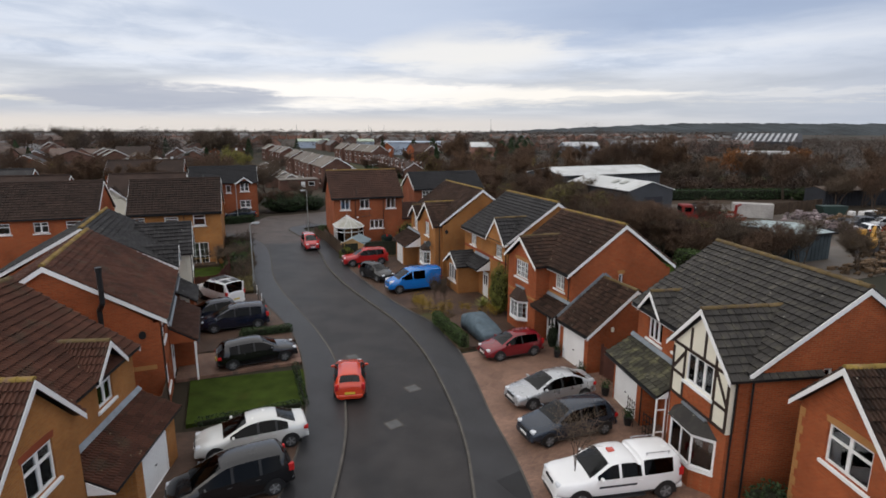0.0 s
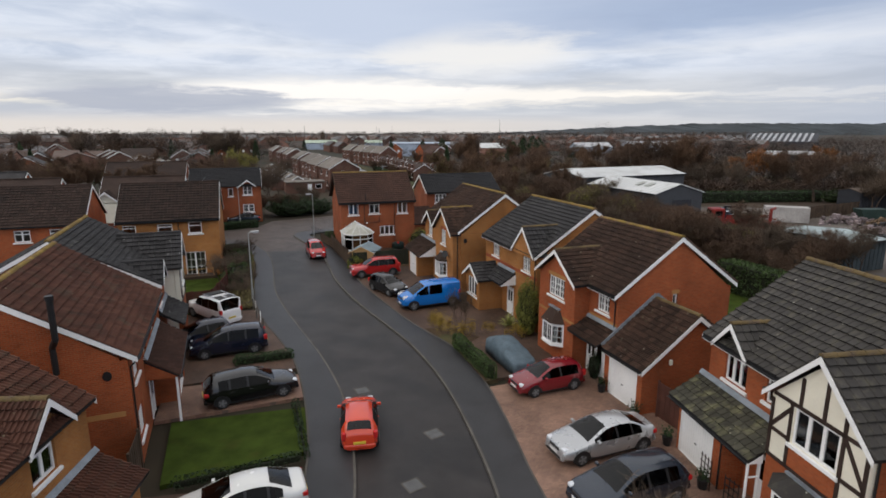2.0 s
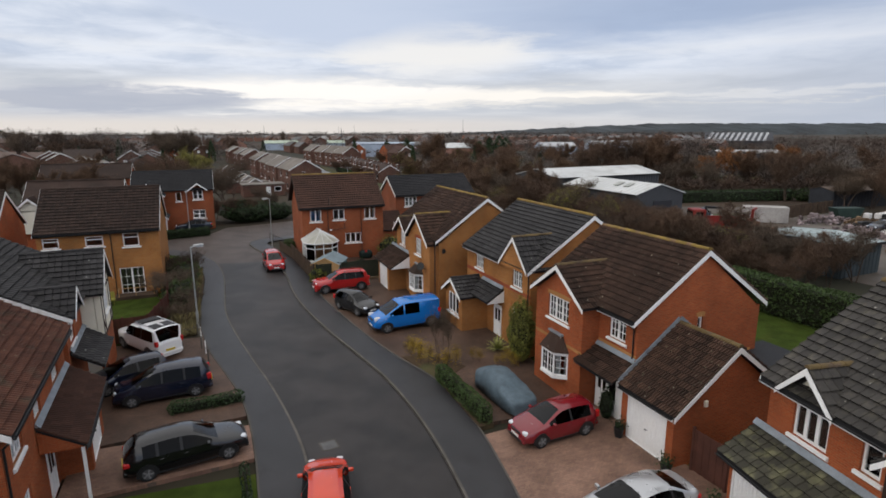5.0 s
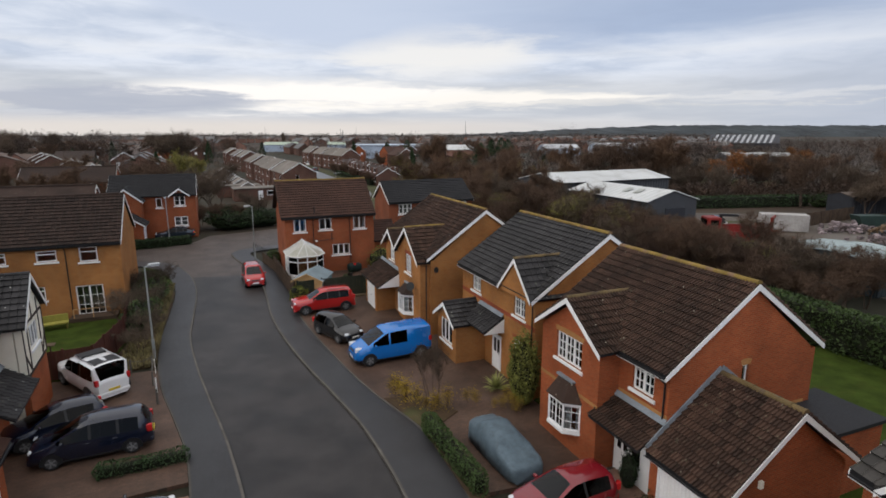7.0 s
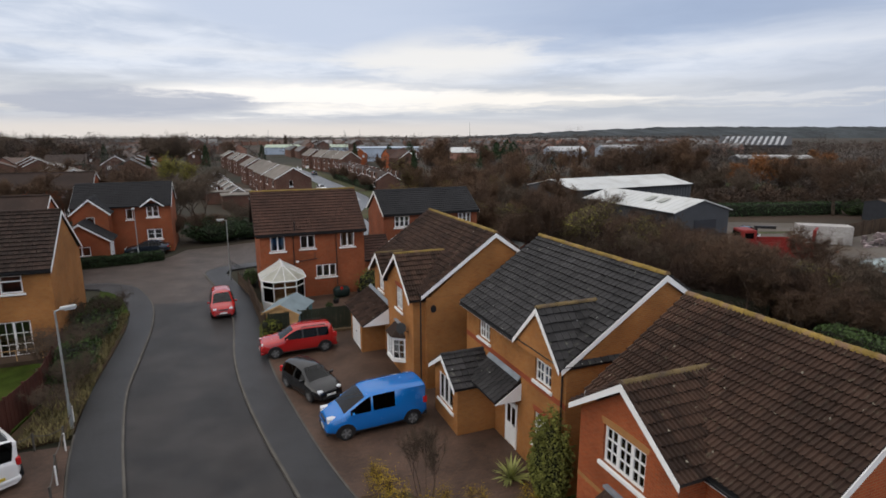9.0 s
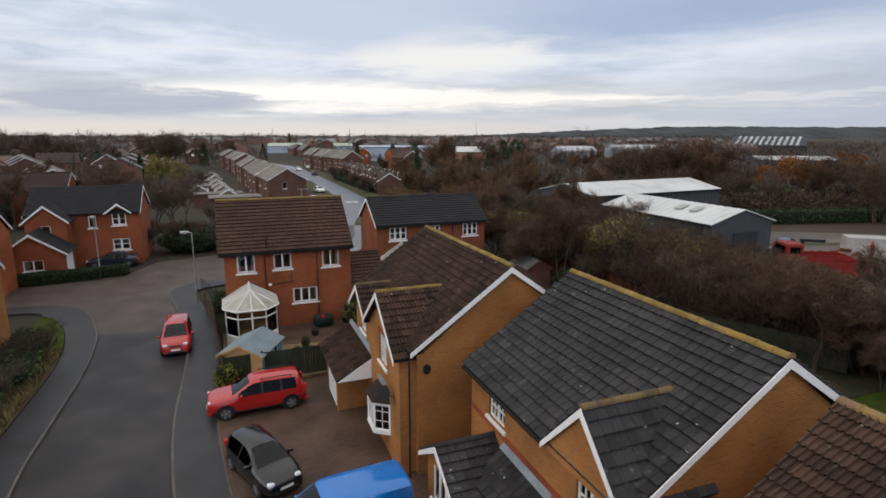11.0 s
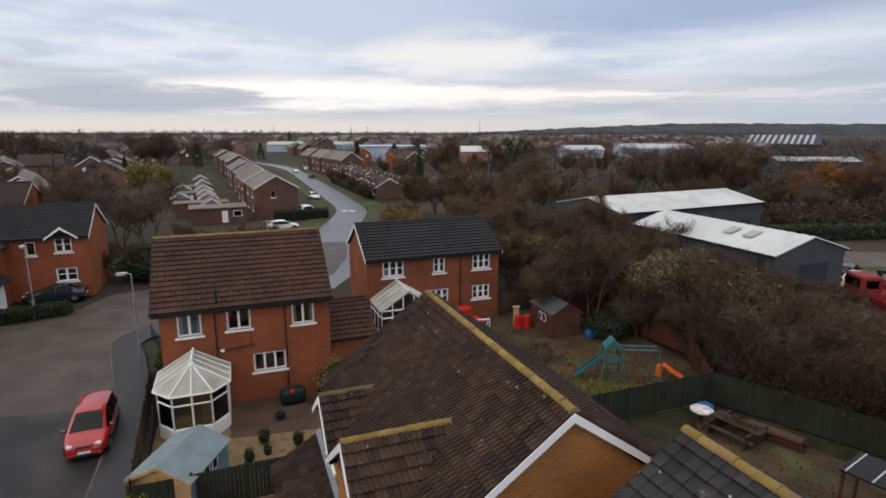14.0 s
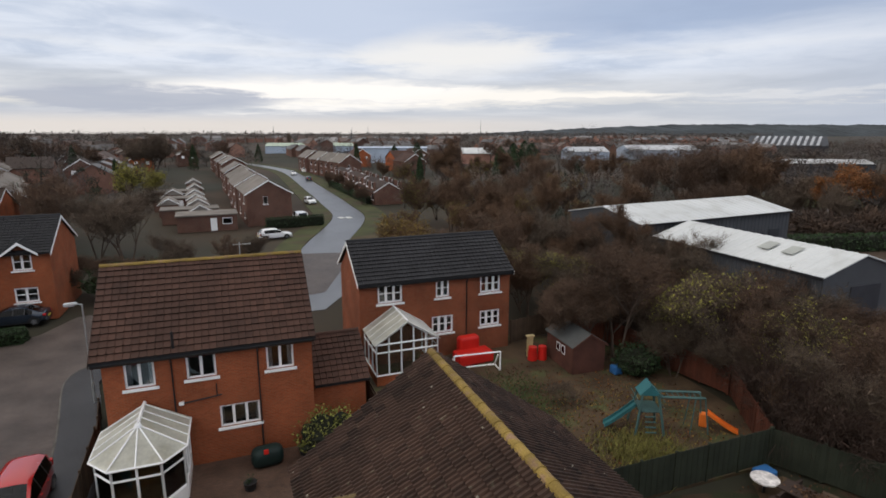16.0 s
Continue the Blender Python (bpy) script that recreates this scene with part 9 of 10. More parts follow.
t = thing("toy_slide", pose(29.3, 34.75, 0.1, 0, 0, -50) @ Matrix.Diagonal((0.8, 0.8, 0.75, 1)), "orange plastic toddler slide lying in the leaves", "slide")
b = chute([(k * 0.3, 0.95 * (1 - k / 6) ** 1.3 + 0.08) for k in range(7)], 0.22, 0.14)
part("chute", b, TOYORANGE, t)
part("steps", soft_box(-0.45, 0.02, -0.22, 0.22, 0, 0.95, 0.06, 2), TOYORANGE, t)

t = thing("garden_sofa", pose(21.45, 46.7, 0.1, 0, 0, 4), "bright red covered garden seat against the house", "garden seat")
part("seat", soft_box(-1.25, 1.25, -0.9, 0.35, 0.0, 0.75, 0.14, 3), TOYRED, t)
part("backrest", soft_box(-0.75, 0.75, 0.1, 0.8, 0.15, 1.55, 0.22, 3), TOYRED, t)
t = thing("toy_house", pose(25.25, 45.3, 0.1, 0, 0, -10) @ Matrix.Diagonal((0.9, 0.9, 0.9, 1)), "red plastic play barrel with a yellow top", "toy")
for k in range(2):
    b = bmesh.new()
    bar(b, (k * 0.75, 0, 0), (k * 0.75, 0, 1.0), 0.36, 0.30, n=12)
    part("barrel", b, TOYRED, t)
part("top_frame", boxes((-0.2, 0.2, 0.5, 0.75, 0, 1.55), (-0.3, 0.3, 0.45, 0.8, 1.55, 1.65)), mat("cream_wood", (0.45, 0.36, 0.18), 0.8), t)
part("tub", soft_box(28.75, 29.35, 41.3, 41.9, 0.1, 0.65, 0.1, 2), TOYBLUE)
tagged(bpy.data.objects["tub"], "blue plastic tub beside the shed", "tub")
t = thing("football_goal", pose(21.0, 44.7, 0.1, 0, 0, -6) @ Matrix.Diagonal((1.2, 1.2, 1.25, 1)), "small white football goal on the lawn", "goal")
for a, c in (((-1.25, 0, 0), (-1.25, 0, 1.0)), ((1.25, 0, 0), (1.25, 0, 1.0)), ((-1.25, 0, 1.0), (1.25, 0, 1.0)), ((-1.25, 0.8, 0), (1.25, 0.8, 0)), ((-1.25, 0, 0), (-1.25, 0.8, 0)), ((1.25, 0, 0), (1.25, 0.8, 0)), ((-1.25, 0.8, 0), (-1.25, 0.35, 0.7)), ((1.25, 0.8, 0), (1.25, 0.35, 0.7))):
    b = bmesh.new()
    bar(b, a, c, 0.045, n=6)
    part("bar", b, PVC, t)
t = thing("barbecue", pose(8.2, 39.2, 0.12, 0, 0, 5), "barbecue under a dark green cover", "barbecue")
part("cover", soft_box(-0.7, 0.7, -0.42, 0.42, 0.0, 0.9, 0.34, 4), BBQ, t, smooth=True)
part("knob", soft_box(-0.2, 0.02, -0.46, -0.36, 0.75, 0.97, 0.04, 2), TOYRED, t, "red round badge")
for x, y, r_, hh in ((9.9, 39.5, 0.35, 0.4), (7.4, 37.6, 0.28, 0.35), (10.8, 38.8, 0.25, 0.3), (6.6, 34.6, 0.2, 0.3)):
    t = thing("plant_pot", pose(x, y, 0.12), "dark round plant pot with withered plants", "plant pot", "plant pots")
    b = bmesh.new()
    bar(b, (0, 0, 0), (0, 0, hh), r_ * 0.75, r_, n=12)
    part("pot", b, GUTTER, t)
    r = random.Random(int(x * 10))
    part("withered_plant", leaf_quads(r, [(r.gauss(0, r_ * 0.5), r.gauss(0, r_ * 0.5), hh + abs(r.gauss(0, 0.12))) for _ in range(60)], 0.05), LEAFG, t)
for x, y in ((9.35, -2.0), (9.26, -4.3), (8.46, -7.18), (9.5, 0.9)):
    t = thing("plant_pot", pose(x, y, 0.125), "dark plant pot with an evergreen beside the garage", "plant pot", "plant pots")
    b = bmesh.new()
    bar(b, (0, 0, 0), (0, 0, 0.4), 0.16, 0.22, n=12)
    part("pot", b, GUTTER, t)
    r = random.Random(int(x * 10))
    part("evergreen", leaf_quads(r, [(r.gauss(0, 0.13), r.gauss(0, 0.13), 0.45 + abs(r.gauss(0, 0.18))) for _ in range(160)], 0.05), LEAFG, t)["kind"] = "stuff"
for x, y, s in ((6.5, 35.6, 0.5), (8.0, 34.9, 0.45), (5.8, 34.3, 0.4), (9.6, 35.6, 0.4)):
    bush(pose(x, y, 0.1), s * 0.6, s * 0.6, s * 1.7, LEAFM, "small shrub in the gravel bed", 260, 0.05, group="gravel bed shrubs")
t = thing("picnic_table", pose(27.95, 28.2, 0.07, 0, 0, -78), "dark wooden garden table and benches heaped with leaves", "table")
part("tabletop", boxes((-1.2, 1.2, -0.45, 0.45, 0.7, 0.75)), TIMBER, t)
for s in (-1, 1):
    part("bench", boxes((-1.2, 1.2, s * 0.85 - 0.15, s * 0.85 + 0.15, 0.40, 0.45)), TIMBER, t)
    part("leg", boxes((s * 0.9 - 0.05, s * 0.9 + 0.05, -0.95, 0.95, 0.0, 0.70)), TIMBER, t)
r = random.Random(12)
part("litter", leaf_quads(r, [(r.gauss(0.1, 0.5), r.gauss(0, 0.2), 0.76 + abs(r.gauss(0, 0.05))) for _ in range(260)], 0.06), LITTER, t, "brown fallen leaves")["kind"] = "stuff"
t = thing("timber_pile", pose(29.35, 27.3, 0.07, 0, 0, -68), "stack of old red-brown planks beside the fence", "timber pile")
for k in range(9):
    a = r.uniform(-0.15, 0.15)
    part("plank", boxes((-1.3 + a, 1.2 + a, -0.36 + 0.24 * (k % 3), -0.15 + 0.24 * (k % 3), 0.17 * (k // 3), 0.17 * (k // 3) + 0.13)), WOODRED if k < 7 else WOOD, t)
sheet("leaf_litter", [(26.9, 22.6), (26.6, 25.0), (26.2, 27.2), (26.6, 29.2), (27.6, 30.6), (29.2, 30.4), (29.9, 27.6), (30.5, 25.4), (31.3, 23.6), (30.6, 22.3), (28.8, 21.9)], 0.078, EARTH, "brown leaf litter under the shelter", "leaf litter", thick=0.01)
t = thing("parasol_base", pose(27.4, 29.9, 0.07), "pale round garden table top with dark pattern", "garden table")
b = bmesh.new()
bar(b, (0, 0, 0), (0, 0, 0.62), 0.06, n=8)
part("pedestal", b, GUTTER, t)
b = bmesh.new()
bar(b, (0, 0, 0.62), (0, 0, 0.68), 0.55, n=20)
part("top", b, mat("pale_mosaic", (0.55, 0.52, 0.50), 0.5, 0.4, 3, 9, 0.1), t)
part("blue_sheet", soft_box(27.9, 28.8, 30.3, 31.0, 0.06, 0.5, 0.15, 3), TOYBLUE)
tagged(bpy.data.objects["blue_sheet"], "crumpled blue tarpaulin beside the fence", "tarpaulin")
t = thing("pergola", pose(27.9, 21.45, 0.06, 0, 0, 13), "dark timber shelter with four pale roof bars at the garden end", "garden shelter")
part("roof", boxes((-0.98, 0.98, -1.5, 1.5, 1.95, 2.03)), BLACKT, t)
for k in range(4):
    part("glazing_bar", boxes((-0.98, 0.98, -1.31 + k * 0.86, -1.26 + k * 0.86, 2.03, 2.07)), LAMPHEAD, t)
for sx in (-0.8, 0.8):
    for sy in (-1.4, 1.4):
        part("post", boxes((sx - 0.05, sx + 0.05, sy - 0.05, sy + 0.05, 0, 1.95)), SHEDR, t)
t = thing("trellis", pose(8.62, -7.1, 0.12, 0, 0, -101), "dark garden trellis beside the garage door", "trellis")
for k in range(4):
    part("upright", boxes((-0.3 + k * 0.2, -0.27 + k * 0.2, -0.012, 0.012, 0, 1.3)), TIMBER, t)
for k in range(5):
    part("slat", boxes((-0.33, 0.36, -0.03, -0.012, 0.2 + k * 0.25, 0.225 + k * 0.25)), TIMBER, t)
# white posts and rail along the edge of the western drive
t = thing("drive_rail", pose(0, 0, 0.1), "slim white posts with a sagging rail beside the drive", "railing")
ends = [(-7.8, 23.3), (-7.55, 20.6), (-7.25, 17.9)]
for x, y in ends:
    b = bmesh.new()
    bar(b, (x, y, 0), (x, y, 0.85), 0.035, n=6)
    part("post", b, PVC, t)
for (x0, y0), (x1, y1) in zip(ends, ends[1:]):
    b = bmesh.new()
    mid = ((x0 + x1) / 2, (y0 + y1) / 2, 0.66)
    bar(b, (x0, y0, 0.8), mid, 0.018, n=5)
    bar(b, mid, (x1, y1, 0.8), 0.018, n=5)
    part("rail", b, WOOD, t)
# furniture in the small western garden
t = thing("garden_bench", pose(-14.6, 31.2, 0.1, 0, 0, 10), "yellow-green garden furniture on the patio", "bench")
part("seat", soft_box(-0.8, 0.8, -0.3, 0.3, 0.35, 0.47, 0.03, 2), LEAFY, t)
part("backrest", soft_box(-0.8, 0.8, 0.25, 0.33, 0.45, 0.95, 0.03, 2), LEAFY, t)
for s in (-0.7, 0.7):
    part("leg", boxes((s - 0.04, s + 0.04, -0.28, 0.3, 0, 0.36)), LEAFY, t)
part("tarpaulin", soft_box(-17.2, -15.6, 29.5, 30.9, 0.1, 0.85, 0.25, 3), TOYBLUE)
tagged(bpy.data.objects["tarpaulin"], "dark blue cover over garden things", "tarpaulin")
t = thing("decking_rail", pose(0, 0, 0.1), "pale wooden handrail outside the garden doors", "railing")
for a, c in (((-13.7, 32.4, 0.9), (-11.2, 32.4, 0.9)), ((-13.7, 32.4, 0), (-13.7, 32.4, 0.9)), ((-12.5, 32.4, 0), (-12.5, 32.4, 0.9)), ((-11.2, 32.4, 0), (-11.2, 32.4, 0.9)), ((-11.2, 32.4, 0.9), (-11.2, 33.4, 0.9))):
    b = bmesh.new()
    bar(b, a, c, 0.035, n=5)
    part("rail", b, SHEDY, t)
part("deck", boxes((-14.0, -11.0, 32.2, 33.45, 0.1, 0.35)), WOOD)
tagged(bpy.data.objects["deck"], "low wooden deck at the garden doors", "deck")
t = thing("bird_table", pose(-13.2, 24.2, 0.1), "slim wooden bird table on the lawn", "bird table")
part("post", boxes((-0.03, 0.03, -0.03, 0.03, 0, 1.2)), WOOD, t)
part("tray", boxes((-0.25, 0.25, -0.25, 0.25, 1.2, 1.25)), WOOD, t)
t = thing("trellis", pose(8.6, -8.35, 0.12, 0, 0, 90), "black garden trellis against the porch", "trellis")
for k in range(4):
    part("upright", boxes((-0.3 + k * 0.2, -0.27 + k * 0.2, -0.01, 0.01, 0, 1.1)), GUTTER, t)
for k in range(4):
    part("crossbar", boxes((-0.3, 0.33, -0.015, 0.015, 0.15 + k * 0.28, 0.18 + k * 0.28)), GUTTER, t)

# ---- sheds of the trading estate, and the yard ----
def warehouse(m, W, D, ze, zp, roofm, wallm, label, doors=(), wins=(), lights=0):
    """A portal-framed shed: ridge along x, ribbed cladding."""
    t = thing("warehouse", m, label, "warehouse")
    for y, s in ((0, -1), (D, 1)):
        q = [(0, y, 0), (W, y, 0), (W, y, ze), (0, y, ze)]
        b = ribbed(*(q if s < 0 else [q[1], q[0], q[3], q[2]]), max(4, int(W / 0.6)), 0.05, 0.5, 0.1)
        part("wall", b, wallm, t)
    for x, s in ((0, -1), (W, 1)):
        b = bmesh.new()
        prism(b, [(x, 0.1, 0), (x, D - 0.1, 0), (x, D - 0.1, ze), (x, D / 2, zp - 0.05), (x, 0.1, ze)], (s * 0.12, 0, 0))
        part("gable_wall", b, wallm, t)
    for s, y in ((-1, -0.25), (1, D + 0.25)):
        q = [(-0.3, y, ze), (W + 0.3, y, ze), (W + 0.3, D / 2, zp), (-0.3, D / 2, zp)]
        b = ribbed(*(q if s < 0 else [q[1], q[0], q[3], q[2]]), max(4, int(W / 0.9)), 0.04, 0.25, 0.08)
        rr = part("roof", b, roofm, t)
        part("gutter", boxes((-0.3, W + 0.3, y - 0.1, y + 0.05, ze - 0.18, ze + 0.03)), GUTTER, t)
        if s > 0:
            for k in range(lights):
                b = bmesh.new()
                x = W * (0.22 + 0.13 * k)
                f0, f1 = 0.45, 0.75
                q = lambda xx, f: Vector((xx, y + (D / 2 - y) * f, ze + (zp - ze) * f + 0.13))
                prism(b, [q(x, f0), q(x + 1.0, f0), q(x + 1.0, f1), q(x, f1)], (0, 0, 0.03))
                part("rooflight", b, mat("grey_rooflight", (0.30, 0.31, 0.28), 0.45), rr)
    for side, a, c, z0, z1, mm in doors + wins:
        if side == "left":
            part("door" if z0 < 0.2 else "window", boxes((-0.2, -0.1, a, c, z0, z1)), mm, t)
        elif side == "right":
            part("door" if z0 < 0.2 else "window", boxes((W + 0.1, W + 0.2, a, c, z0, z1)), mm, t)
        else:
            part("door" if z0 < 0.2 else "window", boxes((a, c, -0.16, -0.09, z0, z1)), mm, t)
    return t


DK = mat("dark_shutter", (0.03, 0.032, 0.038), 0.6, 0.15, 1, 10, 0.1)
# the nearer one lies with its gable to the south: turned, so that its long side is along y
warehouse(pose(53.2, 40.6, 0, 0, 0, 90), 16.0, 8.2, 5.05, 6.35, ROOFW, CLAD, "dark grey steel shed with a white roof and roller door", doors=(("left", 2.0, 5.2, 0.05, 4.1, DK),), lights=2)
warehouse(pose(45.0, 58.6, 0, 0, 0, 5), 23.0, 11.0, 5.9, 7.1, ROOFW, CLAD, "larger dark grey steel shed with a white roof", wins=(("front", 17.0, 18.4, 2.6, 3.8, DK), ("front", 19.4, 21.2, 2.6, 4.0, DK), ("left", 2.5, 3.8, 2.5, 3.7, DK), ("left", 6.5, 7.8, 2.5, 3.7, DK)))
sheet("yard", [(46.5, 8), (46.5, 40), (55, 40.2), (55, 57), (72, 58), (86, 50), (90, 10)], -0.02, YARD, "wet concrete scrap yard with puddles and mud", "yard")
warehouse(pose(46.0, 14.6, 0, 0, 0, 3), 6.1, 8.4, 3.0, 3.35, mat("pale_blue_roof", (0.28, 0.34, 0.34), 0.5, 0.2, 0.5, 5, 0.1, spot=(0.16, 0.17, 0.15), spot_at=(0.5, 0.7), spot_scale=0.9), mat("blue_grey_hut", (0.050, 0.064, 0.070), 0.7, 0.3, 0.6, 6, 0.1), "low pale-roofed hut in the yard")
CRANER = mat("faded_red_paint", (0.20, 0.017, 0.013), 0.55, 0.2, 0.8, 12, 0.1)
t = thing("lorry", pose(57.2, 39.4, 0.0, 0, 0, -25), "red lorry with a black loading crane behind its cab", "lorry")
part("chassis", soft_box(-2.6, 3.6, -0.5, 0.5, 0.6, 0.9, 0.05, 1), GUTTER, t)
part("cab", soft_box(-2.7, -0.9, -1.15, 1.15, 0.75, 2.75, 0.2, 3), CRANER, t)
part("windscreen", boxes((-2.73, -2.68, -0.95, 0.95, 1.75, 2.45)), CARGLASS, t)
for q in (-1, 1):
    part("side_window", boxes((-2.3, -1.3, *sorted((q * 1.14, q * 1.17)), 1.75, 2.4)), CARGLASS, t)
part("load_bed", boxes((-0.7, 3.6, -1.2, 1.2, 0.95, 1.1), (-0.7, 3.6, -1.2, -1.12, 1.1, 1.6), (-0.7, 3.6, 1.12, 1.2, 1.1, 1.6), (3.52, 3.6, -1.12, 1.12, 1.1, 1.6)), CRANER, t)
b = bmesh.new()
bar(b, (-0.55, 0, 1.1), (-0.55, 0, 2.9), 0.16, n=8)
plank(b, (-0.75, 0, 2.95), (1.7, 0.2, 2.85), 0.3, 0.3)
part("loading_crane", b, GUTTER, t)
for sx in (-1.9, 1.7, 2.7):
    for q in (-1, 1):
        b = bmesh.new()
        bar(b, (sx, q * 0.8, 0.48), (sx, q * 1.12, 0.48), 0.48, n=16)
        part("tyre", b, TYRE, t)
t = thing("skip_container", pose(56.6, 36.7, -0.02, 0, 0, -25), "long red steel skip with sloping ends", "skip")
b = bmesh.new()
prism(b, [(-2.6, -1.1, 0.1), (2.6, -1.1, 0.1), (3.2, -1.1, 1.45), (-3.2, -1.1, 1.45)], (0, 0.06, 0))
prism(b, [(-2.6, 1.04, 0.1), (2.6, 1.04, 0.1), (3.2, 1.04, 1.45), (-3.2, 1.04, 1.45)], (0, 0.06, 0))
part("side_wall", b, CRANER, t)
for q in (-1, 1):
    b = bmesh.new()
    prism(b, [(q * 2.6, -1.04, 0.1), (q * 3.2, -1.04, 1.45), (q * 3.2, 1.04, 1.45), (q * 2.6, 1.04, 0.1)], (-q * 0.06, 0, 0))
    part("end_wall", b, CRANER, t)
part("floor", boxes((-2.6, 2.6, -1.04, 1.04, 0.1, 0.16)), CRANER, t)
for k in range(7):
    part("rib", boxes((-2.4 + k * 0.78, -2.3 + k * 0.78, -1.16, -1.1, 0.15, 1.4)), CRANER, t)
t = thing("loading_arm", pose(60.4, 35.3, 0, 0, 0, 30), "red post crane beside the yard wall", "crane")
part("post", boxes((-0.17, 0.17, -0.17, 0.17, 0, 3.0)), CRANER, t)
part("arm", boxes((-0.2, 2.6, -0.12, 0.12, 2.75, 3.0)), CRANER, t)
bush(pose(99.5, 55.2, -0.05), 2.6, 1.6, 2.6, LEAFM, "green bramble bush at the back of the yard", 1500, 0.13)
hedge(pose(84, 61.0, -0.05, 0, 0, -14), 30.0, 2.0, 2.1, LEAFG, "dark evergreen hedge along the back of the yard", 3600, 0.16)
sheet("yard_verge", [(64.0, 49.5), (66, 50.6), (86, 43.6), (86, 42.2)], 0.0, VERGE, "narrow strip of grass across the yard", "grass verge", thick=0.03)
sheet("far_meadow", [(116, 88), (142, 84), (146, 108), (118, 112)], -0.02, LAWN, "green meadow between the far trees", "meadow", thick=0.03)
r = random.Random(8)
for k in range(5):
    bx, by = 86.9 + k * 1.25 + r.uniform(-0.2, 0.2), 35.9 + r.uniform(-0.4, 0.4)
    t = thing("bulk_bag", pose(bx, by, -0.02, 0, 0, r.uniform(0, 90)), "white woven bulk bag of sand in the yard", "sack", "bulk bags")
    part("bag", soft_box(-0.48, 0.48, -0.48, 0.48, 0.0, 0.85, 0.16, 3), mat("white_woven_plastic", (0.62, 0.61, 0.60), 0.8, 0.15, 1.5, 12, 0.3), t)
warehouse(pose(94.5, 46.6, 0, 0, 0, -11), 22, 5.0, 2.9, 3.5, mat("rusty_roof", (0.10, 0.075, 0.06), 0.8, 0.3, 0.4, 5, 0.2), DK, "low open-fronted rusty store along the yard")
# pale steel container, brown board fence and a green skip across the yard
t = thing("container", pose(69.2, 40.2, -0.02, 0, 0, -41), "pale grey steel container standing in the yard", "container")
b = boxes((-2.9, 2.9, -1.15, 1.15, 0.1, 2.35))
part("body", b, mat("pale_container_steel", (0.36, 0.34, 0.32), 0.6, 0.25, 0.5, 6, 0.2), t)
for k in range(14):
    part("rib", boxes((-2.8 + k * 0.42, -2.62 + k * 0.42, -1.19, -1.15, 0.2, 2.25)), mat("pale_container_steel", (0.36, 0.34, 0.32)), t)
panel_fence(74.6, 40.9, 88.8, 43.0, 2.0, WOOD, "dark brown board fence across the yard", 2.4, -0.02)
t = thing("skip_container", pose(84.6, 38.2, -0.02, 0, 0, -20), "dark green steel skip in the yard", "skip")
b = bmesh.new()
prism(b, [(-1.5, -1.0, 0), (1.5, -1.0, 0), (2.2, -1.0, 1.6), (-2.2, -1.0, 1.6)], (0, 2.0, 0))
part("body", b, mat("dark_green_steel", (0.022, 0.040, 0.034), 0.6, 0.3, 0.6, 8, 0.2), t)
# yellow digger
YELLOW = mat("dirty_yellow_paint", (0.36, 0.19, 0.03), 0.6, 0.3, 1.0, 10, 0.2)
t = thing("digger", pose(59.2, 15.9, -0.02, 0, 0, 25), "dirty yellow tracked digger among the scrap heaps", "digger")
for q in (-1, 1):
    part("track", soft_box(-1.6, 1.6, q * 1.0 - 0.25, q * 1.0 + 0.25, 0.0, 0.75, 0.3, 3), TYRE, t)
part("engine_housing", soft_box(-1.7, 0.6, -1.1, 1.1, 0.85, 1.85, 0.15, 2), YELLOW, t)
cab_ = part("cab", soft_box(0.0, 1.3, 0.15, 1.1, 0.85, 2.6, 0.12, 2), YELLOW, t)
part("window", boxes((0.2, 1.15, 1.09, 1.12, 1.6, 2.4)), CARGLASS, cab_)
part("window", boxes((1.29, 1.32, 0.3, 1.0, 1.4, 2.4)), CARGLASS, cab_)
b = bmesh.new()
plank(b, (0.9, -0.3, 1.2), (3.2, -0.3, 2.7), 0.35, 0.3)
plank(b, (3.1, -0.3, 2.75), (4.4, -0.3, 1.0), 0.28, 0.25)
part("arm", b, YELLOW, t)
part("bucket", soft_box(3.9, 4.8, -0.8, 0.2, 0.05, 0.95, 0.2, 2), GUTTER, t)


def scrap_heap(name, label, colour, seed, n, spots, lo=0.12, hi=0.5):
    """Loose pieces heaped round the given spots: place, spread and height."""
    r = random.Random(seed)
    vs, fs = [], []
    for _ in range(n):
        cx, cy, w, top = r.choice(spots)
        x, y = cx + r.gauss(0, w), cy + r.gauss(0, w * 0.7)
        z = max(0.0, top * (1 - math.hypot(x - cx, y - cy) / (2 * w))) * r.random() - 0.05
        s, a, k = r.uniform(lo, hi), r.uniform(0, 3), len(vs)
        tip = (r.uniform(-0.4, 0.4), r.uniform(-0.4, 0.4))
        for dz in (0, s * r.uniform(0.3, 1.0)):
            for q in range(4):
                u_, v_ = s * math.cos(a + q * math.pi / 2), s * 0.6 * math.sin(a + q * math.pi / 2)
                vs.append((x + u_, y + v_, z + dz + max(0, tip[0] * u_ + tip[1] * v_)))
        fs += [(k, k + 1, k + 2, k + 3), (k + 4, k + 5, k + 6, k + 7)] + [(k + q, k + (q + 1) % 4, k + 4 + (q + 1) % 4, k + 4 + q) for q in range(4)]
    tagged(part(name, (vs, [], fs), colour), label, "scrap heap", kind="stuff")


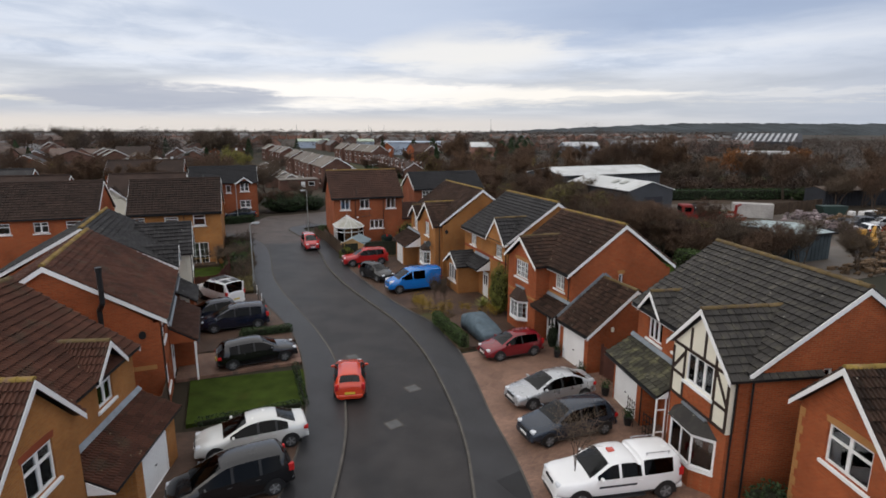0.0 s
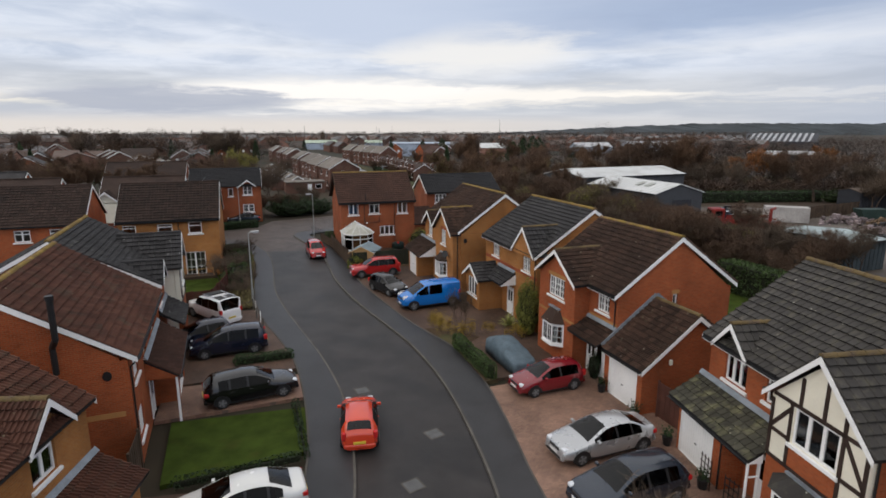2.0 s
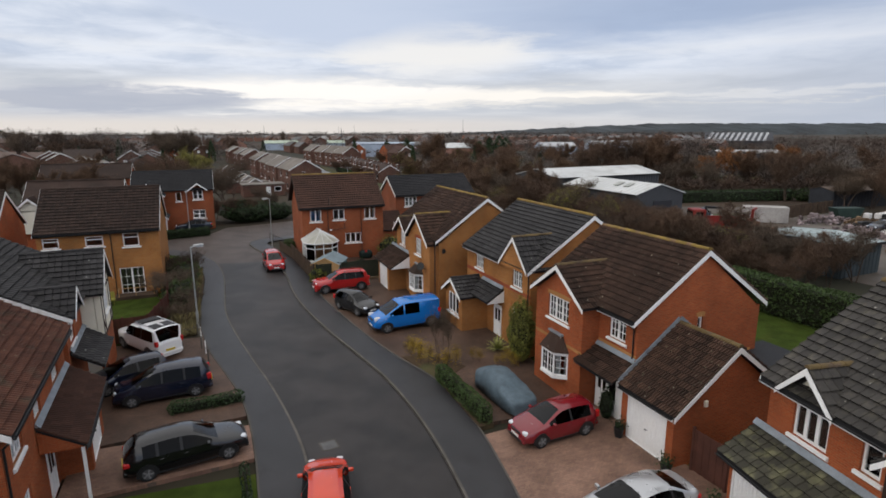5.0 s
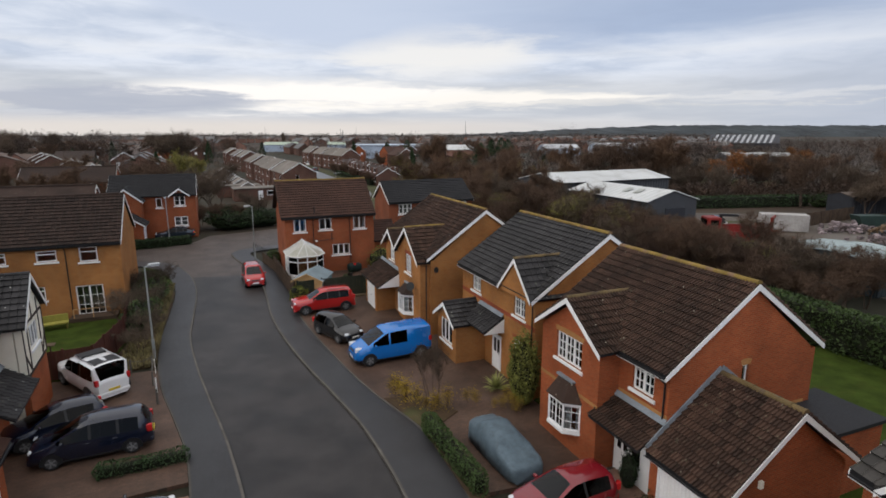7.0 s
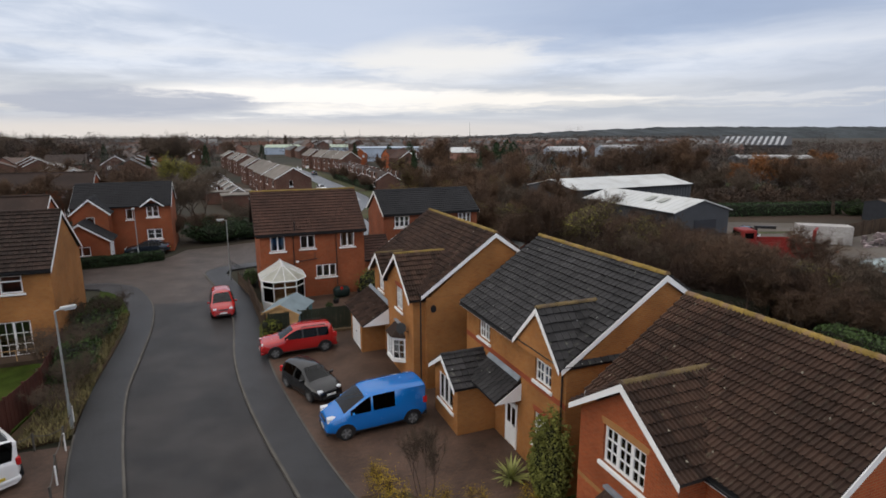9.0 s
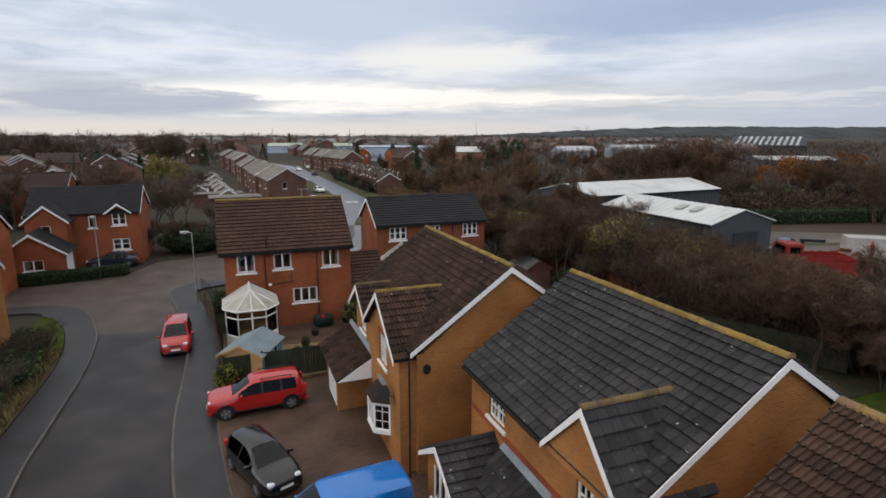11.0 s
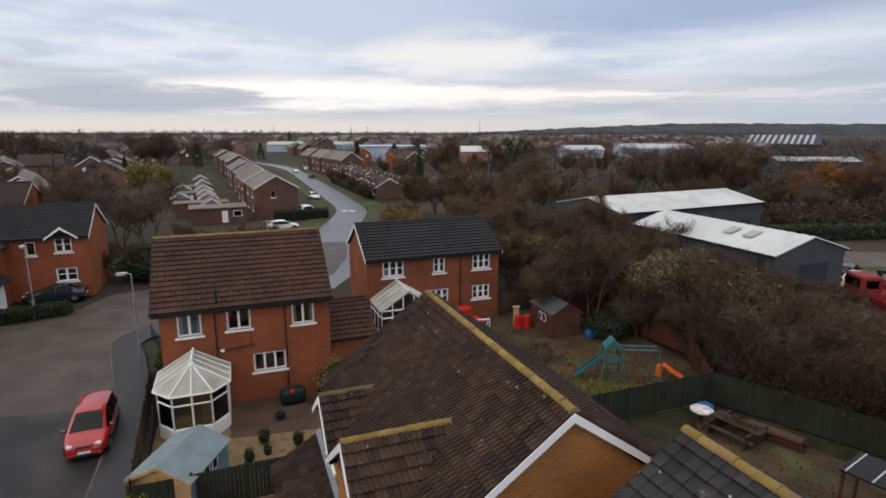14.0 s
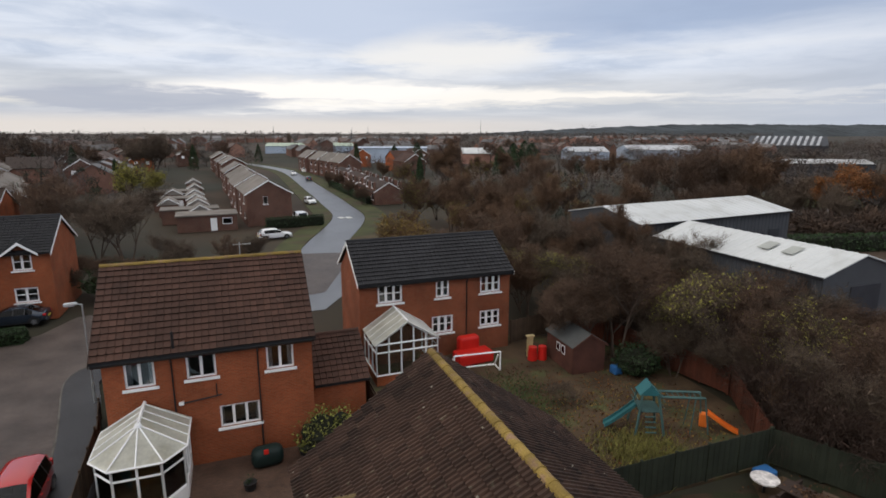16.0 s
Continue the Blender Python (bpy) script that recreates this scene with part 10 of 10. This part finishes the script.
scrap_heap("pale_heap", "heap of pale pinkish rubbish bags and rubble", mat("pale_rubbish", (0.25, 0.20, 0.20), 0.85, 0.3, 0.5, 5, 0.3, rnd=0.6), 12, 420, ((76.2, 36.8, 1.6, 1.5), (78.6, 36.4, 1.4, 1.3), (73.5, 29.5, 1.8, 0.8), (71.0, 26.5, 1.4, 0.7), (68.8, 23.1, 0.8, 1.4)))
scrap_heap("brown_heap", "brown heaps of timber and earth in the yard", mat("brown_scrap", (0.13, 0.085, 0.05), 0.9, 0.35, 0.5, 5, 0.3, rnd=0.5), 13, 620, ((68.0, 20.3, 1.8, 1.8), (64.0, 17.5, 1.6, 1.4), (49.8, 9.8, 1.3, 0.7), (53.0, 10.6, 1.2, 0.6), (58.5, 12.4, 1.5, 0.8), (72.0, 20.0, 2.2, 1.6), (93.0, 35.6, 2.0, 1.3), (81.0, 33.5, 1.8, 0.9)))
scrap_heap("rusty_heap", "rust-red scrap metal heaped in the yard", mat("rusty_scrap", (0.15, 0.05, 0.025), 0.75, 0.35, 0.5, 5, 0.3, rnd=0.5), 14, 300, ((66.0, 41.5, 1.6, 1.2), (62.0, 38.5, 1.5, 0.9), (76.0, 24.0, 1.5, 1.0), (62.5, 13.0, 1.4, 0.9)))
scrap_heap("dark_heap", "dark scrap and tyres heaped in the yard", mat("dark_scrap", (0.035, 0.035, 0.037), 0.7, 0.35, 0.5, 5, 0.3, rnd=0.5), 15, 300, ((75.3, 28.7, 1.5, 0.9), (66.8, 26.0, 1.4, 0.8), (78.5, 31.0, 1.6, 0.9), (53.5, 8.6, 1.2, 0.5), (88.0, 33.0, 1.8, 1.0)))
for x, y, tn, c in ((71.5, 23.8, 60, P_WHITE), (76.5, 28.2, 170, P_GREY), (79.0, 26.6, 165, P_SILVER), (61, 44, 20, P_WHITE), (63.5, 46.5, 24, P_BLACK)):
    car("mpv", x, y, tn, c, "parked vehicle in the yard", -0.02, group="vehicles in the yard")


# ---- the brick terraces along the far street ----
def terrace(m, W, L, ze, zp, label, gable_win=True, wall_m=None, tile=None):
    """A pair of terraced houses, gable to the south, roof of weathered grey tiles."""
    t = thing("terrace_house", m, label, "house", "brick terraces")
    wm = wall_m or OLDRED
    G = Face((-W / 2, 0, 0), (1, 0, 0), (0, -1, 0))
    wall(G, W, ze, [hole(W * 0.42, 4.1, 0.7, 1.2)] if gable_win else [], wm, t, peak=(W / 2, zp - 0.1))
    if gable_win:
        window(G, W * 0.42, 4.1, 0.7, 1.2, t, "plain1", far=True)
    K = Face((W / 2, L, 0), (-1, 0, 0), (0, 1, 0))
    wall(K, W, ze, [], wm, t, peak=(W / 2, zp - 0.1))
    E = Face((W / 2, 0.28, 0), (0, 1, 0), (1, 0, 0))
    qs = [(L * a, z, 1.6, 1.2) for a in (0.22, 0.72) for z in (1.6, 4.0)]
    wall(E, L - 0.56, ze, [hole(*q) for q in qs], wm, t)
    for q in qs:
        window(E, *q, t, "plain1", far=True)
    Wf = Face((-W / 2, L - 0.28, 0), (0, -1, 0), (-1, 0, 0))
    wall(Wf, L - 0.56, ze, [hole(*q) for q in qs], wm, t)
    for q in qs:
        window(Wf, *q, t, "plain1", far=True)
    for s in (-1, 1):
        b = bmesh.new()
        prism(b, [(s * (W / 2 + 0.3), -0.15, ze - 0.05), (0, -0.15, zp), (0, L + 0.15, zp), (s * (W / 2 + 0.3), L + 0.15, ze - 0.05)], (0, 0, 0.09))
        part("roof", b, tile or GREYROOF, t)
        b = bmesh.new()
        prism(b, [(s * (W / 2 + 0.3), -0.16, ze - 0.2), (0, -0.16, zp - 0.15), (0, -0.16, zp + 0.05), (s * (W / 2 + 0.3), -0.16, ze)], (0, -0.04, 0))
        part("bargeboard", b, PVC, t)
    part("floor", boxes((-W / 2 + 0.3, W / 2 - 0.3, 0.3, L - 0.3, 2.6, 2.8)), ROOMD, t)


for x, y, w in ((12.8, 107.4, 13.0), (11.4, 122.6, 12.5), (10.8, 139.0, 12.0), (9.4, 158.0, 12.0), (8.3, 196, 12.5), (6.6, 212, 12.5), (4.4, 240, 13.0)):
    terrace(pose(x, y, 0, 0, 0, 5), 7.0, w, 5.1, 7.25, "brown brick terraced house with a weathered grey roof", True)
for x, y in ((42.4, 189), (40.8, 200), (39.0, 212), (37.0, 228)):
    terrace(pose(x, y, 0, 0, 0, 8), 7.2, 10.6, 5.3, 7.9, "brown brick terraced house with a weathered grey roof", True)
for x, y in ((-24, 112), (-27, 121), (-30, 130), (-33, 139), (-36, 148), (-48, 182), (-52, 194), (-56, 206)):
    terrace(pose(x, y, 0, 0, 0, 12), 7.0, 8.4, 5.1, 7.1, "brick terraced house with a grey roof and white verge", False)
for k in range(6):
    terrace(pose(37.6 + (k % 2) * 0.6, 126 + k * 9.5, 0, 0, 0, 2), 6.0, 8.0, 2.7, 4.6, "low brick bungalow with a dark brown roof", False, None, BROWN)


def far_house(x, y, turn, W, L, ze, zp, brick, tile):
    """A distant gabled house among the trees."""
    t = thing("house", pose(x, y, 0, 0, 0, turn), "brick house with a tiled roof among the far trees", "house", "far houses")
    b = bmesh.new()
    prism(b, [(-W / 2, 0, 0), (W / 2, 0, 0), (W / 2, 0, ze), (0, 0, zp - 0.1), (-W / 2, 0, ze)], (0, L, 0))
    part("wall", b, brick, t)
    for s in (-1, 1):
        b = bmesh.new()
        prism(b, [(s * (W / 2 + 0.3), -0.2, ze - 0.1), (0, -0.2, zp), (0, L + 0.2, zp), (s * (W / 2 + 0.3), L + 0.2, ze - 0.1)], (0, 0, 0.1))
        part("roof", b, tile, t)
        b = bmesh.new()
        prism(b, [(s * (W / 2 + 0.3), -0.24, ze - 0.3), (0, -0.24, zp - 0.2), (0, -0.24, zp + 0.06), (s * (W / 2 + 0.3), -0.24, ze - 0.04)], (0, -0.04, 0))
        part("bargeboard", b, PVC, t)
    for k in (-1, 1):
        part("window", boxes((k * W * 0.24 - 0.5, k * W * 0.24 + 0.5, -0.05, 0.02, 3.4, 4.5)), PVC, t)


r = random.Random(52)
for k, (x, y) in enumerate(((-70, 128), (-60, 140), (-78, 152), (-94, 140), (-66, 168), (-84, 180), (-30, 188), (-22, 236), (-46, 250), (-100, 200), (-120, 165), (-70, 262), (-10, 280), (-36, 300), (-95, 285), (-130, 240), (60, 250), (74, 225), (66, 196), (90, 262), (-58, 112), (-80, 108))):
    far_house(x, y, r.choice((12, 14, 100, 104)) + r.uniform(-6, 6), r.uniform(6.5, 8), r.uniform(8, 11), 5.0, r.uniform(7.2, 8.0), r.choice((OLDRED, RED)), r.choice((BROWN, GREYROOF, RUST, SLATE)))


def flat_garage(x, y, w, d, h, tn, label):
    t = thing("garage", pose(x, y, 0, 0, 0, tn), label, "garage", "garages behind the terraces")
    part("wall", boxes((0, w, 0, d, 0, h)), OLDRED, t)
    part("roof", boxes((-0.2, w + 0.2, -0.2, d + 0.2, h, h + 0.18)), GREYROOF, t)
    F = Face((0, 0, 0), (1, 0, 0), (0, -1, 0))
    b = bmesh.new()
    F.box(b, w * 0.55, w * 0.55 + 0.9, 0.1, 2.0, 0.0, 0.05)
    part("door", b, PVC, t)
    b = bmesh.new()
    F.box(b, w * 0.75, w * 0.75 + 1.4, 1.0, 2.0, 0.0, 0.05)
    f = part("window_frame", b, PVC, t)
    b = bmesh.new()
    F.box(b, w * 0.75 + 0.1, w * 0.75 + 1.3, 1.1, 1.9, 0.05, 0.056)
    part("pane", b, CARGLASS, f)


flat_garage(-0.6, 104.5, 8.4, 5, 2.4, 3, "long flat-roofed brick garage with white door and window")
flat_garage(-3.5, 113, 8.5, 4, 2.3, 4, "flat-roofed brick garage behind the terraces")
flat_garage(-6.5, 130, 7.5, 4, 2.3, 4, "flat-roofed brick garage behind the terraces")
flat_garage(-8.5, 144, 7.5, 4, 2.3, 4, "flat-roofed brick garage behind the terraces")
for x, y in ((2.4, 111), (1.6, 120.5), (0.9, 128), (0.2, 137), (-3.2, 122), (-4.0, 139), (-0.5, 150), (-1.6, 165)):
    t = thing("garage", pose(x, y, 0, 0, 0, 4), "small gabled garage with a white verge", "garage", "garages behind the terraces")
    part("wall", boxes((-1.6, 1.6, 0, 5, 0, 2.2)), OLDRED, t)
    b = bmesh.new()
    prism(b, [(-1.8, -0.1, 2.2), (0, -0.1, 3.3), (1.8, -0.1, 2.2)], (0, 5.2, 0))
    part("roof", b, GREYROOF, t)
    b = bmesh.new()
    for q in (-1, 1):
        prism(b, [(q * 1.85, -0.13, 2.1), (0, -0.13, 3.2), (0, -0.13, 3.4), (q * 1.85, -0.13, 2.3)], (0, -0.05, 0))
    part("bargeboard", b, PVC, t)


# ---- the town beyond, street by street, too small to tell house from house ----
def town(r, streets):
    """Gabled houses in short rows: walls and roofs."""
    walls, roofs = ([], []), ([], [])
    for x, y, turn, n, storey in streets:
        c, q = math.cos(turn), math.sin(turn)
        for k in range(n):
            W, L = r.uniform(6.0, 8.0), r.uniform(8.0, 12.0)
            ox, oy = x - q * k * 13 + r.uniform(-1.5, 1.5), y + c * k * 13
            ze, zp = storey, storey + r.uniform(2.0, 2.9)
            if r.random() < 0.4:
                W, L = L, W
            def at(u, v, z):
                return (ox + u * c - v * q, oy + u * q + v * c, z)
            b = len(walls[0])
            walls[0].extend([at(u, v, z) for v in (0, L) for u, z in ((-W / 2, 0), (W / 2, 0), (W / 2, ze), (0, zp - 0.1), (-W / 2, ze))])
            walls[1].extend([(b, b + 1, b + 2, b + 3, b + 4), (b + 9, b + 8, b + 7, b + 6, b + 5), (b + 1, b + 6, b + 7, b + 2), (b, b + 4, b + 9, b + 5)])
            b = len(roofs[0])
            roofs[0].extend([at(u, v, z) for v in (-0.3, L + 0.3) for u, z in ((-W / 2 - 0.4, ze - 0.2), (0, zp), (W / 2 + 0.4, ze - 0.2), (W / 2 + 0.4, ze - 0.4), (0, zp - 0.2), (-W / 2 - 0.4, ze - 0.4))])
            roofs[1].extend([(b + j, b + (j + 1) % 6, b + 6 + (j + 1) % 6, b + 6 + j) for j in range(6)] + [(b, b + 1, b + 4, b + 5), (b + 1, b + 2, b + 3, b + 4), (b + 6, b + 7, b + 10, b + 11), (b + 7, b + 8, b + 9, b + 10)])
    return (walls[0], [], walls[1]), (roofs[0], [], roofs[1])


r = random.Random(77)
TOWNB = mat("far_brickwork", (0.165, 0.088, 0.065), 0.9, 0.2, 0.05, 1, 0, rnd=0.5)
TOWNW = mat("far_pale_render", (0.42, 0.40, 0.37), 0.9, 0.1, 0.05, 1, 0, rnd=0.3)
TOWNR = mat("far_brown_roofs", (0.115, 0.085, 0.072), 0.85, 0.2, 0.05, 1, 0, rnd=0.5)
TOWNG = mat("far_grey_roofs", (0.15, 0.143, 0.14), 0.8, 0.2, 0.05, 1, 0, rnd=0.45)
for wallm, roofm, count, lab in ((TOWNB, TOWNR, 90, "brick houses with brown roofs of the distant town"), (TOWNB, TOWNG, 55, "brick houses with grey roofs of the distant town"), (TOWNW, TOWNG, 13, "pale rendered houses and sheds of the distant town")):
    rows_ = []
    while len(rows_) < count:
        y = 150 + 750 * r.random() ** 1.3
        x = y * 0.30 + r.uniform(-0.85, 0.80) * (y + 40)
        if open_land(x, y) or (x > 60 and y < 240) or (x > 0.55 * y and r.random() < 0.5):
            continue
        rows_.append((x, y, r.choice((0.1, 0.25, 1.6, 1.75)) + r.uniform(-0.2, 0.2), r.randint(2, 5), r.choice((4.6, 5.0, 5.4)) if y < 400 else r.uniform(5.0, 7.5)))
    wl, rf = town(r, rows_)
    tw = tagged(part("distant_town", wl, wallm), lab, "town", kind="stuff")
    part("roofs", rf, roofm, tw)["kind"] = "stuff"

# ---- far trading estate ----
ROOFD = mat("weathered_white_roof", (0.40, 0.41, 0.42), 0.6, 0.2, 0.3, 3, 0.1)
warehouse(pose(65, 285, 0, 0, 0, -19), 34, 12, 7.0, 7.7, CLADL, CLADL, "pale blue industrial building in the distance", lights=0)
warehouse(pose(110, 259, 0, 0, 0, -19), 16, 12, 4.8, 7.4, ROOFW, mat("brick_unit", (0.30, 0.16, 0.12), 0.8), "white-roofed brick trading unit in the distance")
warehouse(pose(216, 270, 0, 0, 0, -19), 40, 22, 5.0, 7.5, ROOFD, CLADL, "long white-roofed warehouse in the distance")
warehouse(pose(177, 270, 0, 0, 0, -19), 21, 20, 4.5, 7.0, ROOFD, CLADL, "white-roofed warehouse in the distance")
warehouse(pose(185, 150, 0, 0, 0, -30), 26, 14, 4.5, 5.8, mat("grey_sheet_roof", (0.36, 0.36, 0.35), 0.6, 0.2, 0.2, 3, 0.1), CLAD, "grey shed with pale rooflights in the distance", lights=5)
SAWPOSE = pose(328, 290, 0, 0, 0, -50)
t = warehouse(SAWPOSE, 44, 40, 6.5, 12.5, DK, DK, "dark factory hall striped with slanting pale rooflights")
for k in range(11):
    b = bmesh.new()
    x = 1.5 + k * 3.6
    prism(b, [(x, 1.0, 6.8), (x + 1.6, 1.0, 6.8), (x + 4.2, 18.5, 12.3), (x + 2.6, 18.5, 12.3)], (0, -0.05, 0.15))
    part("rooflight", b, mat("dull_rooflight", (0.36, 0.37, 0.38), 0.6, 0.2, 0.3, 3, 0), t)
warehouse(pose(30, 420, 0, 0, 0, -10), 60, 30, 5, 7, mat("pale_green_roof", (0.36, 0.42, 0.33), 0.7), CLADL, "pale low building in the distance")
# masts and chimneys on the skyline
for x, y, hgt, w in ((340, 741, 31, 0.6), (107, 503, 16.8, 0.7), (60, 760, 21, 0.8), (190, 905, 22, 0.6), (215, 900, 23, 0.6)):
    t = thing("mast", pose(x, y, 0), "thin mast on the skyline", "mast", "masts on the skyline")
    b = bmesh.new()
    bar(b, (0, 0, 0), (0, 0, hgt), w * 0.5, w * 0.25, n=6)
    part("shaft", b, DK, t)
kerb_stones(KR, 1, pr)
kerb_stones(KL, -1, pw)
